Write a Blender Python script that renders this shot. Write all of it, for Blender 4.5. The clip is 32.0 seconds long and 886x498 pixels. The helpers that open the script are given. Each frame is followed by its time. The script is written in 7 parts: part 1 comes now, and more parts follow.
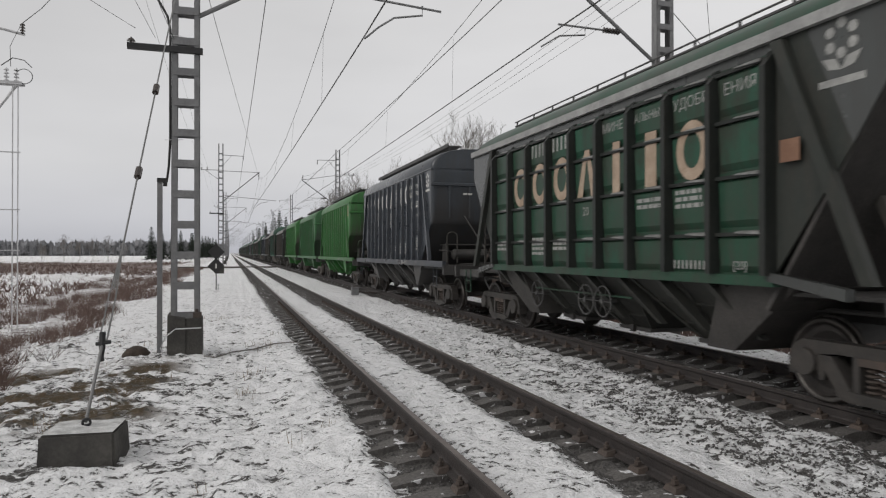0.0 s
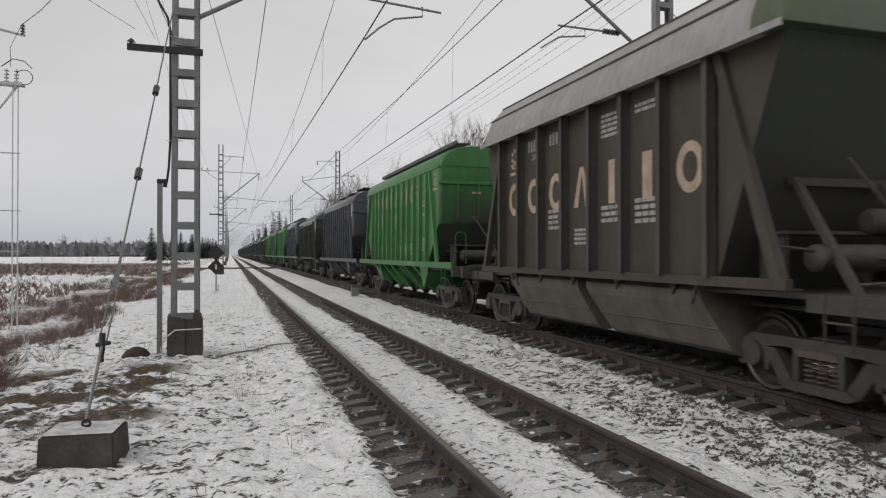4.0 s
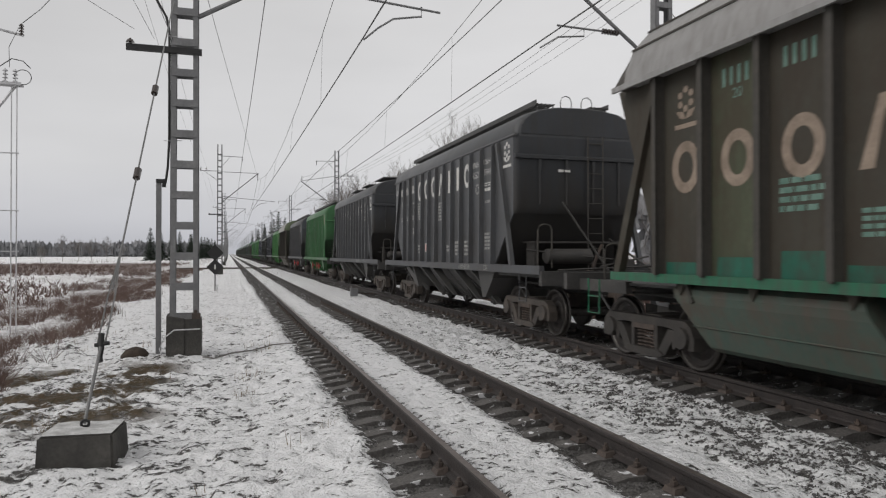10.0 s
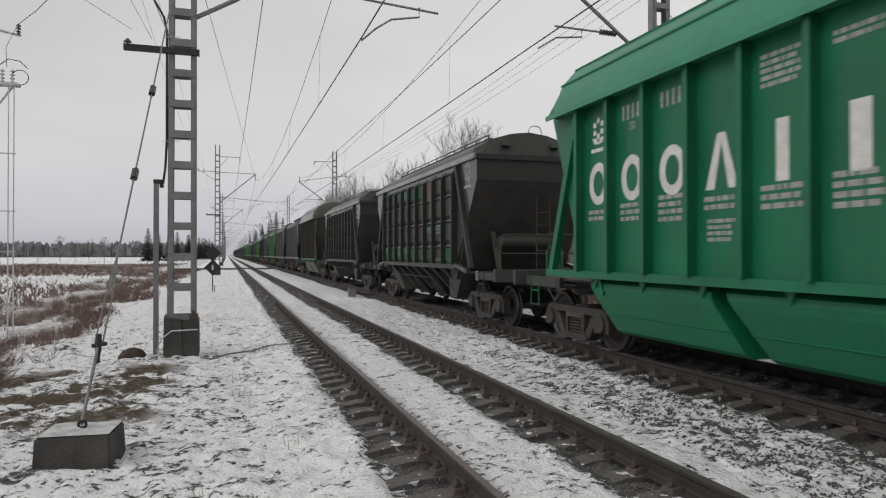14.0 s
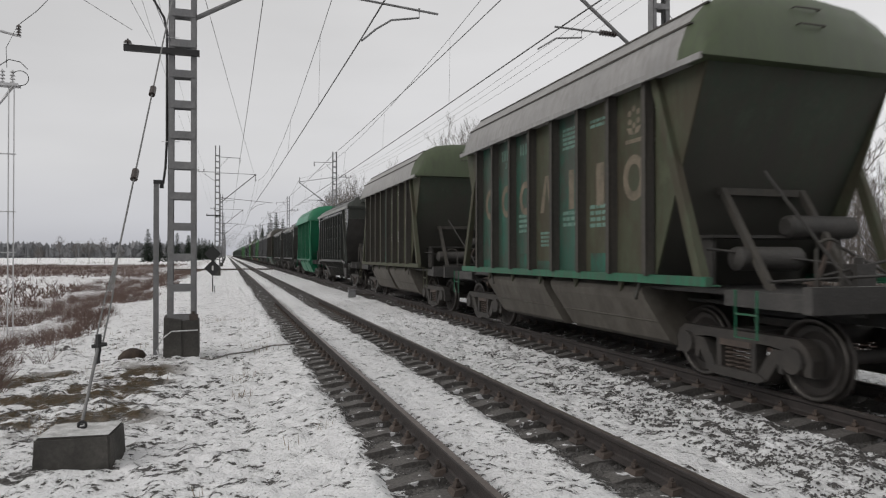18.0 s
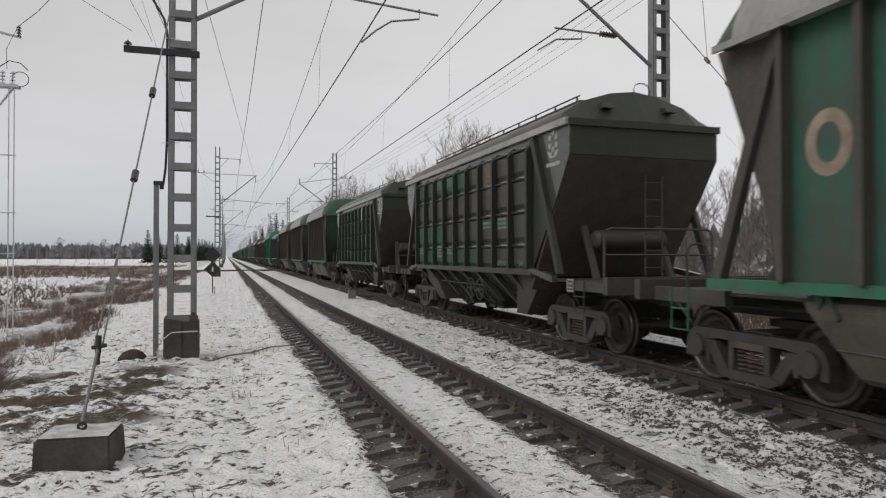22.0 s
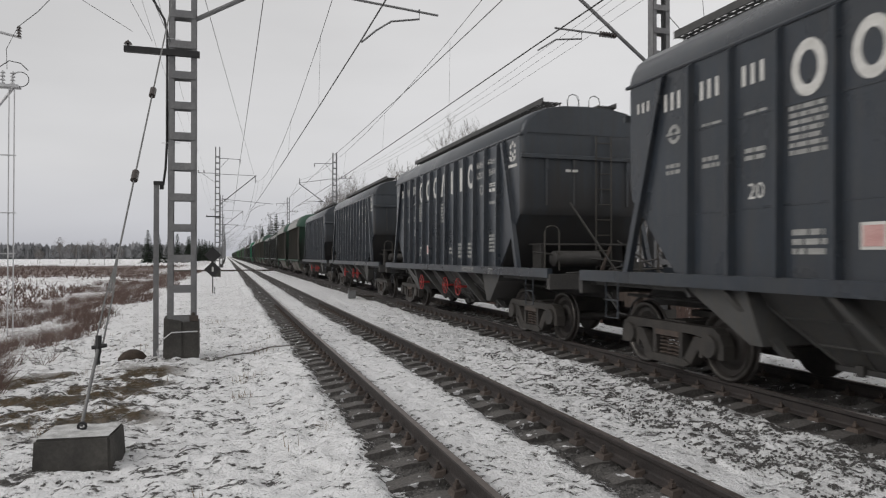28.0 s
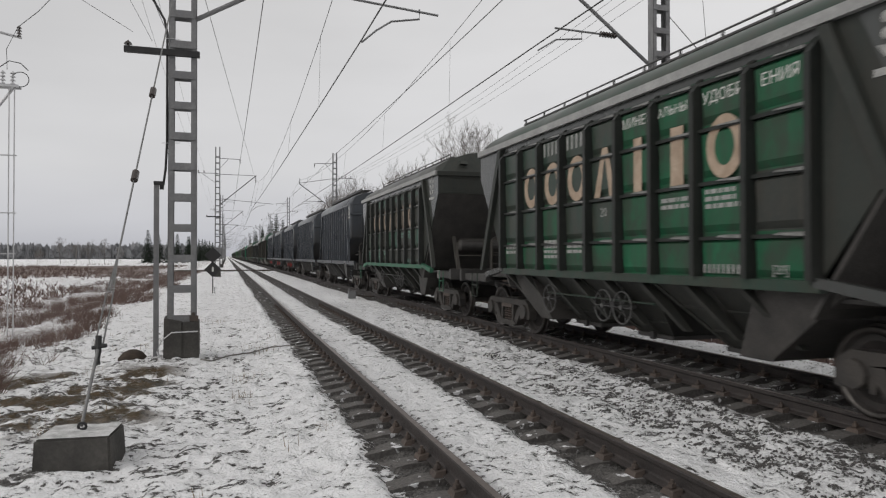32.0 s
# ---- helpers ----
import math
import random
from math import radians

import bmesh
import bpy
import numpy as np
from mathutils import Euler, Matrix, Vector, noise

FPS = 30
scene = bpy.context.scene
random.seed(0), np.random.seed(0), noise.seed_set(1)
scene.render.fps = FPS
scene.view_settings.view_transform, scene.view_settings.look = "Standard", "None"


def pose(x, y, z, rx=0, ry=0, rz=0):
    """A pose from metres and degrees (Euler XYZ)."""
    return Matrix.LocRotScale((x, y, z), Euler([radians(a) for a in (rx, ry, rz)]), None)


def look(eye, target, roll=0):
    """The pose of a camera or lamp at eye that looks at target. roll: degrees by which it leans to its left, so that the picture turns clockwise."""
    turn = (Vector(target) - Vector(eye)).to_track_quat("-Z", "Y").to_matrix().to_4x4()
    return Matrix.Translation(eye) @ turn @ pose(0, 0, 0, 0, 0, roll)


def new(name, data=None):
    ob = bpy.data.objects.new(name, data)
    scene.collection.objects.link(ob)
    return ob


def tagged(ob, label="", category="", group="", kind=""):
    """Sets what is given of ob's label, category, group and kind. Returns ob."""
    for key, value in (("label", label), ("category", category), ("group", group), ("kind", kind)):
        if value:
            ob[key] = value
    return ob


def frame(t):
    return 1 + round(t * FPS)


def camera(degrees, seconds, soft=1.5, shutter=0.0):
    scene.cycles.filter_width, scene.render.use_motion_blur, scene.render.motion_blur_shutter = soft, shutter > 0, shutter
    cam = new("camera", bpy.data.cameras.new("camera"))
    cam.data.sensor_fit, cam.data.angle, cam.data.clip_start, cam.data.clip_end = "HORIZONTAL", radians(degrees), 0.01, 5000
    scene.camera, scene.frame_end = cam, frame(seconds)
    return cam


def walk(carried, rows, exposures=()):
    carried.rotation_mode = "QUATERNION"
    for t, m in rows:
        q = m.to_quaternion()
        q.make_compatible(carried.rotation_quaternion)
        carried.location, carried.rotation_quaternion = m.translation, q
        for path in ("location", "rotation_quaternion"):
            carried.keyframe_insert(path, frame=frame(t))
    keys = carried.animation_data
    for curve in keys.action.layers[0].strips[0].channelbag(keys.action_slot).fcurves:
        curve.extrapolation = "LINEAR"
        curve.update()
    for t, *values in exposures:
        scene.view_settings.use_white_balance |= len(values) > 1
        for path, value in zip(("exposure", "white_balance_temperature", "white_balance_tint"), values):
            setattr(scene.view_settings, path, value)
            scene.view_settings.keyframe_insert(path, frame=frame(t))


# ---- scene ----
# Coordinates: x to the right across the tracks, y along them (the train runs towards +y), z up; sleeper tops at z = 0, rail tops at 0.18.
RAIL_TOP = 0.18
TRACK_1, TRACK_2 = 2.6, 7.2
GAUGE = 1.595          # between the rail centres
EYE = (0.0, 0.0, RAIL_TOP + 1.67)

cam = camera(66.3, 32.0, soft=1.2, shutter=0.15)


def aim(yaw, tilt, roll=0.0):
    """Camera pose: degrees to the right of the tracks, degrees up."""
    a, b = radians(yaw), radians(tilt)
    return look(EYE, (EYE[0] + math.sin(a) * math.cos(b), EYE[1] + math.cos(a) * math.cos(b), EYE[2] + math.sin(b)), roll)


walk(cam, [(0.0, aim(17.44, 0.33)), (2.4, aim(17.44, 0.33)), (3.2, aim(17.44, 0.41)), (6.0, aim(17.45, 0.41)), (6.8, aim(17.52, 0.41)),
           (10.4, aim(17.52, 0.41)), (11.2, aim(17.62, 0.43)), (12.0, aim(17.70, 0.45)), (17.4, aim(17.70, 0.47)), (19.0, aim(17.70, 0.58)),
           (23.0, aim(17.70, 0.60)), (32.0, aim(17.69, 0.61))])

# ---- sky and sun: an even overcast ----
world = bpy.data.worlds.new("overcast")
scene.world = world
world.use_nodes = True
wn, wl = world.node_tree.nodes, world.node_tree.links
wn.clear()
sky = wn.new("ShaderNodeTexSky")
sky.sky_type, sky.sun_disc, sky.sun_elevation, sky.sun_rotation = "NISHITA", False, radians(35), radians(103)
grey = wn.new("ShaderNodeHueSaturation")
grey.inputs["Saturation"].default_value = 0.0
wl.new(sky.outputs[0], grey.inputs["Color"])
geo = wn.new("ShaderNodeTexCoord")
sep = wn.new("ShaderNodeSeparateXYZ")
wl.new(geo.outputs["Generated"], sep.inputs[0])
ramp = wn.new("ShaderNodeValToRGB")
ramp.color_ramp.elements[0].position, ramp.color_ramp.elements[0].color = 0.0, (0.55, 0.56, 0.63, 1)
ramp.color_ramp.elements[1].position, ramp.color_ramp.elements[1].color = 0.55, (0.74, 0.73, 0.73, 1)
e = ramp.color_ramp.elements.new(0.12)
e.color = (0.66, 0.66, 0.68, 1)
wl.new(sep.outputs["Z"], ramp.inputs[0])
stretch = wn.new("ShaderNodeMapping")
stretch.inputs["Scale"].default_value = (1.0, 1.0, 3.5)
wl.new(geo.outputs["Generated"], stretch.inputs[0])
cloud = wn.new("ShaderNodeTexNoise")
cloud.inputs["Scale"].default_value, cloud.inputs["Detail"].default_value, cloud.inputs["Roughness"].default_value = 2.2, 4.0, 0.5
wl.new(stretch.outputs[0], cloud.inputs["Vector"])
shade = wn.new("ShaderNodeMapRange")
shade.inputs["From Min"].default_value, shade.inputs["From Max"].default_value = 0.3, 0.7
shade.inputs["To Min"].default_value, shade.inputs["To Max"].default_value = 0.89, 1.06
wl.new(cloud.outputs["Fac"], shade.inputs["Value"])
mul = wn.new("ShaderNodeVectorMath")
mul.operation = "SCALE"
wl.new(ramp.outputs[0], mul.inputs[0])
wl.new(shade.outputs[0], mul.inputs["Scale"])
# the cloud is thinner and brighter over the train's side
east = wn.new("ShaderNodeMapRange")
east.inputs["From Min"].default_value, east.inputs["From Max"].default_value = -0.4, 1.0
east.inputs["To Min"].default_value, east.inputs["To Max"].default_value = 0.84, 1.20
wl.new(sep.outputs["X"], east.inputs["Value"])
wide = wn.new("ShaderNodeVectorMath")
wide.operation = "SCALE"
wl.new(mul.outputs[0], wide.inputs[0])
wl.new(east.outputs[0], wide.inputs["Scale"])
veil = wn.new("ShaderNodeMix")
veil.data_type = "RGBA"
veil.inputs["Factor"].default_value = 0.06
wl.new(wide.outputs[0], veil.inputs["A"])
wl.new(grey.outputs[0], veil.inputs["B"])
back = wn.new("ShaderNodeBackground")
back.inputs["Strength"].default_value = 0.74
wl.new(veil.outputs["Result"], back.inputs["Color"])
wl.new(back.outputs[0], wn.new("ShaderNodeOutputWorld").inputs[0])

sun = new("sun", bpy.data.lights.new("sun", "SUN"))
sun.data.energy, sun.data.angle, sun.data.color = 1.25, radians(40), (1.0, 0.97, 0.94)
sun.matrix_world = look((-34, -8, 24.5), (0, 0, 0))
scene.view_settings.exposure = 0.0


# ---- materials ----
class Nodes:
    """A short way to write a node material."""

    def __init__(self, name):
        self.mat = bpy.data.materials.new(name)
        self.mat.use_nodes = True
        self.t = self.mat.node_tree
        self.n, self.l = self.t.nodes, self.t.links
        self.bsdf = self.n["Principled BSDF"]

    def add(self, kind, **inputs):
        node = self.n.new(kind)
        for key, value in inputs.items():
            self.put(node.inputs[key.replace("_", " ")], value)
        return node

    def put(self, socket, value):
        if isinstance(value, bpy.types.NodeSocket):
            self.l.new(value, socket)
        else:
            socket.default_value = value

    def where(self, space="Object", scale=(1, 1, 1), random_shift=True):
        tc = self.n.new("ShaderNodeTexCoord")
        v = tc.outputs[space]
        if random_shift:
            info = self.n.new("ShaderNodeObjectInfo")
            shift = self.add("ShaderNodeVectorMath")
            shift.operation = "SCALE"
            shift.inputs[0].default_value = (37.0, 53.0, 71.0)
            self.l.new(info.outputs["Random"], shift.inputs["Scale"])
            plus = self.add("ShaderNodeVectorMath")
            self.l.new(v, plus.inputs[0])
            self.l.new(shift.outputs[0], plus.inputs[1])
            v = plus.outputs[0]
        m = self.add("ShaderNodeMapping", Vector=v, Scale=scale)
        return m.outputs[0]

    def noise(self, vector, scale, detail=3.0, rough=0.55):
        return self.add("ShaderNodeTexNoise", Vector=vector, Scale=scale, Detail=detail, Roughness=rough).outputs["Fac"]

    def span(self, value, a, b, c=0.0, d=1.0):
        m = self.add("ShaderNodeMapRange", Value=value)
        for key, x in zip(("From Min", "From Max", "To Min", "To Max"), (a, b, c, d)):
            self.put(m.inputs[key], x)
        return m.outputs[0]

    def mix(self, factor, a, b):
        m = self.n.new("ShaderNodeMix")
        m.data_type = "RGBA"
        for key, x in (("Factor", factor), ("A", a), ("B", b)):
            s = m.inputs[key] if key == "Factor" else [i for i in m.inputs if i.name == key and i.type == "RGBA"][0]
            self.put(s, (*x, 1) if isinstance(x, tuple) and len(x) == 3 else x)
        return [o for o in m.outputs if o.type == "RGBA"][0]

    def math(self, op, a, b=0.0):
        m = self.n.new("ShaderNodeMath")
        m.operation = op
        self.put(m.inputs[0], a)
        self.put(m.inputs[1], b)
        return m.outputs[0]

    def bump(self, height, strength, distance):
        b = self.add("ShaderNodeBump", Height=height, Strength=strength, Distance=distance)
        self.l.new(b.outputs[0], self.bsdf.inputs["Normal"])

    def finish(self, colour, roughness, metallic=0.0, specular=0.5):
        self.put(self.bsdf.inputs["Base Color"], (*colour, 1) if isinstance(colour, tuple) else colour)
        self.put(self.bsdf.inputs["Roughness"], roughness)
        self.put(self.bsdf.inputs["Metallic"], metallic)
        self.put(self.bsdf.inputs["Specular IOR Level"], specular)
        return self.mat


def scaled(c, k):
    return tuple(min(1.0, v * k) for v in c)


def paint(name, colour, dirt=(0.05, 0.042, 0.034), amount=0.45, rough=0.5, splash=None, gloss=0.5, patchy=0.0):
    """Weathered wagon paint: fading at two scales, running streaks and road grime."""
    k = Nodes(name)
    v = k.where()
    big, fine = k.noise(v, 0.9, 4.0), k.noise(v, 14.0, 3.0)
    streak = k.noise(k.where(scale=(9.0, 9.0, 0.7)), 1.0, 4.0, 0.6)
    c = k.mix(k.span(big, 0.3, 0.7), scaled(colour, 0.82), scaled(colour, 1.15))
    c = k.mix(k.math("MULTIPLY", k.span(streak, 0.42, 0.72), amount), c, dirt)
    c = k.mix(k.math("MULTIPLY", k.span(fine, 0.42, 0.85), amount * 0.45), c, scaled(dirt, 1.5))
    if patchy:
        # paint scoured and overlaid by cargo dirt in ragged patches, more of them low down
        rag = k.add("ShaderNodeTexNoise", Vector=k.where(scale=(1.0, 1.0, 0.6)), Scale=1.7, Detail=7.0, Roughness=0.7).outputs["Fac"]
        c = k.mix(k.math("MULTIPLY", k.span(rag, 0.46, 0.60), patchy), c, scaled(dirt, 0.9))
        c = k.mix(k.math("MULTIPLY", k.span(rag, 0.40, 0.33), patchy * 0.5), c, scaled(colour, 1.7))
    if splash:
        # brake dust thrown up over the end sheets, running down in streaks
        p = k.where("Object", random_shift=False)
        sp = k.add("ShaderNodeSeparateXYZ", Vector=p)
        runs = k.noise(k.where(scale=(3.2, 0.6, 0.35)), 1.0, 4.0, 0.6)
        d = k.math("ADD", sp.outputs["Z"], k.math("MULTIPLY", k.math("SUBTRACT", runs, 0.5), -4.2))
        d = k.math("ADD", d, k.math("MULTIPLY", k.math("ABSOLUTE", k.math("ADD", sp.outputs["X"], 0.35)), 0.28))
        c = k.mix(k.math("MULTIPLY", k.span(d, 3.75, 2.55), 0.9), c, splash)
    k.bump(big, 0.25, 0.02)
    return k.finish(c, k.span(big, 0.3, 0.7, rough - 0.04, rough + 0.10), 0.0, gloss)


def rough_stuff(name, a, b, scale=6.0, rough=0.85, bump=0.4, depth=0.02, metallic=0.0):
    k = Nodes(name)
    v = k.where()
    big, fine = k.noise(v, scale, 4.0), k.noise(v, scale * 9.0, 3.0)
    c = k.mix(k.span(big, 0.3, 0.7), a, b)
    c = k.mix(k.math("MULTIPLY", k.span(fine, 0.35, 0.75), 0.45), c, scaled(a, 0.6))
    k.bump(fine, bump, depth)
    return k.finish(c, rough, metallic)


M_RUST = rough_stuff("rusty_steel", (0.050, 0.040, 0.035), (0.095, 0.070, 0.056), 5.0, 0.75)
M_BOGIE = rough_stuff("grimy_cast_steel", (0.028, 0.026, 0.024), (0.055, 0.048, 0.042), 4.0, 0.7)
M_BOGIE_DUSTY = rough_stuff("dusty_brown_cast_steel", (0.042, 0.037, 0.034), (0.098, 0.080, 0.066), 4.0, 0.75)
M_WHEEL = rough_stuff("worn_wheel_steel", (0.034, 0.031, 0.029), (0.062, 0.053, 0.048), 6.0, 0.65)
M_TREAD = rough_stuff("bright_wheel_tread", (0.07, 0.064, 0.06), (0.13, 0.12, 0.11), 8.0, 0.4, 0.1, 0.003, metallic=0.9)
M_UNDER = rough_stuff("black_underframe_paint", (0.036, 0.035, 0.034), (0.066, 0.062, 0.058), 3.0, 0.7)
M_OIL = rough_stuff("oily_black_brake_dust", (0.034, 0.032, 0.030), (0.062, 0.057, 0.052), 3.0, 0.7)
M_RAIL = rough_stuff("rusty_rail_side", (0.026, 0.022, 0.021), (0.046, 0.037, 0.034), 5.0, 0.7)
M_RAIL_TOP = rough_stuff("rail_running_surface", (0.16, 0.13, 0.12), (0.26, 0.23, 0.21), 9.0, 0.38, 0.1, 0.002, metallic=0.7)
M_MAST = rough_stuff("grey_painted_steel", (0.16, 0.16, 0.165), (0.23, 0.23, 0.23), 3.0, 0.65, 0.15, 0.004)
M_CONCRETE = rough_stuff("weathered_concrete", (0.13, 0.125, 0.115), (0.23, 0.22, 0.205), 4.0, 0.9)
M_DARK_CONCRETE = rough_stuff("dark_concrete_footing", (0.040, 0.038, 0.035), (0.082, 0.077, 0.069), 3.0, 0.9)
M_WIRE = rough_stuff("dull_wire", (0.05, 0.05, 0.05), (0.09, 0.085, 0.08), 2.0, 0.6, 0.0)
M_GALV = rough_stuff("galvanised_steel", (0.45, 0.45, 0.46), (0.6, 0.6, 0.6), 4.0, 0.5, 0.1, 0.003, metallic=0.3)
M_CERAMIC = rough_stuff("brown_glazed_insulator", (0.035, 0.028, 0.026), (0.06, 0.045, 0.04), 8.0, 0.25, 0.0)
M_BLACK = rough_stuff("black_sign_paint", (0.012, 0.012, 0.013), (0.025, 0.024, 0.024), 5.0, 0.6)
M_RED = rough_stuff("red_handwheel_paint", (0.28, 0.025, 0.025), (0.42, 0.05, 0.045), 6.0, 0.55)
M_PINK = rough_stuff("faded_pink_plate", (0.5, 0.27, 0.25), (0.62, 0.4, 0.37), 6.0, 0.6)
M_ORANGE = rough_stuff("faded_orange_plate", (0.17, 0.085, 0.05), (0.24, 0.13, 0.08), 6.0, 0.6)
M_POSTER = rough_stuff("faded_brown_emblem_board", (0.075, 0.046, 0.036), (0.12, 0.080, 0.062), 9.0, 0.6)
M_POSTER_PALE = rough_stuff("faded_pale_emblem_board", (0.27, 0.225, 0.21), (0.40, 0.35, 0.33), 9.0, 0.6)
M_LETTER = rough_stuff("white_stencil_paint", (0.52, 0.51, 0.48), (0.68, 0.67, 0.64), 7.0, 0.65, 0.05, 0.002)
M_CREAM = rough_stuff("faded_cream_stencil_paint", (0.30, 0.22, 0.155), (0.46, 0.36, 0.27), 5.0, 0.7, 0.05, 0.002)
M_FADED = rough_stuff("nearly_worn_off_stencil_paint", (0.10, 0.085, 0.06), (0.20, 0.165, 0.12), 5.0, 0.7, 0.05, 0.002)
M_GHOST = rough_stuff("ghost_of_worn_stencil_paint", (0.048, 0.047, 0.040), (0.10, 0.088, 0.070), 6.0, 0.7, 0.05, 0.002)
M_WORN = rough_stuff("worn_pinkish_stencil_paint", (0.19, 0.145, 0.11), (0.34, 0.27, 0.21), 5.0, 0.7, 0.05, 0.002)
M_MARK = rough_stuff("faint_grey_stencil_paint", (0.24, 0.24, 0.23), (0.38, 0.38, 0.36), 9.0, 0.7, 0.05, 0.002)
M_TEALMARK = rough_stuff("pale_teal_stencil_paint", (0.085, 0.17, 0.135), (0.17, 0.27, 0.225), 9.0, 0.7, 0.05, 0.002)
M_GRATING = rough_stuff("grey_walkway_grating", (0.05, 0.05, 0.05), (0.09, 0.088, 0.085), 5.0, 0.7, 0.1, 0.003)
M_BARK = rough_stuff("grey_brown_bark", (0.11, 0.098, 0.088), (0.19, 0.168, 0.15), 5.0, 0.9)
M_BIRCH = rough_stuff("pale_birch_bark", (0.14, 0.125, 0.115), (0.26, 0.24, 0.22), 4.0, 0.9)
M_NEEDLE = rough_stuff("dark_spruce_needles", (0.012, 0.022, 0.014), (0.03, 0.042, 0.026), 2.0, 0.9)
# distant haze is put into this wood's base colour
M_HAZEWOOD = rough_stuff("haze_paled_far_wood", (0.22, 0.225, 0.235), (0.30, 0.30, 0.31), 0.15, 1.0, 0.0)
M_THICKET = rough_stuff("grey_brown_brushwood", (0.10, 0.078, 0.066), (0.20, 0.155, 0.13), 1.5, 0.95, 0.0)
M_BRUSH = rough_stuff("dry_brown_weeds", (0.078, 0.050, 0.042), (0.195, 0.135, 0.112), 1.5, 0.95, 0.0)
M_STRAW = rough_stuff("dry_straw_grass", (0.16, 0.11, 0.06), (0.28, 0.21, 0.12), 2.5, 0.95, 0.0)
M_STONE = rough_stuff("dark_ballast_stone", (0.052, 0.050, 0.049), (0.135, 0.129, 0.125), 7.0, 0.9)
M_EARTH = rough_stuff("dark_brown_earth", (0.030, 0.021, 0.015), (0.075, 0.054, 0.040), 9.0, 0.95, 0.8, 0.03)
M_CABLE = rough_stuff("grey_cable_sheath", (0.12, 0.11, 0.10), (0.2, 0.19, 0.175), 8.0, 0.6)
M_WOODEN = rough_stuff("wet_crossing_planks", (0.06, 0.05, 0.042), (0.12, 0.1, 0.085), 5.0, 0.9)


def snow_ground():
    """Thin trodden snow over ballast and turf; bare ballast along the rails, dry weeds to the left."""
    k = Nodes("thin_snow_over_ballast")
    v = k.where("Object", random_shift=False)
    sp = k.add("ShaderNodeSeparateXYZ", Vector=v)
    x, y = sp.outputs["X"], sp.outputs["Y"]
    n0, n1, n2, n3 = k.noise(v, 0.35, 3.0), k.noise(v, 2.6, 4.0), k.noise(v, 11.0, 4.0, 0.6), k.noise(v, 45.0, 3.0)
    wide = k.where(scale=(1.0, 1.35, 1.0), random_shift=False)
    lump, crumb = k.noise(wide, 6.0, 5.0, 0.68), k.noise(wide, 17.0, 4.0, 0.7)
    grit = k.math("ADD", k.math("MULTIPLY", lump, 0.60), k.math("MULTIPLY", crumb, 0.40))
    near_rail = None
    for rail in RAILS:
        d = k.math("ABSOLUTE", k.math("SUBTRACT", x, rail - 0.19))
        near_rail = d if near_rail is None else k.math("MINIMUM", near_rail, d)
    # bare: where ballast and soil show; the level says how thin the snow lies there
    trench = k.span(k.math("ADD", near_rail, k.math("MULTIPLY", k.math("SUBTRACT", lump, 0.5), 1.25)), 0.28, 0.34, 1.0, 0.0)
    path = k.math("MULTIPLY", k.span(x, 0.0, 0.5), k.span(x, 1.4, 1.15))
    path = k.math("MAXIMUM", path, k.math("MULTIPLY", k.span(y, 13.5, 17.0), k.span(x, -3.2, -1.5)))
    path = k.math("MAXIMUM", path, k.math("MULTIPLY", k.span(x, 2.0, 2.3), k.span(x, 3.2, 2.9)))
    shoulder = k.math("MULTIPLY", k.math("MULTIPLY", k.span(x, 3.9, 4.7), k.span(x, 6.4, 6.1)), k.span(y, 16.0, 6.5))
    verge = k.math("MULTIPLY", k.span(x, 0.9, -0.6), k.span(y, 22.0, 10.0))
    level = k.math("ADD", k.math("MULTIPLY", path, 0.002), 0.572)
    level = k.math("SUBTRACT", level, k.math("MULTIPLY", shoulder, 0.048))
    level = k.math("SUBTRACT", level, k.math("MULTIPLY", verge, 0.034))
    level = k.math("SUBTRACT", level, k.math("MULTIPLY", k.math("SUBTRACT", n1, 0.5), 0.24))
    level = k.math("SUBTRACT", level, k.math("MULTIPLY", k.math("SUBTRACT", n0, 0.5), 0.10))
    level = k.math("ADD", level, 0.001)
    open_spots = k.span(k.math("SUBTRACT", grit, level), -0.012, 0.022)
    bed2 = k.math("MULTIPLY", k.span(k.math("ABSOLUTE", k.math("SUBTRACT", x, TRACK_2)), 1.35, 0.95), k.span(n1, 0.34, 0.46))
    bare = k.math("MAXIMUM", k.math("MAXIMUM", trench, bed2), open_spots)
    turf = k.math("MULTIPLY", k.span(k.noise(v, 1.1, 5.0, 0.62), 0.485, 0.53), k.math("MULTIPLY", k.span(x, -0.5, -1.0), k.span(x, -5.5, -4.5)))
    turf = k.math("MULTIPLY", turf, k.math("MULTIPLY", k.span(y, 13.4, 12.4), k.span(y, 7.8, 8.8)))
    turf = k.math("MULTIPLY", turf, k.span(grit, 0.58, 0.52, 0.2, 1.0))
    field = k.math("MULTIPLY", k.span(k.math("ADD", x, k.math("MULTIPLY", n0, 2.5)), -3.0, -4.6), k.span(k.noise(k.where(scale=(0.5, 0.16, 1.0), random_shift=False), 0.55, 5.0, 0.65), 0.36, 0.46))
    # weeds stand on the bank beside the line and again far out; the meadow between lies under broken snow
    band = k.math("MAXIMUM", k.span(x, -11.0, -9.0), k.math("MULTIPLY", k.span(y, 78.0, 95.0), k.span(y, 180.0, 165.0)))
    field = k.math("MULTIPLY", field, k.math("MAXIMUM", band, k.span(k.noise(k.where(scale=(0.5, 0.9, 1.0), random_shift=False), 0.9, 5.0, 0.7), 0.52, 0.58)))
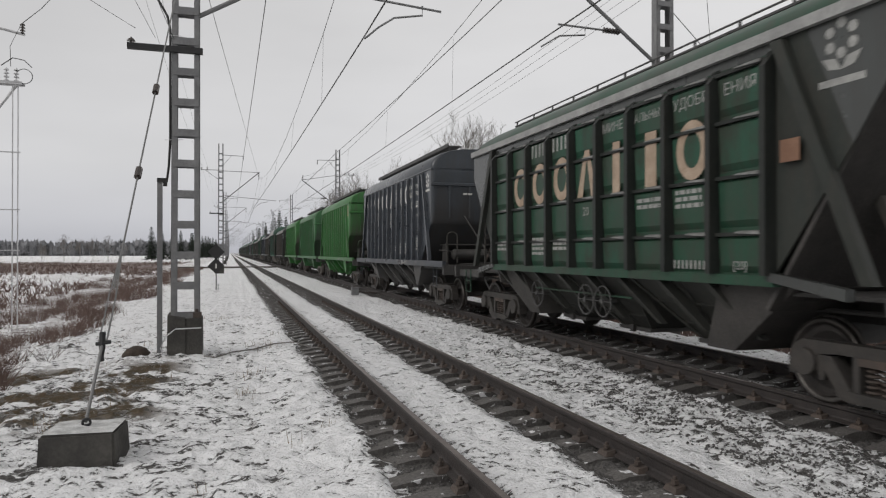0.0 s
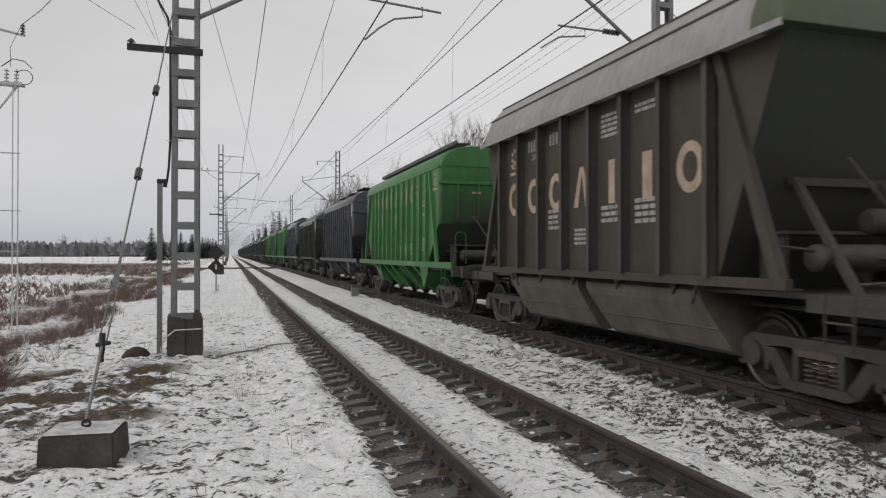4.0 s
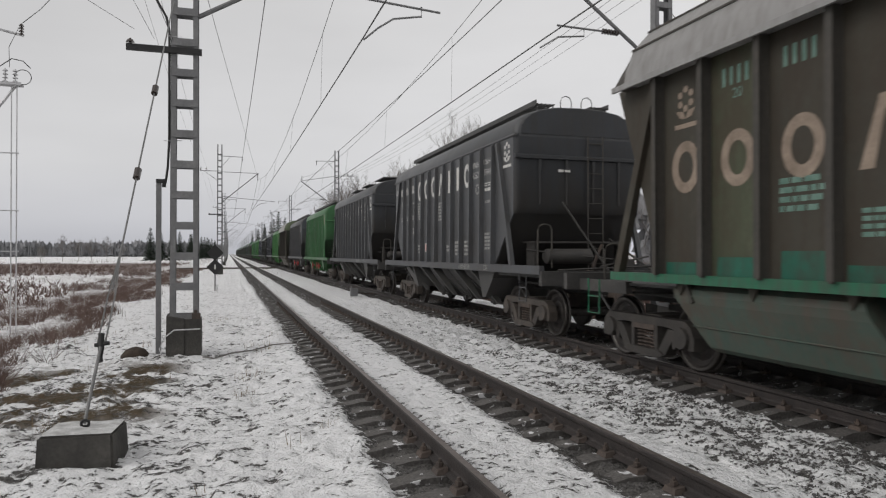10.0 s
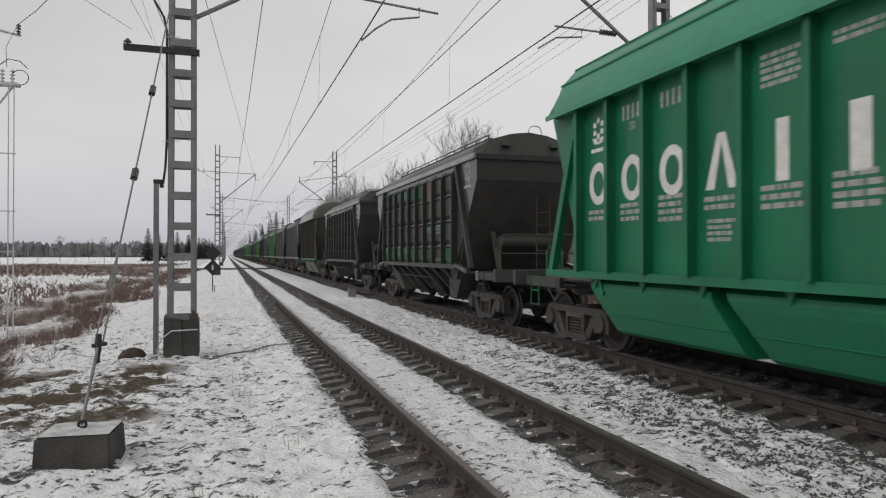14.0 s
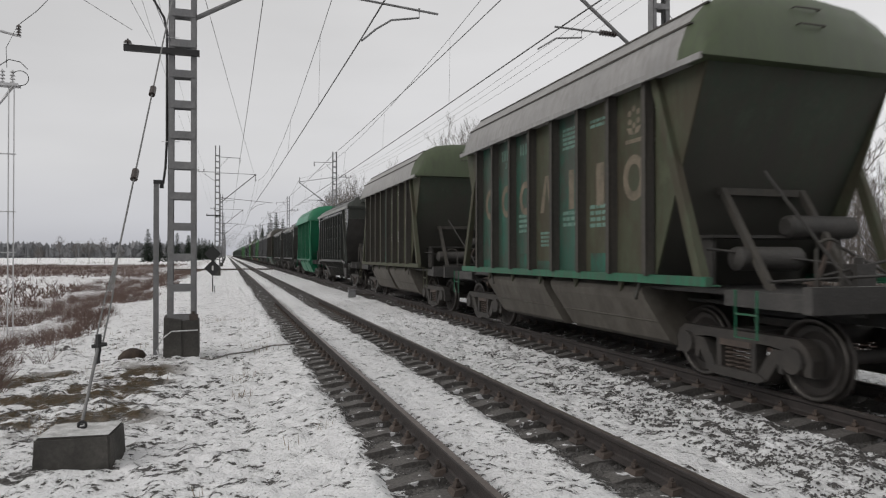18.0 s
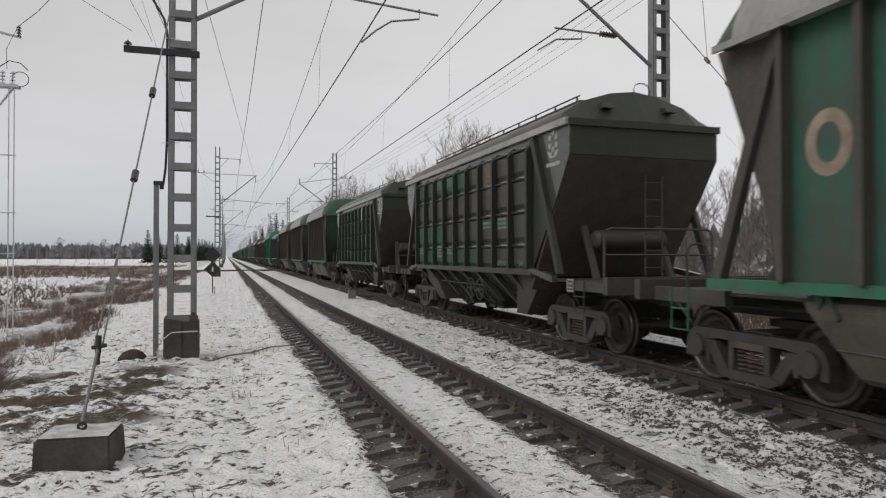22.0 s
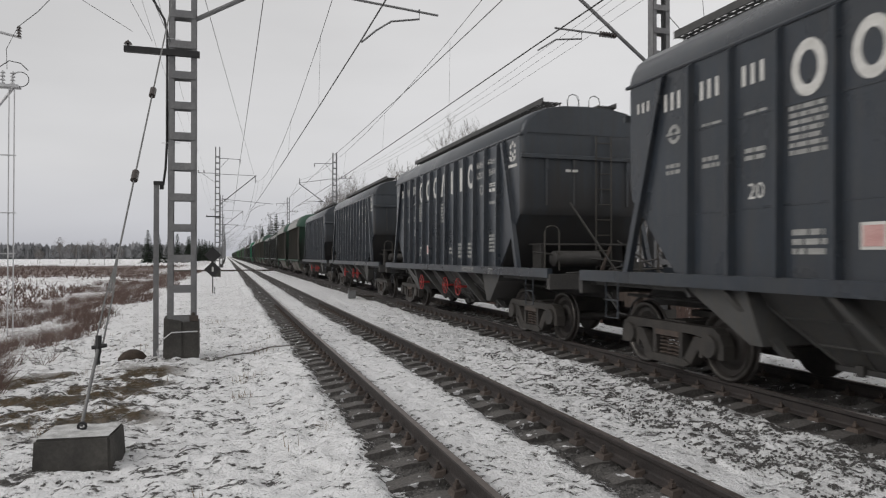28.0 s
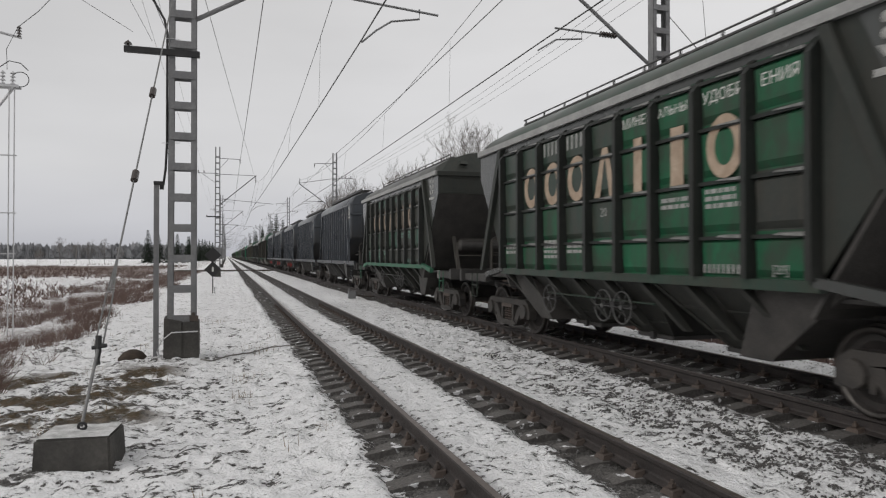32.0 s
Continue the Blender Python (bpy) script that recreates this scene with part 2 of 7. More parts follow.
    field = k.math("MULTIPLY", field, k.span(k.noise(v, 1.9, 6.0, 0.72), 0.46, 0.56, 0.05, 1.0))
    field = k.math("MULTIPLY", field, k.span(grit, 0.42, 0.54, 0.2, 1.0))
    beyond = k.math("MULTIPLY", k.math("MULTIPLY", k.span(y, 84.0, 100.0), k.span(y, 185.0, 172.0)), k.span(x, -9.0, -12.0))
    field = k.math("MAXIMUM", field, k.math("MULTIPLY", beyond, k.span(n0, 0.3, 0.5, 0.55, 0.95)))
    snow = k.mix(k.span(n1, 0.25, 0.75), (0.82, 0.82, 0.83), (0.93, 0.93, 0.935))
    stone = k.mix(k.span(n3, 0.3, 0.7), (0.040, 0.038, 0.036), (0.150, 0.142, 0.135))
    grass = k.mix(k.span(n2, 0.3, 0.7), (0.042, 0.036, 0.017), (0.112, 0.076, 0.046))
    weeds = k.mix(k.span(n2, 0.3, 0.7), (0.060, 0.036, 0.030), (0.17, 0.108, 0.084))
    right = k.span(x, 10.0, 12.0)
    thin = k.math("MULTIPLY", k.span(k.math("SUBTRACT", grit, level), -0.085, -0.005), 0.11)
    c = k.mix(k.math("MAXIMUM", bare, thin), snow, stone)
    c = k.mix(turf, c, grass)
    c = k.mix(field, c, weeds)
    c = k.mix(k.math("MULTIPLY", right, k.span(n1, 0.42, 0.56)), c, weeds)
    h = k.math("ADD", k.math("MULTIPLY", n2, 0.6), k.math("ADD", k.math("MULTIPLY", n3, 0.25), k.math("MULTIPLY", grit, -0.8)))
    k.bump(k.math("SUBTRACT", h, k.math("MULTIPLY", bare, 0.3)), 1.0, 0.10)
    return k.finish(c, 0.8, 0.0, 0.3)


def sleeper_concrete():
    """Wet dark concrete with crusts of snow left on it."""
    k = Nodes("snow_dusted_sleeper_concrete")
    v, w = k.where(), k.where("Object", random_shift=True)
    n, fine = k.noise(v, 7.0, 4.0, 0.6), k.noise(w, 40.0, 3.0)
    c = k.mix(k.span(fine, 0.3, 0.7), (0.056, 0.052, 0.049), (0.122, 0.114, 0.108))
    c = k.mix(k.span(n, 0.61, 0.65), c, (0.62, 0.62, 0.63))
    k.bump(k.math("ADD", n, k.math("MULTIPLY", fine, 0.3)), 0.6, 0.02)
    return k.finish(c, 0.85)


RAILS = [TRACK_1 - GAUGE / 2, TRACK_1 + GAUGE / 2, TRACK_2 - GAUGE / 2, TRACK_2 + GAUGE / 2]
M_GROUND = snow_ground()
M_SLEEPER = sleeper_concrete()


# ---- mesh helpers ----
class Shape:
    """Collects vertices and faces of one mesh."""

    def __init__(self):
        self.v, self.f = [], []

    def box(self, x0, x1, y0, y1, z0, z1):
        return self.hexa([(x0, y0, z0), (x1, y0, z0), (x1, y1, z0), (x0, y1, z0), (x0, y0, z1), (x1, y0, z1), (x1, y1, z1), (x0, y1, z1)])

    def hexa(self, p):
        b = len(self.v)
        self.v += p
        self.f += [tuple(b + i for i in q) for q in ((0, 3, 2, 1), (4, 5, 6, 7), (0, 1, 5, 4), (1, 2, 6, 5), (2, 3, 7, 6), (3, 0, 4, 7))]
        return self

    def prism(self, poly, axis, a, b):
        """A 2D outline pushed along an axis from a to b; the outline gives the other two coordinates in x, y, z order."""
        n, s = len(poly), len(self.v)
        for w in (a, b):
            for p, q in poly:
                self.v.append((w, p, q) if axis == "x" else (p, w, q) if axis == "y" else (p, q, w))
        self.f += [tuple(range(s, s + n)), tuple(range(s + 2 * n - 1, s + n - 1, -1))]
        self.f += [(s + i, s + n + i, s + n + (i + 1) % n, s + (i + 1) % n) for i in range(n)]
        return self

    def tube(self, points, r, n=6, r1=None):
        pts = [Vector(p) for p in points]
        s, m = len(self.v), len(pts)
        for i, p in enumerate(pts):
            way = (pts[min(i + 1, m - 1)] - pts[max(i - 1, 0)]).normalized()
            side = way.cross(Vector((0, 0, 1)) if abs(way.z) < 0.95 else Vector((1, 0, 0))).normalized()
            up = side.cross(way)
            rr = r if r1 is None else r + (r1 - r) * i / max(1, m - 1)
            for j in range(n):
                a = 2 * math.pi * j / n
                self.v.append(tuple(p + (side * math.cos(a) + up * math.sin(a)) * rr))
        for i in range(m - 1):
            for j in range(n):
                a, b = s + i * n + j, s + i * n + (j + 1) % n
                self.f.append((a, b, b + n, a + n))
        self.f += [tuple(range(s + n - 1, s - 1, -1)), tuple(range(s + (m - 1) * n, s + m * n))]
        return self

    def ring(self, centre, r, thick, axis="x", n=24, k=5):
        """A torus about an axis."""
        s = len(self.v)
        for i in range(n):
            a = 2 * math.pi * i / n
            for j in range(k):
                b = 2 * math.pi * j / k
                u, w = (r + thick * math.cos(b)), thick * math.sin(b)
                p = {"x": (w, u * math.cos(a), u * math.sin(a)), "y": (u * math.cos(a), w, u * math.sin(a)), "z": (u * math.cos(a), u * math.sin(a), w)}[axis]
                self.v.append(tuple(c + d for c, d in zip(centre, p)))
        for i in range(n):
            for j in range(k):
                a, b = i * k, ((i + 1) % n) * k
                self.f.append((s + a + j, s + b + j, s + b + (j + 1) % k, s + a + (j + 1) % k))
        return self

    def lathe(self, profile, n=20, axis="x", centre=(0, 0, 0)):
        """Turns (along, radius) pairs about an axis."""
        s, m = len(self.v), len(profile)
        for along, r in profile:
            for j in range(n):
                a = 2 * math.pi * j / n
                c, d = r * math.cos(a), r * math.sin(a)
                p = {"x": (along, c, d), "y": (c, along, d), "z": (c, d, along)}[axis]
                self.v.append(tuple(q + w for q, w in zip(centre, p)))
        for i in range(m - 1):
            for j in range(n):
                a, b = s + i * n + j, s + i * n + (j + 1) % n
                self.f.append((a, b, b + n, a + n))
        self.f += [tuple(range(s + n - 1, s - 1, -1)), tuple(range(s + (m - 1) * n, s + m * n))]
        return self

    def quad(self, a, b, c, d):
        s = len(self.v)
        self.v += [a, b, c, d]
        self.f.append((s, s + 1, s + 2, s + 3))
        return self

    def tri(self, a, b, c):
        s = len(self.v)
        self.v += [a, b, c]
        self.f.append((s, s + 1, s + 2))
        return self

    def mesh(self, name, smooth=False):
        me = bpy.data.meshes.new(name)
        me.from_pydata(self.v, [], self.f)
        bm = bmesh.new()
        bm.from_mesh(me)
        if len(self.f) < 4000:
            bmesh.ops.recalc_face_normals(bm, faces=bm.faces)
        bm.to_mesh(me)
        bm.free()
        if smooth:
            me.polygons.foreach_set("use_smooth", [True] * len(me.polygons))
            me.set_sharp_from_angle(angle=radians(42))
        return me


def part(name, shape, material, parent, label="", at=(0, 0, 0), smooth=False):
    """One mesh object under a thing or part. shape: a Shape, or a mesh that is shared."""
    me = shape.mesh(name, smooth) if isinstance(shape, Shape) else shape
    ob = new(name, me)
    if not me.materials:
        me.materials.append(material)
    if me.materials[0] is not material:
        ob.material_slots[0].link = "OBJECT"
        ob.material_slots[0].material = material
    ob.parent = parent
    ob.location = at
    if label:
        tagged(ob, label)
    return ob


def thing(name, label, category, group="", kind="", at=(0, 0, 0), turn=0.0):
    ob = new(name)
    ob.empty_display_size = 0.2
    ob.location = at
    ob.rotation_euler[2] = radians(turn)
    return tagged(ob, label, category, group, kind)


def solid(name, shape, material, label, category, group="", kind="", at=(0, 0, 0), smooth=False):
    """A thing that is one mesh."""
    return tagged(part(name, shape, material, None, "", at, smooth), label, category, group, kind)


MESHES = {}


def shared(key, make, smooth=False):
    """A mesh made once and used by all alike parts."""
    if key not in MESHES:
        MESHES[key] = make().mesh(key if isinstance(key, str) else "_".join(str(k) for k in key if isinstance(k, str)), smooth)
    return MESHES[key]

# ---- ground ----
TABLES = {}


def value_noise(x, y, cell, seed):
    """Smooth value noise on arrays."""
    if seed not in TABLES:
        TABLES[seed] = np.random.RandomState(seed).rand(256, 256)
    table = TABLES[seed]
    u, w = x / cell, y / cell
    i, j = np.floor(u).astype(int), np.floor(w).astype(int)
    a, b = u - i, w - j
    a, b = a * a * (3 - 2 * a), b * b * (3 - 2 * b)
    q = lambda m, n: table[m % 256, n % 256]
    return (q(i, j) * (1 - a) + q(i + 1, j) * a) * (1 - b) + (q(i, j + 1) * (1 - a) + q(i + 1, j + 1) * a) * b - 0.5


def ramp_to(x, a, b):
    t = np.clip((x - a) / (b - a), 0, 1)
    return t * t * (3 - 2 * t)


def ground_height(x, y):
    x, y = np.asarray(x, float), np.asarray(y, float)
    z = np.full(np.broadcast(x, y).shape, 0.0)
    z = z + 0.060 * value_noise(x, y, 0.45, 1) + 0.072 * value_noise(x, y, 0.17, 2) + 0.050 * value_noise(x, y, 0.085, 4) + 0.05 * value_noise(x, y, 1.7, 3)
    for r in RAILS:
        z = z - 0.13 * np.exp(-((x - r + 0.19 + 0.22 * value_noise(x, y, 0.33, 7)) / 0.34) ** 6)
    for c in (TRACK_1, TRACK_2):
        inside = np.exp(-((x - c) / 1.45) ** 8)
        z = z * (1 - 0.35 * inside) + (0.055 if c == TRACK_1 else 0.01) * inside
    z = z - 0.025 - 0.06 * ramp_to(x, 1.0, 0.2) - 0.45 * ramp_to(x, -2.2, -7.0) - 0.6 * ramp_to(x, 9.4, 13.0)
    z = z + 0.09 * np.exp(-((x + 0.8) ** 2 + (y - 13.6) ** 2) / 1.6)
    far = ramp_to(np.hypot(x, y), 30, 90)
    z = z + far * (0.25 * value_noise(x, y, 9.0, 5) * ramp_to(np.abs(x - 5.0), 6.0, 14.0))
    return z


def lines(fine_a, fine_b, step, low, high, grow=1.16):
    vals = list(np.arange(fine_a, fine_b + 1e-6, step))
    d, x = step, fine_b
    while x < high:
        d *= grow
        x += d
        vals.append(min(x, high))
    d, x = step, fine_a
    while x > low:
        d *= grow
        x -= d
        vals.insert(0, max(x, low))
    return np.array(vals)


def build_ground():
    xs, ys = lines(-4.0, 9.5, 0.055, -2600, 2600), lines(2.0, 19.0, 0.075, -300, 4200)
    gx, gy = np.meshgrid(xs, ys)
    gz = ground_height(gx, gy)
    nx, ny = len(xs), len(ys)
    me = bpy.data.meshes.new("ground")
    co = np.stack([gx, gy, gz], -1).reshape(-1, 3)
    i = np.arange(nx * ny).reshape(ny, nx)
    faces = np.stack([i[:-1, :-1], i[:-1, 1:], i[1:, 1:], i[1:, :-1]], -1).reshape(-1, 4)
    me.from_pydata(co.tolist(), [], faces.tolist())
    me.polygons.foreach_set("use_smooth", [True] * len(me.polygons))
    solid("ground", me, M_GROUND, "thin trampled snow over ballast, turf and dry weeds", "ground", kind="structure")


build_ground()


def at_ground(x, y):
    return float(ground_height(np.array([x]), np.array([y]))[0])


# ---- the two tracks ----
RAIL_OUTLINE = [(-0.075, 0.0), (0.075, 0.0), (0.075, 0.012), (0.02, 0.03), (0.009, 0.05), (0.009, 0.125), (0.036, 0.142), (0.0375, 0.172), (0.03, 0.18),
                (-0.03, 0.18), (-0.0375, 0.172), (-0.036, 0.142), (-0.009, 0.125), (-0.009, 0.05), (-0.02, 0.03), (-0.075, 0.012)]


def sleeper_shape():
    s = Shape()
    p = [(-1.35, -0.16), (1.35, -0.16), (1.33, -0.045), (1.12, -0.015), (1.05, 0.0), (0.55, 0.0), (0.4, -0.035), (-0.4, -0.035), (-0.55, 0.0), (-1.05, 0.0), (-1.12, -0.015), (-1.33, -0.045)]
    return s.prism(p, "y", -0.105, 0.105)


def clip_shape():
    s = Shape()
    for side in (-1, 1):
        s.hexa([(side * 0.05, -0.08, 0.0), (side * 0.15, -0.08, 0.0), (side * 0.15, 0.08, 0.0), (side * 0.05, 0.08, 0.0), (side * 0.04, -0.065, 0.055), (side * 0.13, -0.065, 0.04), (side * 0.13, 0.065, 0.04), (side * 0.04, 0.065, 0.055)])
        s.tube([(side * 0.095, 0.0, 0.0), (side * 0.095, 0.0, 0.115)], 0.016, 6)
        s.lathe([(0.055, 0.032), (0.088, 0.032)], 6, "z", (side * 0.095, 0, 0))
    return s


def railway_track(x, label, first, last):
    track = thing("railway_track", label, "railway track", "tracks", "structure", (x, 0, 0))
    for side in (-1, 1):
        rail = part("rail", shared("rail", lambda: Shape().prism(RAIL_OUTLINE, "y", -60, 1500)), M_RAIL, track, "rust-brown steel rail", (side * GAUGE / 2, 0, 0))
        part("running_surface", shared("running_surface", lambda: Shape().box(-0.028, 0.028, -60, 1500, 0.180, 0.1815)), M_RAIL_TOP, rail, "worn shiny rail head")
    rng = random.Random(int(x * 10))
    y, rest = first, Shape()
    sl, cl = shared("sleeper", sleeper_shape), shared("rail_fastening", clip_shape)
    while y < last:
        if y < 62:
            ob = part("sleeper", sl, M_SLEEPER, track, "", (rng.uniform(-0.02, 0.02), y, rng.uniform(-0.008, 0.004)))
            ob.rotation_euler[2] = rng.uniform(-0.012, 0.012)
            if y < 26:
                for side in (-1, 1):
                    part("rail_fastening", cl, M_RUST, track, "", (side * GAUGE / 2, y, 0.0))
        else:
            rest.box(-1.33, 1.33, y - 0.12, y + 0.12, -0.15, -0.01)
        y += 0.5
    tagged(part("far_sleepers", rest, M_SLEEPER, track, "row of concrete sleepers"), kind="stuff")
    return track


railway_track(TRACK_1, "empty railway track on snow-covered concrete sleepers", -3.0, 260.0)
railway_track(TRACK_2, "railway track under the train, ballast bare between rails", -3.0, 200.0)


# ---- overhead line: masts, brackets and wires ----
SPAN = 53.0
LEFT_MAST, RIGHT_MAST = (-0.82, 13.6), (10.2, 14.35)
MAST_TOP = 12.2


def mast_width(z):
    return 0.51 - 0.05 * z / MAST_TOP


MAST_DEPTH = 0.11      # half the depth of the channel legs


def mast_leg(sx, sy):
    s = Shape()
    w0, w1, t = mast_width(0) / 2, mast_width(MAST_TOP) / 2, 0.085
    for a, b in ((t + 0.015, 0.012), (0.012, MAST_DEPTH)):
        p = []
        for z, w in ((0.55, w0), (MAST_TOP, w1)):
            x0, y0 = sx * w, sy * MAST_DEPTH
            x1, y1 = x0 - sx * a, y0 - sy * b
            p += [(x0, y0, z), (x1, y0, z), (x1, y1, z), (x0, y1, z)]
        s.hexa(p)
    return s


def mast_battens(lo, hi):
    out, z = [], lo
    while z < hi:
        out.append(z)
        z += 0.57
    return out


def insulator(s, a, b, n=5):
    """A string of sheds between two points."""
    a, b = Vector(a), Vector(b)
    s.tube([a, b], 0.018, 6)
    for i in range(n):
        p = a.lerp(b, (i + 0.5) / n)
        d = (b - a).normalized() * 0.022
        s.tube([p - d, p + d], 0.075, 10, 0.045)


def mast(x, y, inward, reach, near, group, right=False):
    """Lattice mast with its cantilever over the track on its inward side."""
    m = thing("catenary_mast", "grey riveted steel lattice mast carrying overhead wires" if near else "distant grey steel lattice mast with cantilever arms", "mast", group, at=(x, y, at_ground(x, y) - 0.02))
    for sx in (-1, 1):
        for sy in (-1, 1):
            part("leg", shared(("leg", sx, sy), lambda: mast_leg(sx, sy)), M_MAST, m)
    if near:
        for z in mast_battens(0.72, MAST_TOP):
            w = mast_width(z) / 2
            for sy in (-1, 1):
                part("batten", shared(("batten", round(z, 2)), lambda: Shape().box(-w + 0.02, w - 0.02, -0.006, 0.006, z - 0.068, z + 0.068)), M_MAST, m, "", (0, sy * (MAST_DEPTH + 0.007), 0))
    lace, zs = Shape(), mast_battens(1.0, MAST_TOP)
    for i, z in enumerate(zs[:-1]):
        w, w2 = mast_width(z) / 2, mast_width(zs[i + 1]) / 2
        for sx in (-1, 1):
            k = 1 if i % 2 else -1
            lace.tube([(sx * (w - 0.02), -k * (MAST_DEPTH - 0.02), z), (sx * (w2 - 0.02), k * (MAST_DEPTH - 0.02), zs[i + 1])], 0.02, 4)
        if not near:
            for sy in (-1, 1):
                lace.box(-w, w, sy * MAST_DEPTH - 0.006, sy * MAST_DEPTH + 0.006, z - 0.05, z + 0.05)
    if not near:
        part("lacing", lace, M_MAST, m, "lattice bars")
    foot = Shape()
    # two concrete halves clasping the legs, one a little higher
    foot.hexa([(-0.31, -0.27, -0.3), (0.02, -0.29, -0.3), (0.02, 0.29, -0.3), (-0.31, 0.27, -0.3), (-0.30, -0.24, 0.76), (0.0, -0.26, 0.70), (0.0, 0.26, 0.70), (-0.30, 0.24, 0.78)])
    foot.hexa([(0.022, -0.27, -0.3), (0.31, -0.27, -0.3), (0.31, 0.27, -0.3), (0.022, 0.27, -0.3), (0.002, -0.24, 0.68), (0.30, -0.24, 0.70), (0.30, 0.24, 0.70), (0.002, 0.24, 0.68)])
    if near:
        part("anchor_bolts", Shape().tube([(0.2, -0.2, 0.68), (0.2, -0.2, 0.86)], 0.03, 8).box(0.14, 0.29, -0.24, -0.12, 0.70, 0.80), M_RUST, m, "rusty footing bolts")
    part("footing", foot, M_DARK_CONCRETE, m, "dark concrete footing")
    # cantilever: raking strut, tie bar and registration arm over the track
    k, tip = inward, reach
    zc = 6.25 if not right else 6.8
    part("cantilever_strut", Shape().tube([(k * 0.18, 0, 6.35 if near else 6.8), (k * 3.45, 0, (9.62 if not right else 9.05) if not near or right else 8.25)] if not right else [(k * 0.18, 0, 6.65), (k * 3.45, 0, 9.05)], 0.045, 8), M_MAST, m)
    part("tie_bar", Shape().tube([(k * 0.16, 0, 9.66), (k * 3.5, 0, 9.62 if not right else 9.1)], 0.026, 5), M_MAST, m)
    bar = [(k * 0.16, 0, zc + 1.1), (k * 5.02, 0, zc + 0.72)] if not right else [(k * 1.12, 0, zc + 0.54), (k * 2.86, 0, zc + 0.57)]
    part("support_bar", Shape().tube(bar, 0.024, 6), M_MAST, m)
    arm = Shape()
    if not right:
        arm.tube([(k * (tip + 1.22), 0, zc + 0.80), (k * (tip + 1.22), 0, zc + 0.60), (k * (tip + 0.62), 0, zc + 0.49), (k * (tip + 0.3), 0, zc + 0.27), (k * tip, 0, zc)], 0.021, 6)
    else:
        arm.tube([(k * (tip - 1.15), 0, zc + 0.56), (k * (tip - 1.15), 0, zc + 0.38), (k * (tip - 0.47), 0, zc + 0.30), (k * tip, 0, zc)], 0.021, 6)
    part("registration_arm", arm, M_MAST, m)

    def string(name, a, b, n):
        s = Shape()
        insulator(s, a, b, n)
        part(name, s, M_CERAMIC, m, "brown ribbed insulator")
    string("hanging_insulator", (k * 3.42, 0, 9.58), (k * 3.42, 0, 8.95), 4)
    if right:
        string("rod_insulator", (k * 1.66, 0, zc + 0.55), (k * 1.2, 0, zc + 0.54), 6)
    else:
        string("rod_insulator", (k * 0.75, 0, zc + 1.05), (k * 0.35, 0, zc + 1.09), 5)
    # outer bracket for the line wires
    br = Shape().tube([(-k * 1.75, 0, 9.72), (k * 0.2, 0, 9.72)], 0.03, 5).tube([(-k * 0.2, 0, 8.85), (-k * 1.4, 0, 9.7)], 0.02, 5)
    part("line_bracket", br, M_MAST, m)
    for q in (-1.7, -1.2) if not right else (-1.6, -1.1, -0.7):
        string("pin_insulator", (k * q, 0, 9.74), (k * q, 0, 9.98), 2)
    top = Shape().tube([(k * 0.1, 0, 11.15), (k * 2.05, 0, 11.1)], 0.03, 5).tube([(k * 0.15, 0, 10.15), (k * 0.95, 0, 11.1)], 0.02, 5)
    part("top_bracket", top, M_MAST, m)
    string("hanging_insulator", (k * 2.0, 0, 11.08), (k * 2.0, 0, 10.7), 3)
    if not right:
        part("lower_bracket", Shape().box(-1.0, 0.30, -0.17, -0.13, 5.62, 5.73).box(-1.0, 0.30, -0.13, -0.08, 5.62, 5.635), M_BLACK, m, "dark channel-iron side bracket")
        string("bracket_insulator", (-0.93, -0.15, 5.73), (-0.93, -0.15, 5.83), 1)
    return m


for i in range(0, 12):
    left = LEFT_MAST[0] + (0.03 if i == 0 else 0.0)
    mast(left, LEFT_MAST[1] + i * SPAN, 1, TRACK_1 - left + (-0.4 if i % 2 else 0.0), i == 0, "masts beside the tracks")
    mast(RIGHT_MAST[0], RIGHT_MAST[1] + i * SPAN, -1, RIGHT_MAST[0] - 6.9 + (0.3 if i % 2 else 0.0), i == 0, "masts beside the tracks", True)


def hung(xz, r, sag=0.0, name="overhead_wire", label="thin dark overhead wire", first=-1, last=12, y0=13.6, shift=lambda i: 0.0):
    """A wire from mast to mast, sagging between them."""
    pts = []
    for i in range(first, last):
        n = 8 if sag else 1
        for j in range(n):
            u = j / n
            pts.append((xz[0] + shift(i) * (1 - u) + shift(i + 1) * u, y0 + (i + u) * SPAN, xz[1] - sag * 4 * u * (1 - u)))
    return solid(name, Shape().tube(pts, r, 5), M_WIRE, label, "wire", "overhead wires", "structure")


zig1, zig2 = (lambda i: -0.4 if i % 2 else 0.0), (lambda i: -0.3 if i % 2 else 0.0)
hung((TRACK_1, 6.25), 0.015, 0.1, "contact_wire", "taut copper contact wire over the empty track", shift=zig1)
hung((6.9, 6.8), 0.016, 0.1, "contact_wire", "taut copper contact wire over the train", y0=14.35, shift=zig2)
hung((2.6, 8.95), 0.009, 1.6, "messenger_wire", "sagging messenger wire over the empty track")
hung((6.8, 9.3), 0.009, 1.2, "messenger_wire", "sagging messenger wire over the train", y0=14.35)
hung((1.2, 11.0), 0.017, 0.25, "feeder_wire", "dark feeder wire on the upper brackets")
hung((10.0, 11.75), 0.02, 0.2, "feeder_wire", "dark feeder wire on the mast tops", y0=14.35)
for x in (-2.5, -2.02):
    hung((x, 9.98), 0.005, 0.5, "line_wire", "thin line wire on pin insulators")
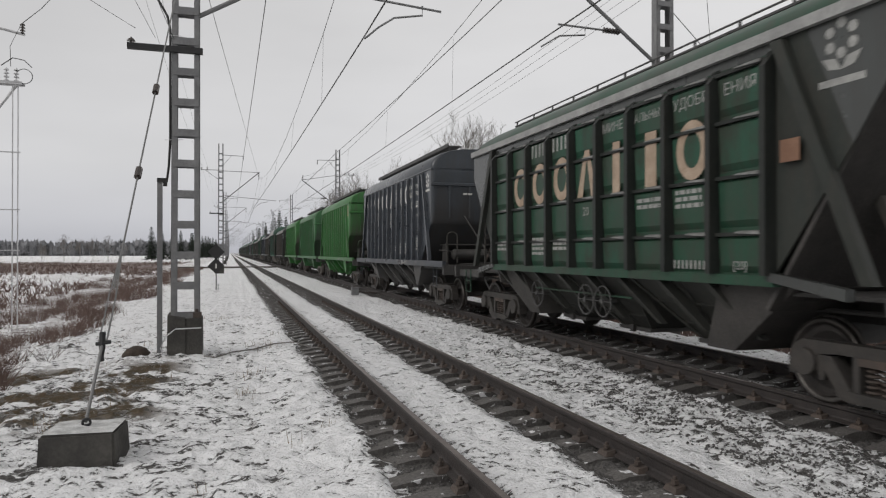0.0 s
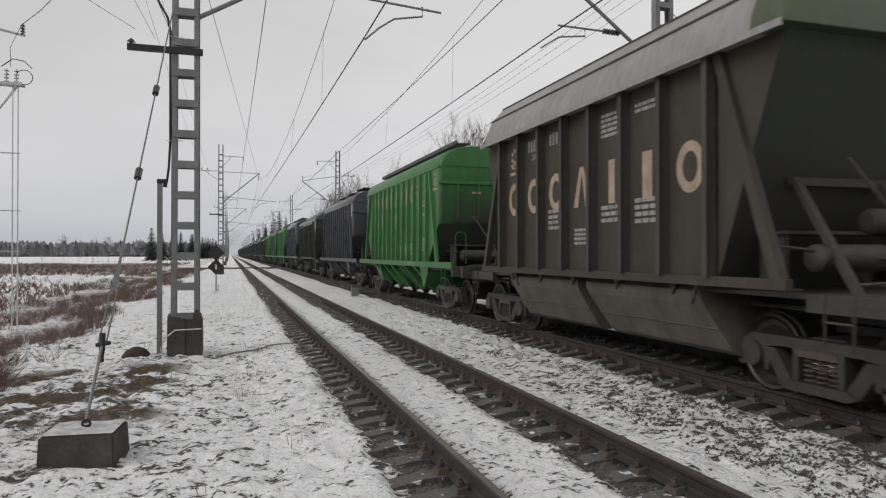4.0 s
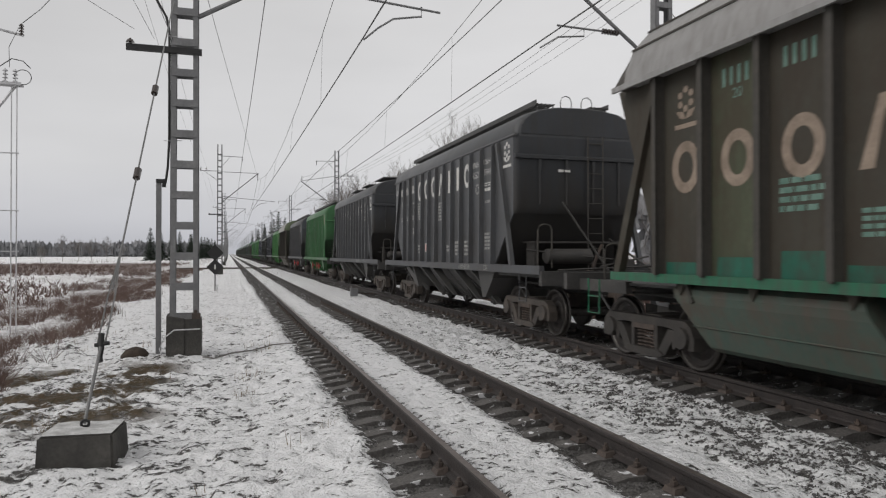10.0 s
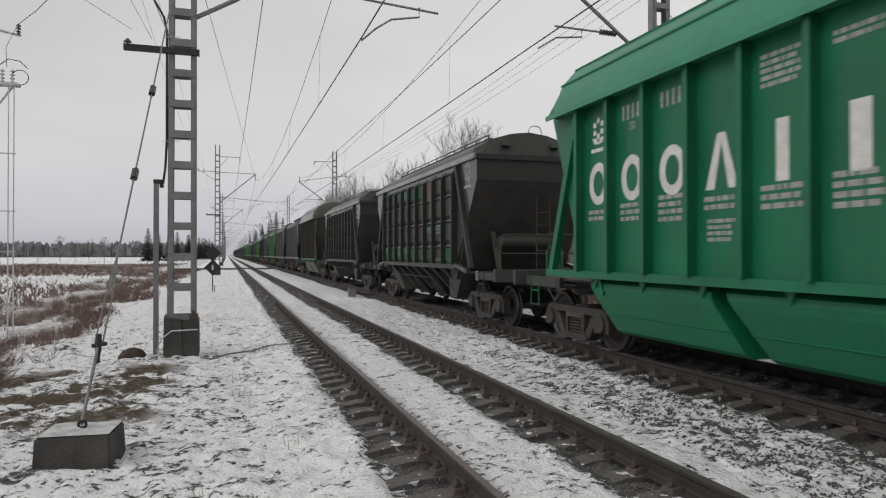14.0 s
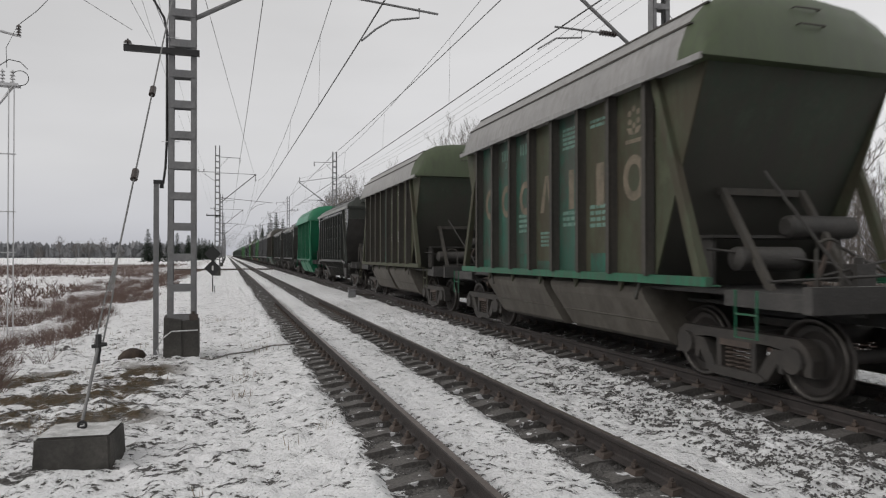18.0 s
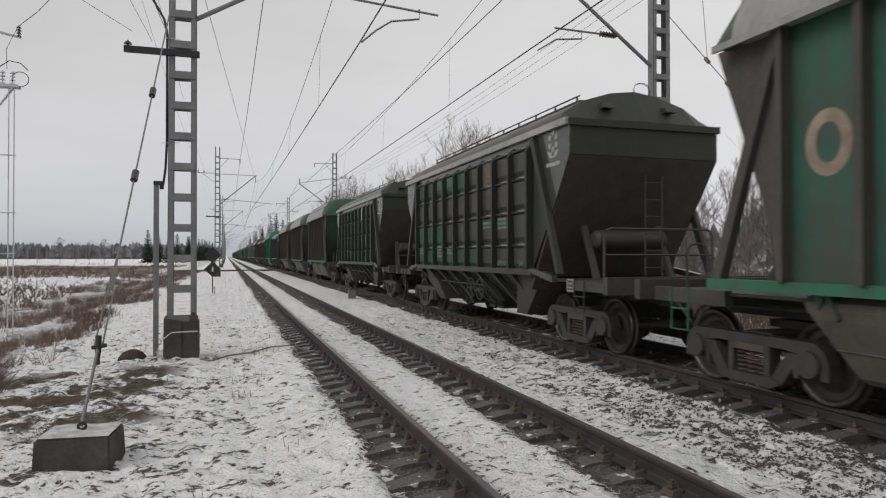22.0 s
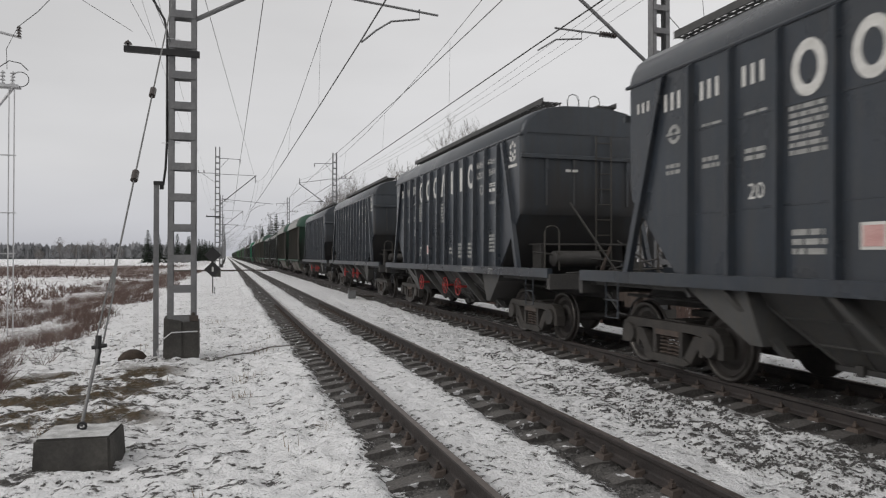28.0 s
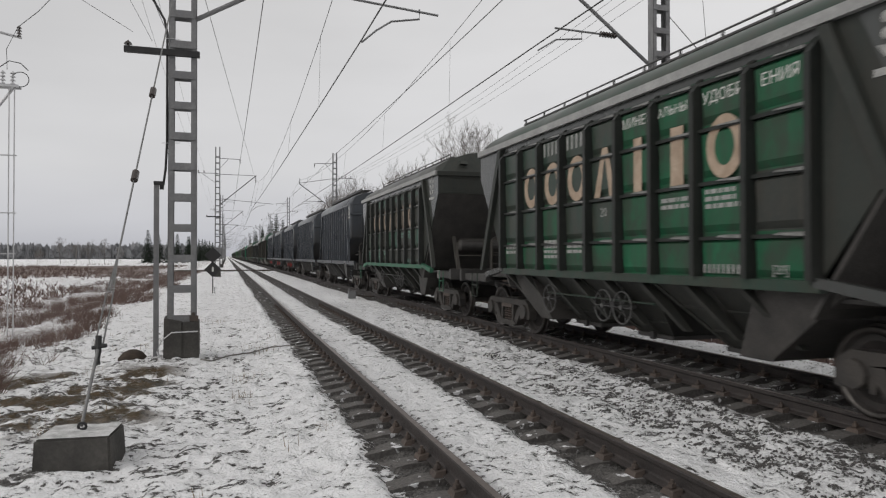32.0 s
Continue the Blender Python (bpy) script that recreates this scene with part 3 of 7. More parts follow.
for x in (11.8, 11.3, 10.9):
    hung((x, 9.98 - 0.4), 0.006, 0.5, "line_wire", "thin line wire on pin insulators", y0=14.35)


def droppers(x, zig, y0, z, top, sag):
    s = Shape()
    for i in range(-1, 5):
        for u in (0.12, 0.3, 0.5, 0.7, 0.88):
            zm = top - sag * 4 * u * (1 - u)
            s.tube([(x + zig(i) * (1 - u) + zig(i + 1) * u, y0 + (i + u) * SPAN, z - 0.1 * 4 * u * (1 - u)), (x, y0 + (i + u) * SPAN, zm)], 0.004, 4)
    return s


solid("wire_droppers", droppers(TRACK_1, zig1, 13.6, 6.25, 8.95, 1.6), M_WIRE, "thin droppers between messenger and contact wire", "wire", "overhead wires", "stuff")
solid("wire_droppers", droppers(6.85, zig2, 14.35, 6.8, 9.3, 1.2), M_WIRE, "thin droppers between messenger and contact wire", "wire", "overhead wires", "stuff")


def strand(points, r, label, material=None, name="wire"):
    return solid(name, Shape().tube(points, r, 6), material or M_WIRE, label, "wire", "overhead wires", "structure")


strand([(-0.69, 13.5, 7.75), (2.6, 66.6, 9.0)], 0.007, "anchored wire between two masts", name="anchored_wire")
strand([(-1.63, 13.3, 5.9), (-3.5, 11.2, 6.5), (-7.0, 7.2, 8.0)], 0.004, "thin wire from the side bracket")
strand([(-1.3, 13.3, 5.76), (-1.85, 10.5, 6.5), (-2.3, 6.0, 7.6)], 0.004, "thin wire from the side bracket")
strand([(-0.98, 13.3, 5.76), (-1.35, 11.0, 6.4), (-1.6, 7.0, 7.6)], 0.005, "thin wire from the side bracket")

# ---- the train: three kinds of covered hopper wagon ----
def axle_shape():
    return Shape().lathe([(-1.03, 0.065), (-0.80, 0.07), (-0.78, 0.09), (-0.7, 0.085), (0.7, 0.085), (0.78, 0.09), (0.80, 0.07), (1.03, 0.065)], 10, "x")


def wheel_shape(side):
    k = side
    return Shape().lathe([(k * 0.735, 0.10), (k * 0.735, 0.30), (k * 0.728, 0.42), (k * 0.728, 0.47), (k * 0.75, 0.502), (k * 0.765, 0.502), (k * 0.782, 0.482),
                          (k * 0.785, 0.40), (k * 0.80, 0.36), (k * 0.775, 0.30), (k * 0.80, 0.14), (k * 0.86, 0.12), (k * 0.86, 0.075)], 28, "x")


def tread_shape(side):
    k = side
    return Shape().lathe([(k * 0.783, 0.482), (k * 0.86, 0.474), (k * 0.862, 0.455), (k * 0.85, 0.40), (k * 0.785, 0.40)], 28, "x")


def side_frame_shape():
    """Cast bogie side with its spring window and two axle-box openings; lies in the y z plane, 0.16 thick."""
    s = Shape()
    t0, t1 = -0.09, 0.09
    s.prism([(-1.17, 0.50), (-1.10, 0.64), (-0.98, 0.72), (0.98, 0.72), (1.10, 0.64), (1.17, 0.50), (1.17, 0.32), (1.06, 0.32), (1.04, 0.56), (0.78, 0.57), (0.55, 0.60), (-0.55, 0.60), (-0.78, 0.57), (-1.04, 0.56), (-1.06, 0.32), (-1.17, 0.32)], "x", t0, t1)
    for k in (-1, 1):
        s.prism([(k * 0.80, 0.57), (k * 0.60, 0.57), (k * 0.36, 0.24), (k * 0.40, 0.16), (k * 0.52, 0.18)], "x", t0, t1)
        s.prism([(k * 0.80, 0.57), (k * 0.76, 0.30), (k * 0.70, 0.30), (k * 0.66, 0.56)], "x", t0, t1)
        s.box(t0, t1, k * 0.30 - 0.04, k * 0.30 + 0.04, 0.20, 0.62)
    s.prism([(-0.52, 0.18), (-0.40, 0.13), (0.40, 0.13), (0.52, 0.18), (0.40, 0.24), (-0.40, 0.24)], "x", t0 - 0.03, t1 + 0.03)
    return s


def springs_shape():
    s = Shape()
    for y in (-0.17, 0.0, 0.17):
        for i in range(5):
            s.ring((0, y, 0.26 + 0.055 * i), 0.06, 0.018, "z", 10, 4)
    return s.box(-0.1, 0.1, -0.27, 0.27, 0.52, 0.6)


def axle_box_shape():
    return Shape().lathe([(-0.10, 0.15), (0.0, 0.165), (0.06, 0.15), (0.10, 0.10)], 12, "x")


SPINNERS = []          # (wheelset, which axle of its bogie)


def bogie(wagon, y, detailed, iron):
    """Two-axle bogie; the wheelsets are its turning sub-parts."""
    frame_part = part("bogie", shared("bogie_bolster", lambda: Shape().box(-0.95, 0.95, -0.22, 0.22, 0.52, 0.74).box(-0.3, 0.3, -0.5, 0.5, 0.74, 0.84)), iron, wagon, "rusty cast-steel two-axle bogie", (0, y, 0))
    for k in (-1, 1):
        part("side_frame", shared("side_frame", side_frame_shape), iron, frame_part, "", (k * 1.018, 0, 0))
        if detailed:
            tagged(part("spring_nest", shared("spring_nest", springs_shape), M_RUST, frame_part, "", (k * 1.018, 0, 0)), kind="stuff")
            for a in (-0.925, 0.925):
                part("axle_box", shared("axle_box", axle_box_shape), iron, frame_part, "", (k * 1.06, a, 0.475))
    for n, a in enumerate((-0.925, 0.925)):
        me = shared(("wheelset", "joined"), wheelset_shape)
        w = part("wheelset", me, M_WHEEL, frame_part, "worn steel wheels on their axle", (0, a, 0.475), False)
        if len(w.data.materials) < 2:
            w.data.materials.append(M_TREAD)
            me.polygons.foreach_set("material_index", [1 if abs(p.center.x) > 0.75 and 0.41 < math.hypot(p.center.y, p.center.z) < 0.485 else 0 for p in me.polygons])
            me.polygons.foreach_set("use_smooth", [True] * len(me.polygons))
        SPINNERS.append((w, n))
    return frame_part


def wheelset_shape():
    s = axle_shape()
    for k in (-1, 1):
        for other in (wheel_shape(k), tread_shape(k)):
            b = len(s.v)
            s.v += other.v
            s.f += [tuple(b + i for i in f) for f in other.f]
    return s


def many(s, add, places):
    for y in places:
        add(s, y)
    return s


def coupler_shape(k):
    s = Shape()
    s.hexa([(-0.1, 0, 0.82), (0.1, 0, 0.82), (0.1, k * 0.42, 0.82), (-0.1, k * 0.42, 0.82), (-0.1, 0, 1.0), (0.1, 0, 1.0), (0.1, k * 0.42, 1.0), (-0.1, k * 0.42, 1.0)])
    s.prism([(-0.2, 0.40 * k), (0.12, 0.36 * k), (0.2, 0.46 * k), (0.16, 0.60 * k), (0.02, 0.60 * k), (-0.02, 0.52 * k), (-0.16, 0.64 * k), (-0.24, 0.56 * k)], "z", 0.74, 1.08)
    return s


def handwheel(wagon, x, y, z, material, r=0.22):
    def make():
        s = Shape().ring((0, 0, 0), r, 0.014, "x", 22, 5)
        for a in (0, 60, 120):
            c, d = r * math.cos(radians(a)), r * math.sin(radians(a))
            s.tube([(0, -c, -d), (0, c, d)], 0.008, 5)
        return s.lathe([(-0.03, 0.04), (0.25, 0.03)], 8, "x")
    part("handwheel", shared(("handwheel", r), make, True), material, wagon, "", (x, y, z))


def ladder_shape(h, n, w=0.36):
    s = Shape()
    for k in (-1, 1):
        s.tube([(k * w / 2, 0, 0), (k * w / 2, 0, h)], 0.014, 5)
    for i in range(n):
        z = h * (i + 0.5) / n
        s.tube([(-w / 2, 0, z), (w / 2, 0, z)], 0.011, 5)
    return s


def hoop_shape(w, h, r=0.018):
    q = 0.12
    return Shape().tube([(-w / 2, 0, 0), (-w / 2, 0, h - q), (-w / 2 + q * 0.3, 0, h - q * 0.3), (-w / 2 + q, 0, h), (w / 2 - q, 0, h), (w / 2 - q * 0.3, 0, h - q * 0.3), (w / 2, 0, h - q), (w / 2, 0, 0)], r, 6)


# stencils: plain shapes for the trade mark, bars for text that cannot be read, and the words that can
def letter_ring(w, h):
    """An upright oval ring, facing -x, centred on the origin."""
    s, n = Shape(), 20
    pts = [(math.cos(2 * math.pi * i / n), math.sin(2 * math.pi * i / n)) for i in range(n)]
    for i in range(n):
        (a, b), (c, d) = pts[i], pts[(i + 1) % n]
        s.quad((0, a * w / 2, b * h / 2), (0, c * w / 2, d * h / 2), (0, c * w * 0.27, d * h * 0.30), (0, a * w * 0.27, b * h * 0.30))
    return s


def brand_shape(i, w, h):
    """The trade mark as seven plain figures: rings, a wedge and upright blocks."""
    if i in (0, 1, 2, 6):
        return letter_ring(w, h)
    s = Shape()
    if i == 3:
        s.quad((0, w * 0.5, -h / 2), (0, w * 0.22, -h / 2), (0, -w * 0.04, h / 2), (0, w * 0.12, h / 2))
        return s.quad((-0.0004, -w * 0.5, -h / 2), (-0.0004, -w * 0.22, -h / 2), (-0.0004, w * 0.04, h / 2), (-0.0004, -w * 0.12, h / 2))
    d = 0.16 if i == 4 else 0.21
    return s.quad((0, w * d, -h / 2), (0, -w * d, -h / 2), (0, -w * d, h / 2), (0, w * d, h / 2))


def digits_shape(n, w, h):
    """A registration number as plain upright bars."""
    s, q = Shape(), w / n
    for i in range(n):
        y = w / 2 - q * i
        s.quad((0, y, -h / 2), (0, y - q * 0.42, -h / 2), (0, y - q * 0.42, h / 2), (0, y, h / 2))
    return s


def emblem_shape(r):
    """A flower of six petals over two leaves, as plain quads."""
    s = Shape()
    for i in range(6):
        a = radians(60 * i + 30)
        c, d = math.cos(a) * r * 0.62, math.sin(a) * r * 0.62 + r * 0.35
        q = r * 0.24
        s.f.append(tuple(range(len(s.v), len(s.v) + 8)))
        s.v += [(0, c + q * math.cos(2 * math.pi * j / 8), d + q * math.sin(2 * math.pi * j / 8)) for j in range(8)]
    for k in (-1, 1):
        s.quad((0, 0, -r * 0.95), (0, k * r * 0.25, -r * 0.45), (0, k * r * 0.95, -r * 0.35), (0, k * r * 0.6, -r * 0.85))
    return s.quad((0, r * 1.1, -r * 1.25), (0, -r * 1.1, -r * 1.25), (0, -r * 1.1, -r * 1.55), (0, r * 1.1, -r * 1.55))


def bars_shape(w, h, rows, seed):
    """Lines of unreadable small print as broken bars."""
    s, rng = Shape(), random.Random(seed)
    for i in range(rows):
        z1 = h / 2 - h * i / rows
        z0, y, end = z1 - h / rows * 0.62, w / 2, -w / 2 * rng.uniform(0.65, 1.0)
        while y > end + 0.02:
            q = min(rng.uniform(0.5, 2.2) * h / rows, y - end)
            s.quad((0, y, z0), (0, y - q, z0), (0, y - q, z1), (0, y, z1))
            y -= q + 0.3 * h / rows
    return s


WORDS = {}


def words_mesh(text, size):
    """Raised-free lettering in the built-in font as a flat mesh facing -x, reading towards -y."""
    if (text, size) not in WORDS:
        cu = bpy.data.curves.new("words", "FONT")
        cu.body, cu.size, cu.align_x, cu.align_y, cu.resolution_u = text, size, "CENTER", "CENTER", 3
        ob = new("words", cu)
        me = bpy.data.meshes.new_from_object(ob.evaluated_get(bpy.context.evaluated_depsgraph_get()))
        bpy.data.objects.remove(ob)
        bpy.data.curves.remove(cu)
        me.transform(Matrix(((0, 0, -1, 0), (-1, 0, 0, 0), (0, 1, 0, 0), (0, 0, 0, 1))))
        me.materials.clear()
        WORDS[(text, size)] = me
    return WORDS[(text, size)]


def stencil(wagon, shape_or_mesh, material, x, y, z, name="stencil"):
    return part(name, shape_or_mesh, material, wagon, "", (x, y, z))


RANGE_A = {"half": 5.36, "frame": 6.66, "bogie": 4.95, "ribs": [-4.19 + 0.733 * i for i in range(13)]}
RANGE_B = {"half": 4.55, "frame": 6.0, "bogie": 4.4, "ribs": [-3.3 + 0.943 * i for i in range(8)]}
RANGE_C = {"half": 5.50, "frame": 6.76, "bogie": 4.95, "ribs": [-4.0 + 0.889 * i for i in range(10)]}


def chute_set(wagon, paint_m, spots, top=1.27, low=0.42, wide=1.28, span=1.0, narrow=0.28):
    """Tapered discharge chutes under the floor."""
    for y in spots:
        def make():
            s = Shape()
            s.hexa([(-0.55, -narrow, low), (0.55, -narrow, low), (0.55, narrow, low), (-0.55, narrow, low), (-wide, -span, top), (wide, -span, top), (wide, span, top), (-wide, span, top)])
            return s
        chute = part("discharge_chute", shared(("discharge_chute", top, low, wide, span, narrow), make), paint_m, wagon, "", (0, y, 0))

        def rims():
            s = Shape()
            a, b = Vector((-wide - 0.012, 0, top)), Vector((-0.562, 0, low))
            for u0, u1, ya, yb in ((0.0, 1.0, -span, -narrow), (0.0, 1.0, span, narrow), (0.0, 1.0, -0.06, -0.06)):
                s.tube([a.lerp(b, u0) + Vector((0, ya, 0)), a.lerp(b, u1) + Vector((0, yb, 0))], 0.032, 4)
            for u in (0.36, 0.72):
                q = span + (narrow - span) * u
                s.tube([a.lerp(b, u) + Vector((0, -q, 0)), a.lerp(b, u) + Vector((0, q, 0))], 0.022, 4)
            return s
        part("chute_rim", shared(("chute_rim", top, low, wide, span, narrow), rims), paint_m, chute)
        part("slide_door", shared(("slide_door", low, narrow), lambda: Shape().box(-0.66, 0.66, -narrow - 0.06, narrow + 0.06, low - 0.03, low + 0.03).box(-0.72, -0.66, -0.05, 0.05, low - 0.05, low + 0.07)), M_UNDER, chute)


def underframe(wagon, r, paint_m, detailed, sill=(1.27, 1.44), side=1.56, sill_half=None, iron=M_BOGIE):
    f = r["frame"]
    sh = sill_half or f
    part("centre_sill", shared(("centre_sill", f), lambda: Shape().box(-0.22, 0.22, -f, f, 0.86, 1.2)), M_UNDER, wagon)
    for k in (-1, 1):
        part("side_sill", shared(("side_sill", sh, sill, side, k), lambda: Shape().box(k * (side - 0.10), k * side, -sh, sh, *sill).box(k * (side - 0.22), k * side, -sh, sh, sill[0], sill[0] + 0.018)), paint_m, wagon)
        part("end_beam", shared(("end_beam", f, side, k), lambda: Shape().box(-side + 0.02, side - 0.02, k * f - 0.06, k * f + 0.06, 1.06, 1.34)), M_UNDER, wagon)
        part("coupler", shared(("coupler", k), lambda: coupler_shape(k)), M_RUST, wagon, "rusty automatic coupler", (0, k * (f - 0.02), 0))
        if detailed:
            hose = Shape().tube([(-0.35, k * f, 1.0), (-0.38, k * (f + 0.25), 0.85), (-0.33, k * (f + 0.45), 0.62), (-0.25, k * (f + 0.55), 0.60)], 0.022, 6)
            part("brake_hose", shared(("brake_hose", f, k), lambda: hose, True), M_BLACK, wagon)
            for q in (-1, 1):
                part("step_iron", shared(("step_iron", q), lambda: hoop_step(q)), paint_m, wagon, "", (q * (side - 0.06), k * (f - 0.9), 1.27))
    bogie(wagon, r["bogie"], detailed, iron)
    bogie(wagon, -r["bogie"], detailed, iron)
    if detailed:
        part("brake_cylinder", shared("brake_cylinder", lambda: Shape().lathe([(-0.35, 0.12), (-0.3, 0.18), (0.3, 0.18), (0.35, 0.1)], 14, "y"), True), M_UNDER, wagon, "", (0.55, f - 0.95, 1.52))
        part("brake_pipe", shared(("brake_pipe", f), lambda: Shape().tube([(-0.7, -f + 0.1, 1.02), (-0.7, f - 0.1, 1.02)], 0.03, 6)), M_UNDER, wagon)


def hoop_step(q):
    return Shape().tube([(0, -0.17, 0), (0, -0.17, -0.55), (0, 0.17, -0.55), (0, 0.17, 0)], 0.016, 5).tube([(0, -0.17, -0.28), (0, 0.17, -0.28)], 0.014, 5)


def end_gear(w, e, half, f):
    """Brake gear, pipes and rods crowding an end platform."""
    part("air_tank", shared(("air_tank", e), lambda: Shape().lathe([(-0.55, 0.10), (-0.5, 0.16), (0.5, 0.16), (0.55, 0.10)], 12, "x"), True), M_OIL, w, "", (-0.35, e * (half + 0.12), 1.62))
    part("gear_tray", shared(("gear_tray", e), lambda: Shape().box(-1.15, 1.2, -0.28, 0.28, 0.0, 0.04).box(-1.1, -1.04, -0.2, 0.2, -0.62, 0.0).box(1.08, 1.14, -0.2, 0.2, -0.62, 0.0)), M_OIL, w, "", (0.1, e * (half - 0.35), 1.90))
    for x0, y0, z0, x1, y1, z1 in ((-0.6, 0.35, 2.75, 0.15, 0.95, 1.3), (0.9, -0.3, 2.0, 1.35, 0.7, 1.3), (-1.3, 0.1, 1.75, 0.6, 0.35, 1.55), (0.2, 0.5, 1.4, 1.3, 0.62, 1.62), (-0.9, 0.75, 1.34, 1.2, 0.9, 1.42)):
        part("brake_rod", shared(("brake_rod", e, x0), lambda: Shape().tube([(x0, e * y0, z0), (x1, e * y1, z1)], 0.022, 6)), M_OIL, w, "", (0, e * half, 0))
    part("valve_box", shared(("valve_box", e), lambda: Shape().box(-0.16, 0.16, -0.12, 0.12, 0.0, 0.3).lathe([(0.3, 0.07), (0.38, 0.07), (0.42, 0.02)], 10, "z").box(-0.24, -0.16, -0.05, 0.05, 0.1, 0.2)), M_OIL, w, "", (0.75, e * (half + 0.55), 1.25))
    part("brake_lever", shared(("brake_lever", e), lambda: Shape().hexa([(-0.03, -0.02, 0), (0.03, -0.02, 0), (0.03, 0.02, 0), (-0.03, 0.02, 0), (0.25, -0.015, 0.62), (0.30, -0.015, 0.62), (0.30, 0.015, 0.62), (0.25, 0.015, 0.62)]).lathe([(-0.04, 0.07), (0.04, 0.07)], 10, "y", (0, 0, 0.04))), M_RUST, w, "", (-0.15, e * (half + 0.7), 1.25))


def wagon_a(sch, detailed=True):
    """Rounded-roof mineral hopper with close upright ribs."""
    r, m, dirty = RANGE_A, sch["paint"], sch["grime"]
    w = thing("hopper_wagon", sch["label"], "hopper wagon", "wagons of the freight train")
    half, x0 = r["half"], 1.50
    # side walls: the lower corners are cut back over the bogies
    for k in (-1, 1):
        def wall():
            s = Shape()
            return s.prism([(-half + 0.12, 4.2), (-half + 0.12, 2.52), (-half + 1.15, 1.42), (half - 1.15, 1.42), (half - 0.12, 2.52), (half - 0.12, 4.2)], "x", k * (x0 - 0.03), k * x0)
        part("side_wall", shared(("side_wall_a", k), wall), m, w)
        for z in (2.22, 3.28) if detailed else ():
            part("weld_seam", shared(("seam_a", k, z), lambda: Shape().box(min(k * x0, k * (x0 + 0.006)), max(k * x0, k * (x0 + 0.006)), -half + 0.9, half - 0.9, z - 0.012, z + 0.012)), m, w)
        if not detailed or k > 0:
            tagged(part("ribbing", shared(("ribbing_a", k), lambda: many(Shape(), lambda s, y: s.box(min(k * x0, k * (x0 + 0.08)), max(k * x0, k * (x0 + 0.08)), y - 0.035, y + 0.035, 1.44, 4.12), r["ribs"][:-1])), m, w), kind="stuff")
        for y in r["ribs"][:-1] if detailed and k < 0 else ():
            part("rib", shared(("rib_a", k), lambda: Shape().hexa([(k * x0, -0.045, 1.44), (k * (x0 + 0.115), -0.028, 1.44), (k * (x0 + 0.115), 0.028, 1.44), (k * x0, 0.045, 1.44), (k * x0, -0.045, 4.16), (k * (x0 + 0.085), -0.028, 4.10), (k * (x0 + 0.085), 0.028, 4.10), (k * x0, 0.045, 4.16)])), m, w, "", (0, y, 0))
        for e in (-1, 1):
            part("corner_strut", shared(("strut_a", k, e), lambda: Shape().hexa([(k * (x0 + 0.005), e * (half - 0.02), 1.44), (k * (x0 + 0.10), e * (half - 0.02), 1.44), (k * (x0 + 0.10), e * (half - 0.14), 1.44), (k * (x0 + 0.005), e * (half - 0.14), 1.44), (k * (x0 + 0.005), e * (half - 0.86), 4.14), (k * (x0 + 0.08), e * (half - 0.86), 4.10), (k * (x0 + 0.08), e * (half - 0.96), 4.10), (k * (x0 + 0.005), e * (half - 0.96), 4.14)])), m, w)
    # end walls: upright above, sloping in below, stiffened by a ledge and uprights
    for e in (-1, 1):
        # the end sheet turns round both corners; below it the slope sheet rakes inwards
        def turned():
            q = 0.12
            plan = [(-x0, half - q)] + [(-x0 + q - q * math.cos(a), half - q + q * math.sin(a)) for a in (0.4, 0.79, 1.18)] + [(-x0 + q, half)]
            plan = plan + [(-p, w2) for p, w2 in reversed(plan)]
            sh, n = Shape(), len(plan)
            for inset in (0.0, 0.03):
                for z in (2.52, 2.7, 4.2):
                    sh.v += [(p * (1 - inset / x0), e * (w2 - inset - (0.13 if z < 2.6 else 0.0) * min(1.0, max(0.0, (w2 - half + q) / q))), z) for p, w2 in plan]
            for lay in (0, 1, 3, 4):
                sh.f += [(lay * n + j, lay * n + j + 1, (lay + 1) * n + j + 1, (lay + 1) * n + j) for j in range(n - 1)]
            return sh
        part("end_wall", shared(("end_wall_a", e), turned, True), sch.get("end", m), w)
        part("slope_sheet", shared(("slope_a", e), lambda: Shape().hexa([(-x0 + 0.031, e * (half - 1.4), 1.15), (x0 - 0.031, e * (half - 1.4), 1.15), (x0 - 0.031, e * (half - 1.36), 1.12), (-x0 + 0.031, e * (half - 1.36), 1.12), (-x0 + 0.031, e * (half - 0.19), 2.60), (x0 - 0.031, e * (half - 0.19), 2.60), (x0 - 0.031, e * (half - 0.15), 2.58), (-x0 + 0.031, e * (half - 0.15), 2.58)])), sch.get("end", M_OIL), w, "grime-blackened sloping sheet")
        part("end_ledge", shared(("ledge_a", e), lambda: Shape().prism([(e * half, 3.66), (e * (half + 0.06), 3.68), (e * (half + 0.06), 3.74), (e * half, 3.77)], "x", -x0 - 0.03, x0 + 0.03)), sch.get("end", m), w)
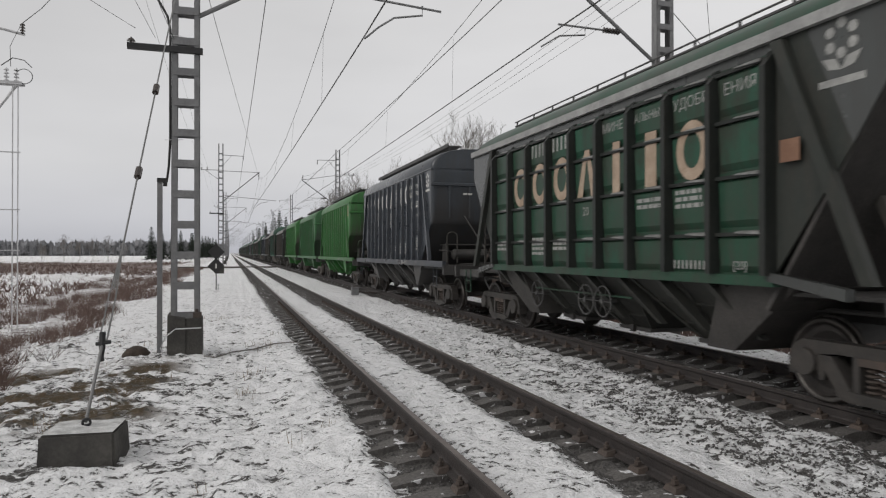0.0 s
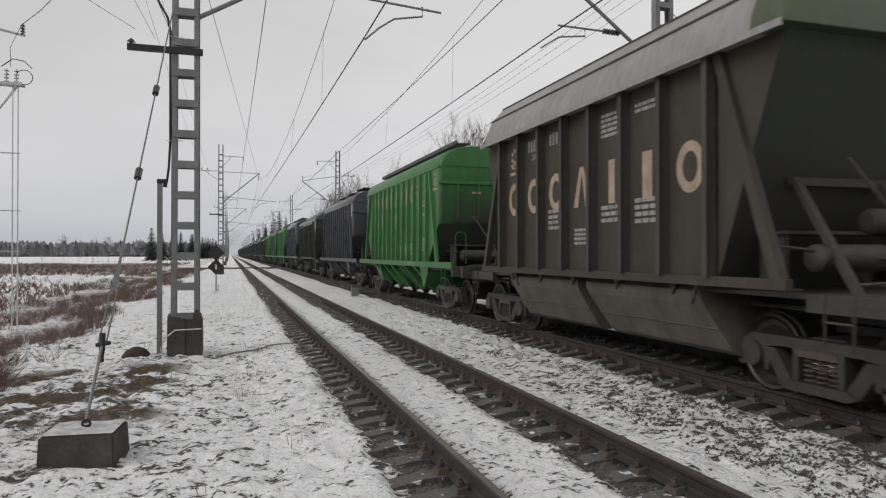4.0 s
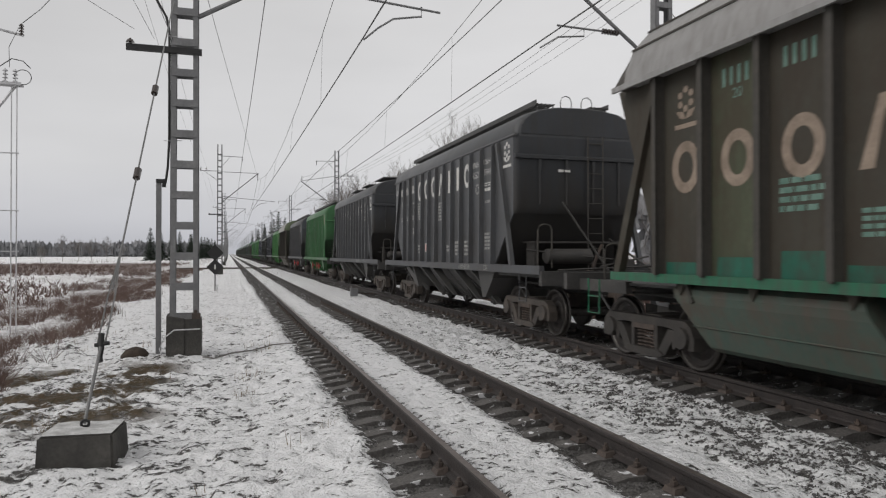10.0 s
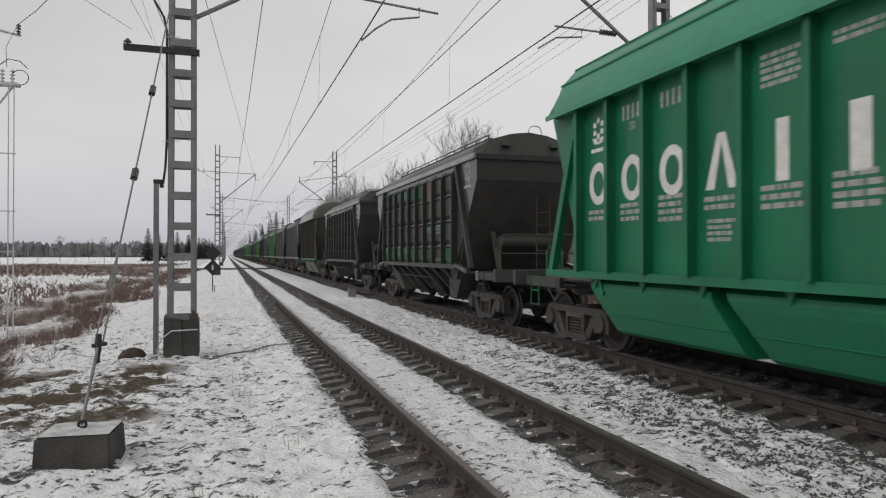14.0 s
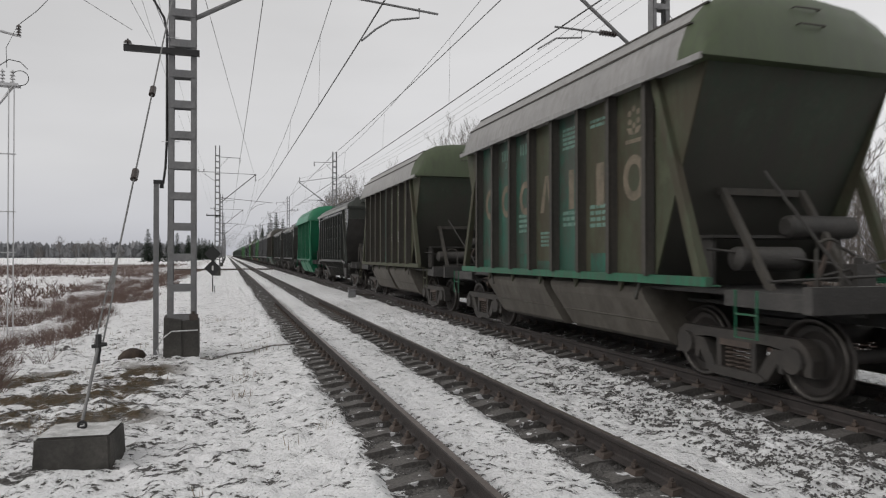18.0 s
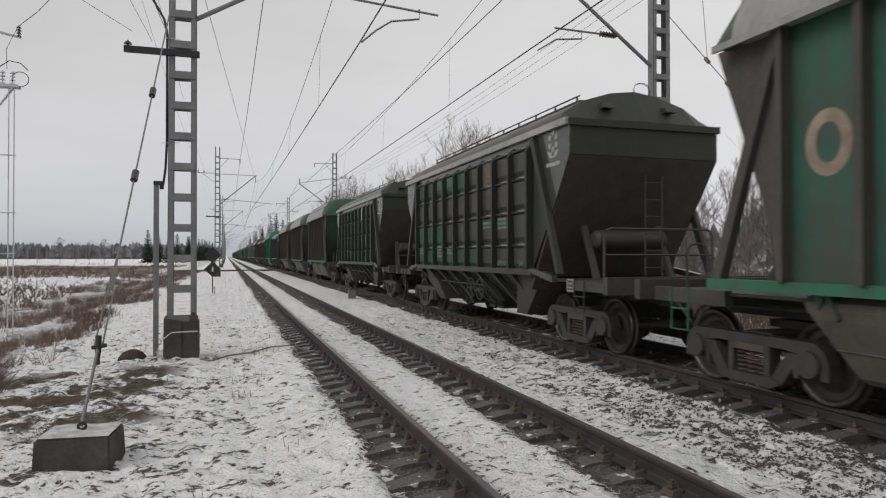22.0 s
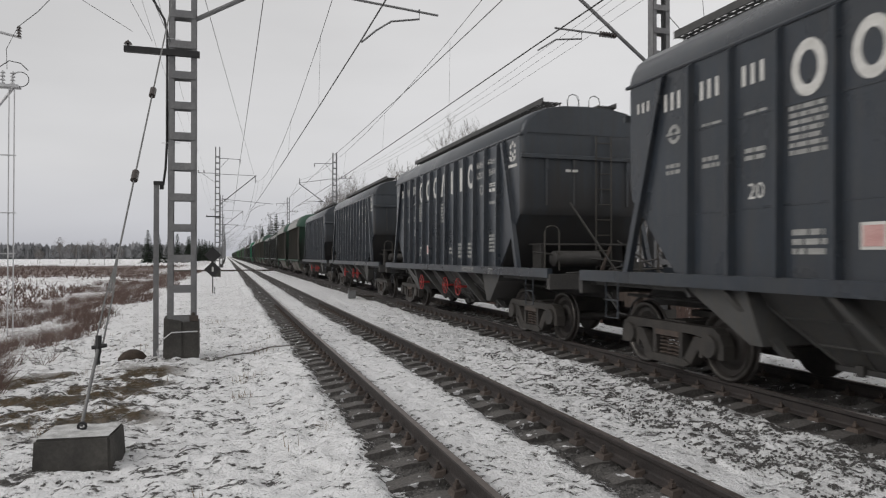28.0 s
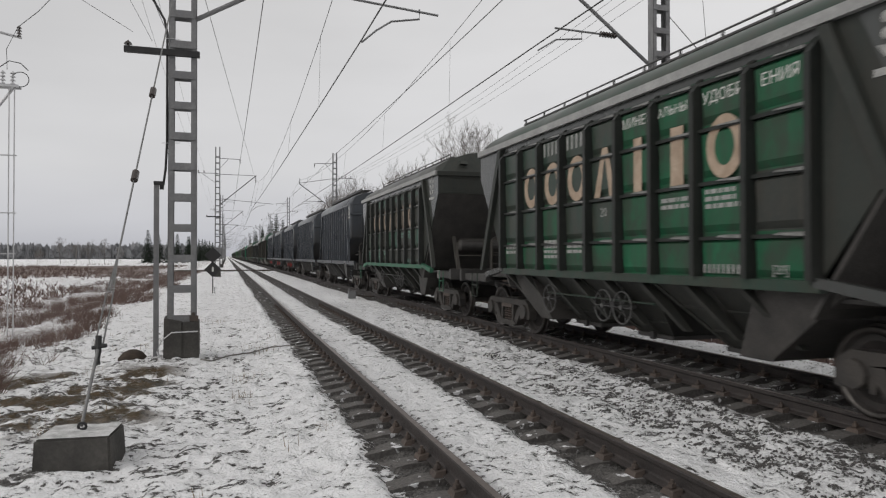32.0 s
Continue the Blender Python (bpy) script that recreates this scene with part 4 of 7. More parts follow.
        if detailed:
            for x in (-0.95, -0.32, 0.32, 0.95):
                part("end_upright", shared(("end_upright_a", e), lambda: Shape().box(-0.025, 0.025, e * half if e > 0 else -half - 0.022, half + 0.022 if e > 0 else -half, 2.72, 3.66).box(-0.03, 0.03, e * half if e > 0 else -half - 0.045, half + 0.045 if e > 0 else -half, 3.45, 3.67)), sch.get("end", m), w, "", (x, 0, 0))
            for x in (-0.78, 0.78):
                part("end_prop", shared(("end_prop_a", e), lambda: Shape().box(-0.06, 0.06, min(e * (half - 0.75), e * (half - 0.85)), max(e * (half - 0.75), e * (half - 0.85)), 1.3, 1.95)), M_OIL, w, "", (x, 0, 0))
            part("end_ladder", shared(("ladder_a", e), lambda: ladder_shape(2.9, 9)), dirty, w, "", (0.35, e * (half + 0.06), 1.3))
            part("handrail", shared(("handrail_a", e), lambda: hoop_shape(0.32, 0.9)), dirty, w, "", (-0.95, e * (half + 0.25), 1.38))
            part("platform_deck", shared(("deck_a", e), lambda: Shape().box(-1.4, 1.4, min(e * (half - 1.2), e * r["frame"]), max(e * (half - 1.2), e * r["frame"]), 1.2, 1.25)), M_UNDER, w)
            if e < 0:
                end_gear(w, e, half, r["frame"])
    # rolled roof sheet, drawn in round the end corners
    def roof():
        pts = [(-x0 - 0.01, 4.14), (-x0 - 0.02, 4.22), (-x0 + 0.02, 4.36), (-x0 + 0.11, 4.50), (-x0 + 0.28, 4.63), (-x0 + 0.55, 4.73), (-0.55, 4.80), (0, 4.82)]
        pts += [(-p, q) for p, q in reversed(pts[:-1])]
        sh, n = Shape(), len(pts)
        for y, k in ((-half, 0.925), (-half + 0.035, 0.97), (-half + 0.12, 1.0), (half - 0.12, 1.0), (half - 0.035, 0.97), (half, 0.925)):
            drop = (1.0 - k) * 0.25
            sh.v += [(p * k if abs(p) > 1.1 else p, y, q - (drop if q > 4.5 else 0.0)) for p, q in pts]
        for i in range(5):
            sh.f += [(i * n + j, i * n + j + 1, (i + 1) * n + j + 1, (i + 1) * n + j) for j in range(n - 1)]
        sh.f += [tuple(range(n)), tuple(range(5 * n, 6 * n)), (0, n, 2 * n, 3 * n, 4 * n, 5 * n, 6 * n - 1, 5 * n - 1, 4 * n - 1, 3 * n - 1, 2 * n - 1, n - 1)]
        return sh
    part("roof", shared("roof_a", roof, True), m, w)
    def roof_end():
        pts = [(-x0 + 0.12, 4.20), (-x0 + 0.145, 4.36), (-x0 + 0.225, 4.50), (-x0 + 0.37, 4.61), (-x0 + 0.6, 4.70), (-0.5, 4.765), (0, 4.785)]
        return Shape().prism(pts + [(-p, q) for p, q in reversed(pts[:-1])], "y", -half - 0.012, -half)
    part("roof_end", shared("roof_end_a", roof_end), sch.get("end", m), w)
    part("eave_tube", shared("eave_a", lambda: Shape().lathe([(-half, 0.03), (half, 0.03)], 8, "y", (-x0 - 0.0, 0, 4.17)).lathe([(-half, 0.03), (half, 0.03)], 8, "y", (x0, 0, 4.17)), True), m, w)
    if sch.get("hatches"):
        for y in (-3.2, 0.0, 3.2):
            def plat():
                s = Shape().box(-0.42, 0.42, -0.95, 0.95, 5.00, 5.03)
                for a in (-0.9, 0.9):
                    for b in (-0.38, 0.38):
                        s.tube([(b, a, 4.7), (b, a, 5.01)], 0.016, 5)
                return s.lathe([(4.75, 0.34), (4.88, 0.34), (4.92, 0.28)], 16, "z")
            part("roof_hatch", shared("roof_hatch", plat), M_UNDER, w, "round loading hatch with walkway", (-0.35, y, 0))
    else:
        def walkway():
            s = Shape()
            for side in (-1, 1):
                for a in (0.45, 0.55, 0.65, 0.75, 0.85):
                    s.box(side * a - 0.014, side * a + 0.014, -half + 0.3, half - 0.3, 4.905, 4.93)
                q = -half + 0.35
                while q < half - 0.3:
                    s.box(min(side * 0.45, side * 0.85), max(side * 0.45, side * 0.85), q - 0.012, q + 0.012, 4.90, 4.928)
                    q += 0.15
                s.box(side * 0.88 - 0.012, side * 0.88 + 0.012, -half + 0.3, half - 0.3, 4.89, 5.0)
            y = -half + 0.35
            while y < half:
                for a in (-0.84, -0.46, 0.46, 0.84):
                    s.tube([(a, y, 4.68), (a, y, 4.92)], 0.016, 4)
                y += 0.9
            return s
        part("roof_walkway", shared("walkway_a", walkway), M_GRATING, w, "dark grating walkway along the roof")
        part("loading_hatch", shared("hatchline_a", lambda: Shape().box(-0.38, 0.38, -half + 0.7, half - 0.7, 4.78, 4.87)), m, w, "long loading hatch")
    if detailed:
        for x in (-0.25, 0.25):
            part("grab_hoop", shared("grab_hoop", lambda: hoop_shape(0.26, 0.34, 0.010)), M_UNDER, w, "", (x, -half + 0.15, 4.74))
    underframe(w, r, m, detailed, side=1.58, iron=sch.get("bogie", M_BOGIE))
    chute_set(w, sch.get("chute", m), (-2.15, 0.0, 2.15), span=0.98)
    for e in (-1, 1):
        part("belly_slope", shared(("belly_a", e), lambda: Shape().hexa([(-1.3, e * 2.9, 0.62), (1.3, e * 2.9, 0.62), (1.3, e * 3.1, 0.62), (-1.3, e * 3.1, 0.62), (-1.45, e * 3.0, 1.27), (1.45, e * 3.0, 1.27), (1.45, e * 4.1, 1.27), (-1.45, e * 4.1, 1.27)])), sch.get("chute", m), w)
    if detailed:
        for k in (-1, 1):
            for y in (-2.75, -1.45, 0.55, 1.75, 3.3):
                part("chute_brace", shared(("chute_brace_a", k), lambda: Shape().hexa([(k * 1.30, -0.05, 1.27), (k * 1.56, -0.05, 1.27), (k * 1.56, 0.05, 1.27), (k * 1.30, 0.05, 1.27), (k * 0.95, -0.52, 0.50), (k * 1.06, -0.52, 0.50), (k * 1.06, -0.42, 0.50), (k * 0.95, -0.42, 0.50)])), sch.get("chute", m), w, "", (0, y, 0))
        for y in (2.6, 0.2, -0.9) if "wheel" in sch else ():
            handwheel(w, -1.34, y, 0.86, sch["wheel"])
    mark = sch.get("mark", M_LETTER)
    ribs, xs = r["ribs"], -x0 - 0.004
    mid = [(ribs[i] + ribs[i + 1]) / 2 for i in range(12)][::-1]          # from the front of the wagon backwards
    for i in range(7) if detailed else ():
        stencil(w, shared(("trade_mark_figure", i, 0.44), lambda: brand_shape(i, 0.44, 0.60)), mark, xs, mid[3 + i], 3.62, "trade_mark_figure")
    if detailed:
        for i in range(3):
            stencil(w, shared(("number_bar", "a", i), lambda: digits_shape(3, 0.42, 0.24)), mark, xs, mid[i], 3.75, "number_bar")
            stencil(w, shared(("small_print", "a", i), lambda: bars_shape(0.34, 0.09, 1, 21 + i)), M_MARK, xs, mid[i], 3.28, "small_print")
            stencil(w, shared(("small_print", "b", i), lambda: bars_shape(0.34, 0.17, 2, 31 + i)), M_MARK, xs, mid[i], 2.82, "small_print")
        stencil(w, words_mesh("20", 0.26), M_LETTER, xs, mid[2], 2.40, "load_mark")
        stencil(w, shared(("small_print", "c"), lambda: bars_shape(0.50, 0.55, 7, 41)), M_MARK, xs, mid[3], 2.98, "small_print")
        stencil(w, shared(("small_print", "d"), lambda: bars_shape(0.48, 0.55, 6, 42)), M_MARK, xs, mid[6], 2.85, "small_print")
        for i, n in ((3, 3), (7, 2), (8, 4), (9, 4)):
            stencil(w, shared(("small_print", "e", i), lambda: bars_shape(0.44, 0.10 * n, n, 50 + i)), M_MARK, xs, mid[i], 1.80, "small_print")
        stencil(w, shared("marking_plate", lambda: Shape().box(-0.004, 0.0, -0.14, 0.14, -0.13, 0.13)), M_LETTER, xs, mid[4], 1.86, "marking_plate")
        stencil(w, shared("marking_plate_inset", lambda: Shape().box(-0.008, -0.004, -0.11, 0.11, -0.10, 0.10)), M_PINK, xs, mid[4], 1.86, "marking_plate")
        stencil(w, words_mesh("МИНЕР", 0.19), mark, xs, mid[10], 3.80, "goods_wording")
        stencil(w, words_mesh("АЛЬНЫЕ", 0.17), mark, xs, mid[11], 3.80, "goods_wording")
        stencil(w, words_mesh("УДОБР", 0.19), mark, xs, mid[10], 3.56, "goods_wording")
        stencil(w, words_mesh("ЕНИЯ", 0.19), mark, xs, mid[11], 3.56, "goods_wording")
        stencil(w, shared(("small_print", "f"), lambda: bars_shape(0.48, 0.24, 2, 61)), mark, xs, mid[11], 3.20, "small_print")
        stencil(w, shared(("small_print", "g"), lambda: bars_shape(0.44, 0.10, 1, 62)), M_MARK, xs, mid[11], 2.86, "small_print")
        stencil(w, shared(("small_print", "h"), lambda: bars_shape(0.5, 0.42, 5, 63)), M_MARK, xs, mid[11], 1.95, "small_print")
        stencil(w, shared("round_mark", lambda: letter_ring(0.26, 0.26)), M_MARK, xs, mid[10], 3.22, "round_mark")
        stencil(w, shared("round_mark", lambda: letter_ring(0.26, 0.26)), M_MARK, xs, mid[0], 3.3, "round_mark")
        stencil(w, shared(("emblem", 0.20), lambda: emblem_shape(0.20)), mark, xs, -half + 0.45, 3.84, "emblem")
        stencil(w, shared(("number_bar", "end"), lambda: digits_shape(3, 0.36, 0.15)), mark, xs, half - 0.45, 3.80, "number_bar")
        stencil(w, shared(("number_bar", "sill"), lambda: digits_shape(8, 0.85, 0.12)), M_MARK, -1.584, mid[9], 1.355, "number_bar")
        stencil(w, words_mesh("[20]", 0.15), M_MARK, -1.584, mid[11], 1.35, "load_mark")
        ob = stencil(w, shared(("number_bar", "endwall"), lambda: bars_shape(0.36, 0.09, 1, 73)), mark, -0.35, -half - 0.045, 3.42, "number_bar")
        ob.rotation_euler[2] = radians(90)
    return w


def wagon_b(sch, detailed=True):
    """Hopper with an overhanging arched roof, raked end sheets and big belly chutes."""
    r, m, dirty = RANGE_B, sch["paint"], sch["grime"]
    w = thing("hopper_wagon", sch["label"], "hopper wagon", "wagons of the freight train")
    x0, top, low = 1.53, 4.12, 1.38
    ribs = r["ribs"]
    edge = ribs[-1] + 0.05
    # near side in panels, so that repainted fields show; the far side is one wall
    mats = sch.get("panels", {})
    if not detailed:
        part("side_wall", shared("side_wall_near_b", lambda: Shape().box(-x0, -x0 + 0.03, -edge, edge, low, top)), m, w)
    for i in range(7) if detailed else ():
        part("side_panel", shared("side_panel_b", lambda: Shape().box(-x0, -x0 + 0.03, -0.4715, 0.4715, low, top)), mats.get(6 - i, m), w, "", (0, (ribs[i] + ribs[i + 1]) / 2, 0))
    part("side_wall", shared("side_wall_b", lambda: Shape().box(x0 - 0.03, x0, -edge, edge, low, top)), m, w)
    for k in (-1, 1):
        if not detailed or k > 0:
            tagged(part("ribbing", shared(("ribbing_b", k), lambda: many(Shape(), lambda s, y: s.box(min(k * x0, k * (x0 + 0.16)), max(k * x0, k * (x0 + 0.16)), y - 0.04, y + 0.04, low, top), ribs)), m, w), kind="stuff")
        for y in ribs if detailed and k < 0 else ():
            part("rib", shared("rib_b", lambda: Shape().box(-x0 - 0.16, -x0, -0.02, 0.02, low, top).box(-x0 - 0.17, -x0 - 0.16, -0.045, 0.045, low + 0.02, top)), sch.get("rib", GRIME), w, "", (0, y, 0))
        for e in (-1, 1):
            # the side's end web tapers down to the hopper floor
            part("end_web", shared(("end_web_b", k, e), lambda: Shape().prism([(e * edge, low), (e * edge, top), (e * 4.41, top)], "x", k * (x0 - 0.03), k * x0)), sch.get("frame", m), w)
            part("corner_strut", shared(("strut_b", k, e), lambda: Shape().hexa([(k * (x0 - 0.02), e * 4.28, low), (k * (x0 + 0.10), e * 4.28, low), (k * (x0 + 0.10), e * 4.43, low), (k * (x0 - 0.02), e * 4.43, low), (k * (x0 + 0.004), e * 3.33, top), (k * (x0 + 0.09), e * 3.33, top), (k * (x0 + 0.09), e * 3.47, top), (k * (x0 + 0.004), e * 3.47, top)])), sch.get("frame", m), w)
    for e in (-1, 1):
        part("slope_sheet", shared(("slope_b", e), lambda: Shape().hexa([(-x0 + 0.032, e * 2.75, 1.05), (x0 - 0.032, e * 2.75, 1.05), (x0 - 0.032, e * 2.79, 1.02), (-x0 + 0.032, e * 2.79, 1.02), (-x0 + 0.032, e * 4.38, top), (x0 - 0.032, e * 4.38, top), (x0 - 0.032, e * 4.42, top - 0.01), (-x0 + 0.032, e * 4.42, top - 0.01)])), sch.get("sheet", P_ENDSHEET), w, "grimy raked end sheet")
        part("end_brace", shared(("end_brace_b", e), lambda: Shape().box(-0.75, 0.75, min(e * 3.62, e * 3.70), max(e * 3.62, e * 3.70), 2.50, 2.60)), dirty, w)
        for x in (-0.68, 0.68):
            part("end_prop", shared(("end_prop_b", e), lambda: Shape().hexa([(-0.045, e * 4.5, 1.22), (0.045, e * 4.5, 1.22), (0.045, e * 4.6, 1.22), (-0.045, e * 4.6, 1.22), (-0.045, e * 3.60, 2.6), (0.045, e * 3.60, 2.6), (0.045, e * 3.70, 2.6), (-0.045, e * 3.70, 2.6)])), dirty, w, "", (x, 0, 0))
        if detailed:
            part("end_tank", shared(("end_tank_b", e), lambda: Shape().lathe([(-0.60, 0.11), (-0.55, 0.16), (0.55, 0.16), (0.60, 0.11)], 14, "x"), True), M_OIL, w, "dusty air reservoir", (0.72, e * 3.95, 2.06))
            part("platform_deck", shared(("deck_b", e), lambda: Shape().box(-1.3, 1.3, min(e * 2.9, e * r["frame"]), max(e * 2.9, e * r["frame"]), 1.18, 1.22)), M_UNDER, w)
            for k in (-1, 1):
                part("platform_beam", shared(("platform_beam_b", k, e), lambda: Shape().box(min(k * 1.25, k * 1.36), max(k * 1.25, k * 1.36), min(e * 4.5, e * r["frame"]), max(e * 4.5, e * r["frame"]), 1.05, 1.24)), M_UNDER, w)
            if e < 0:
                end_gear(w, e, 4.0, r["frame"])
            part("handrail", shared(("handrail_b", e), lambda: hoop_shape(0.34, 0.62, 0.018)), dirty, w, "", (-0.9, e * 5.6, 1.22))
    # arched roof with hipped ends
    def sheet(ends):
        s = Shape()
        cross = [(-1.78, 4.09), (-1.75, 4.27), (-1.62, 4.60), (-1.35, 4.90), (-0.95, 5.09), (-0.4, 5.16), (0, 5.17)]
        cross += [(-a, b) for a, b in reversed(cross[:-1])]
        n = len(cross)
        for y, q in ends:
            s.v += [(x * (1.0 if q in (0.0, 1.0) else 0.99), y - 0.20, 4.09 + (z - 4.09) * q) for x, z in cross]
        for i in range(len(ends) - 1):
            s.f += [(i * n + j, i * n + j + 1, (i + 1) * n + j + 1, (i + 1) * n + j) for j in range(n - 1)]
        s.f.append(tuple(i * n for i in range(len(ends))) + tuple(i * n + n - 1 for i in reversed(range(len(ends)))))
        return s
    part("roof", shared("roof_b", lambda: sheet(((-3.95, 1.0), (4.09, 1.0))), True), sch.get("roof", m), w, sch.get("roof_label", ""))
    for e in (-1, 1):
        part("roof_hip", shared(("roof_hip_b", e), lambda: sheet(((e * 4.42, 0.0), (e * 4.38, 0.38), (e * 4.28, 0.68), (e * 4.14, 0.90), (4.09 if e > 0 else -3.95, 1.0))), True), sch.get("hip", m), w)
    if detailed:
        for x, z in ((-1.62, 4.60), (-1.35, 4.90)):
            part("roof_seam", shared(("roof_seam_b", x), lambda: Shape().box(x - 0.02, x + 0.02, -4.24, 3.9, z - 0.012, z + 0.014)), dirty, w)
    for k in (-1, 1):
        part("eave_lip", shared(("eave_b", k), lambda: Shape().box(min(k * 1.75, k * 1.785), max(k * 1.75, k * 1.785), -4.60, 4.21, 4.04, 4.12)), sch.get("roof", m), w)
    if detailed:
        part("roof_walkway", shared("walkway_b", lambda: Shape().box(-0.75, -0.45, -3.9, 3.9, 5.10, 5.13).box(-0.72, -0.69, -3.9, 3.9, 4.90, 5.10).box(-0.52, -0.49, -3.9, 3.9, 4.93, 5.10)), M_GRATING, w, "dark walkway along the roof ridge")
        for y in (-2.4, -0.8, 0.8, 2.4):
            part("roof_hatch", shared("hatch_b", lambda: Shape().lathe([(4.95, 0.3), (5.15, 0.3), (5.19, 0.22)], 14, "z")), sch.get("roof", m), w, "", (0.3, y, 0))
    underframe(w, r, sch.get("sill", m), detailed, sill=(1.28, 1.40), side=1.63, sill_half=4.5)
    # belly chutes
    for y in (1.75, -1.45):
        for k in (-1, 1):
            def belly():
                sh, lev = Shape(), ((0.40, 1.16), (0.46, 1.24), (0.80, 1.37), (1.02, 1.455), (1.12, 1.475), (1.20, 1.45), (1.26, 1.36))
                for z, x in lev:
                    u = (z - 0.40) / 0.86
                    y0, y1 = -1.85 + 0.43 * u, 0.95 + 0.55 * u
                    sh.v += [(k * 0.3, y0, z), (k * x, y0, z), (k * x, y1, z), (k * 0.3, y1, z)]
                for i in range(len(lev) - 1):
                    sh.f += [(i * 4 + j, i * 4 + (j + 1) % 4, i * 4 + 4 + (j + 1) % 4, i * 4 + 4 + j) for j in range(4)]
                n = 4 * (len(lev) - 1)
                sh.f += [(3, 2, 1, 0), (n, n + 1, n + 2, n + 3)]
                return sh
            chute = part("belly_chute", shared(("belly_b", k), belly), sch.get("belly", m), w, "", (0, y, 0))
            if detailed and k < 0:
                part("weld_seam", shared("belly_seam", lambda: Shape().tube([(-1.345, -1.68, 0.72), (-1.345, 1.16, 0.72)], 0.012, 4)), sch.get("belly", m), chute)
    if detailed:
        for y in (3.0, 1.7, 0.4, -1.0, -2.4):
            part("latch", shared("latch_b", lambda: Shape().prism([(-0.07, 1.27), (0.07, 1.27), (0.0, 1.12)], "x", -1.50, -1.46)), m, w, "", (0, y, 0))
    mark, xs = sch.get("mark", M_CREAM), -x0 - 0.004
    mid = [(ribs[i] + ribs[i + 1]) / 2 for i in range(7)][::-1]
    for i in range(7) if detailed else ():
        stencil(w, shared(("trade_mark_figure", i, 0.56), lambda: brand_shape(i, 0.56, 0.68)), mark, xs, mid[i], 2.80, "trade_mark_figure")
    if detailed:
        small = sch.get("small", M_MARK)
        for i in sch.get("print_bays", (2, 4, 5)):
            stencil(w, shared(("small_print", "k", i), lambda: bars_shape(0.62, 0.10 * (2 + i % 3), 2 + i % 3, 80 + i)), small, xs, mid[i], 2.28, "small_print")
        for i in (1, 2):
            stencil(w, shared(("number_bar", "b", i), lambda: digits_shape(4, 0.50, 0.22)), small, xs, mid[i], 3.78, "number_bar")
        stencil(w, words_mesh("20", 0.17), small, xs, mid[1], 3.56, "load_mark")
        stencil(w, shared(("small_print", "m"), lambda: bars_shape(0.62, 0.4, 5, 93)), small, xs, mid[4], 3.68, "small_print")
        stencil(w, shared(("small_print", "n"), lambda: bars_shape(0.6, 0.16, 2, 94)), small, xs, mid[5], 3.78, "small_print")
        stencil(w, shared(("small_print", "o"), lambda: bars_shape(0.5, 0.3, 4, 95)), small, xs, mid[3], 1.95, "small_print")
        stencil(w, shared(("emblem", 0.2), lambda: emblem_shape(0.2)), mark, xs, mid[0 if sch.get("emblem_front") else 6], 3.62, "emblem")
        stencil(w, shared(("number_bar", "sillb"), lambda: digits_shape(8, 0.7, 0.08)), small, -1.534, mid[5], 1.34, "number_bar")
        for i in sch.get("skirts", ()):
            stencil(w, shared(("stained_skirt", i % 3), lambda: Shape().box(-0.002, 0.0, -0.43, 0.41 - 0.06 * (i % 3), 0.0, 0.16 + 0.07 * (i % 3))), P_STAIN, xs + 0.003, mid[i], low + 0.02, "stained_skirt")
        for x, y, z in ((-0.05, -4.60, 4.62), (-0.05, -4.52, 4.86)):
            part("hip_rung", shared("hip_rung", lambda: Shape().tube([(-0.2, 0.06, 0), (-0.2, 0, 0), (0.2, 0, 0), (0.2, 0.06, 0)], 0.012, 5)), dirty, w, "", (x, y, z))
        if sch.get("patch"):
            stencil(w, shared("repair_patch", lambda: Shape().box(-0.006, 0.0, -0.24, 0.24, -0.30, 0.30)), M_RUST, xs, mid[6] + 0.05, 1.80, "repair_patch")
    return w


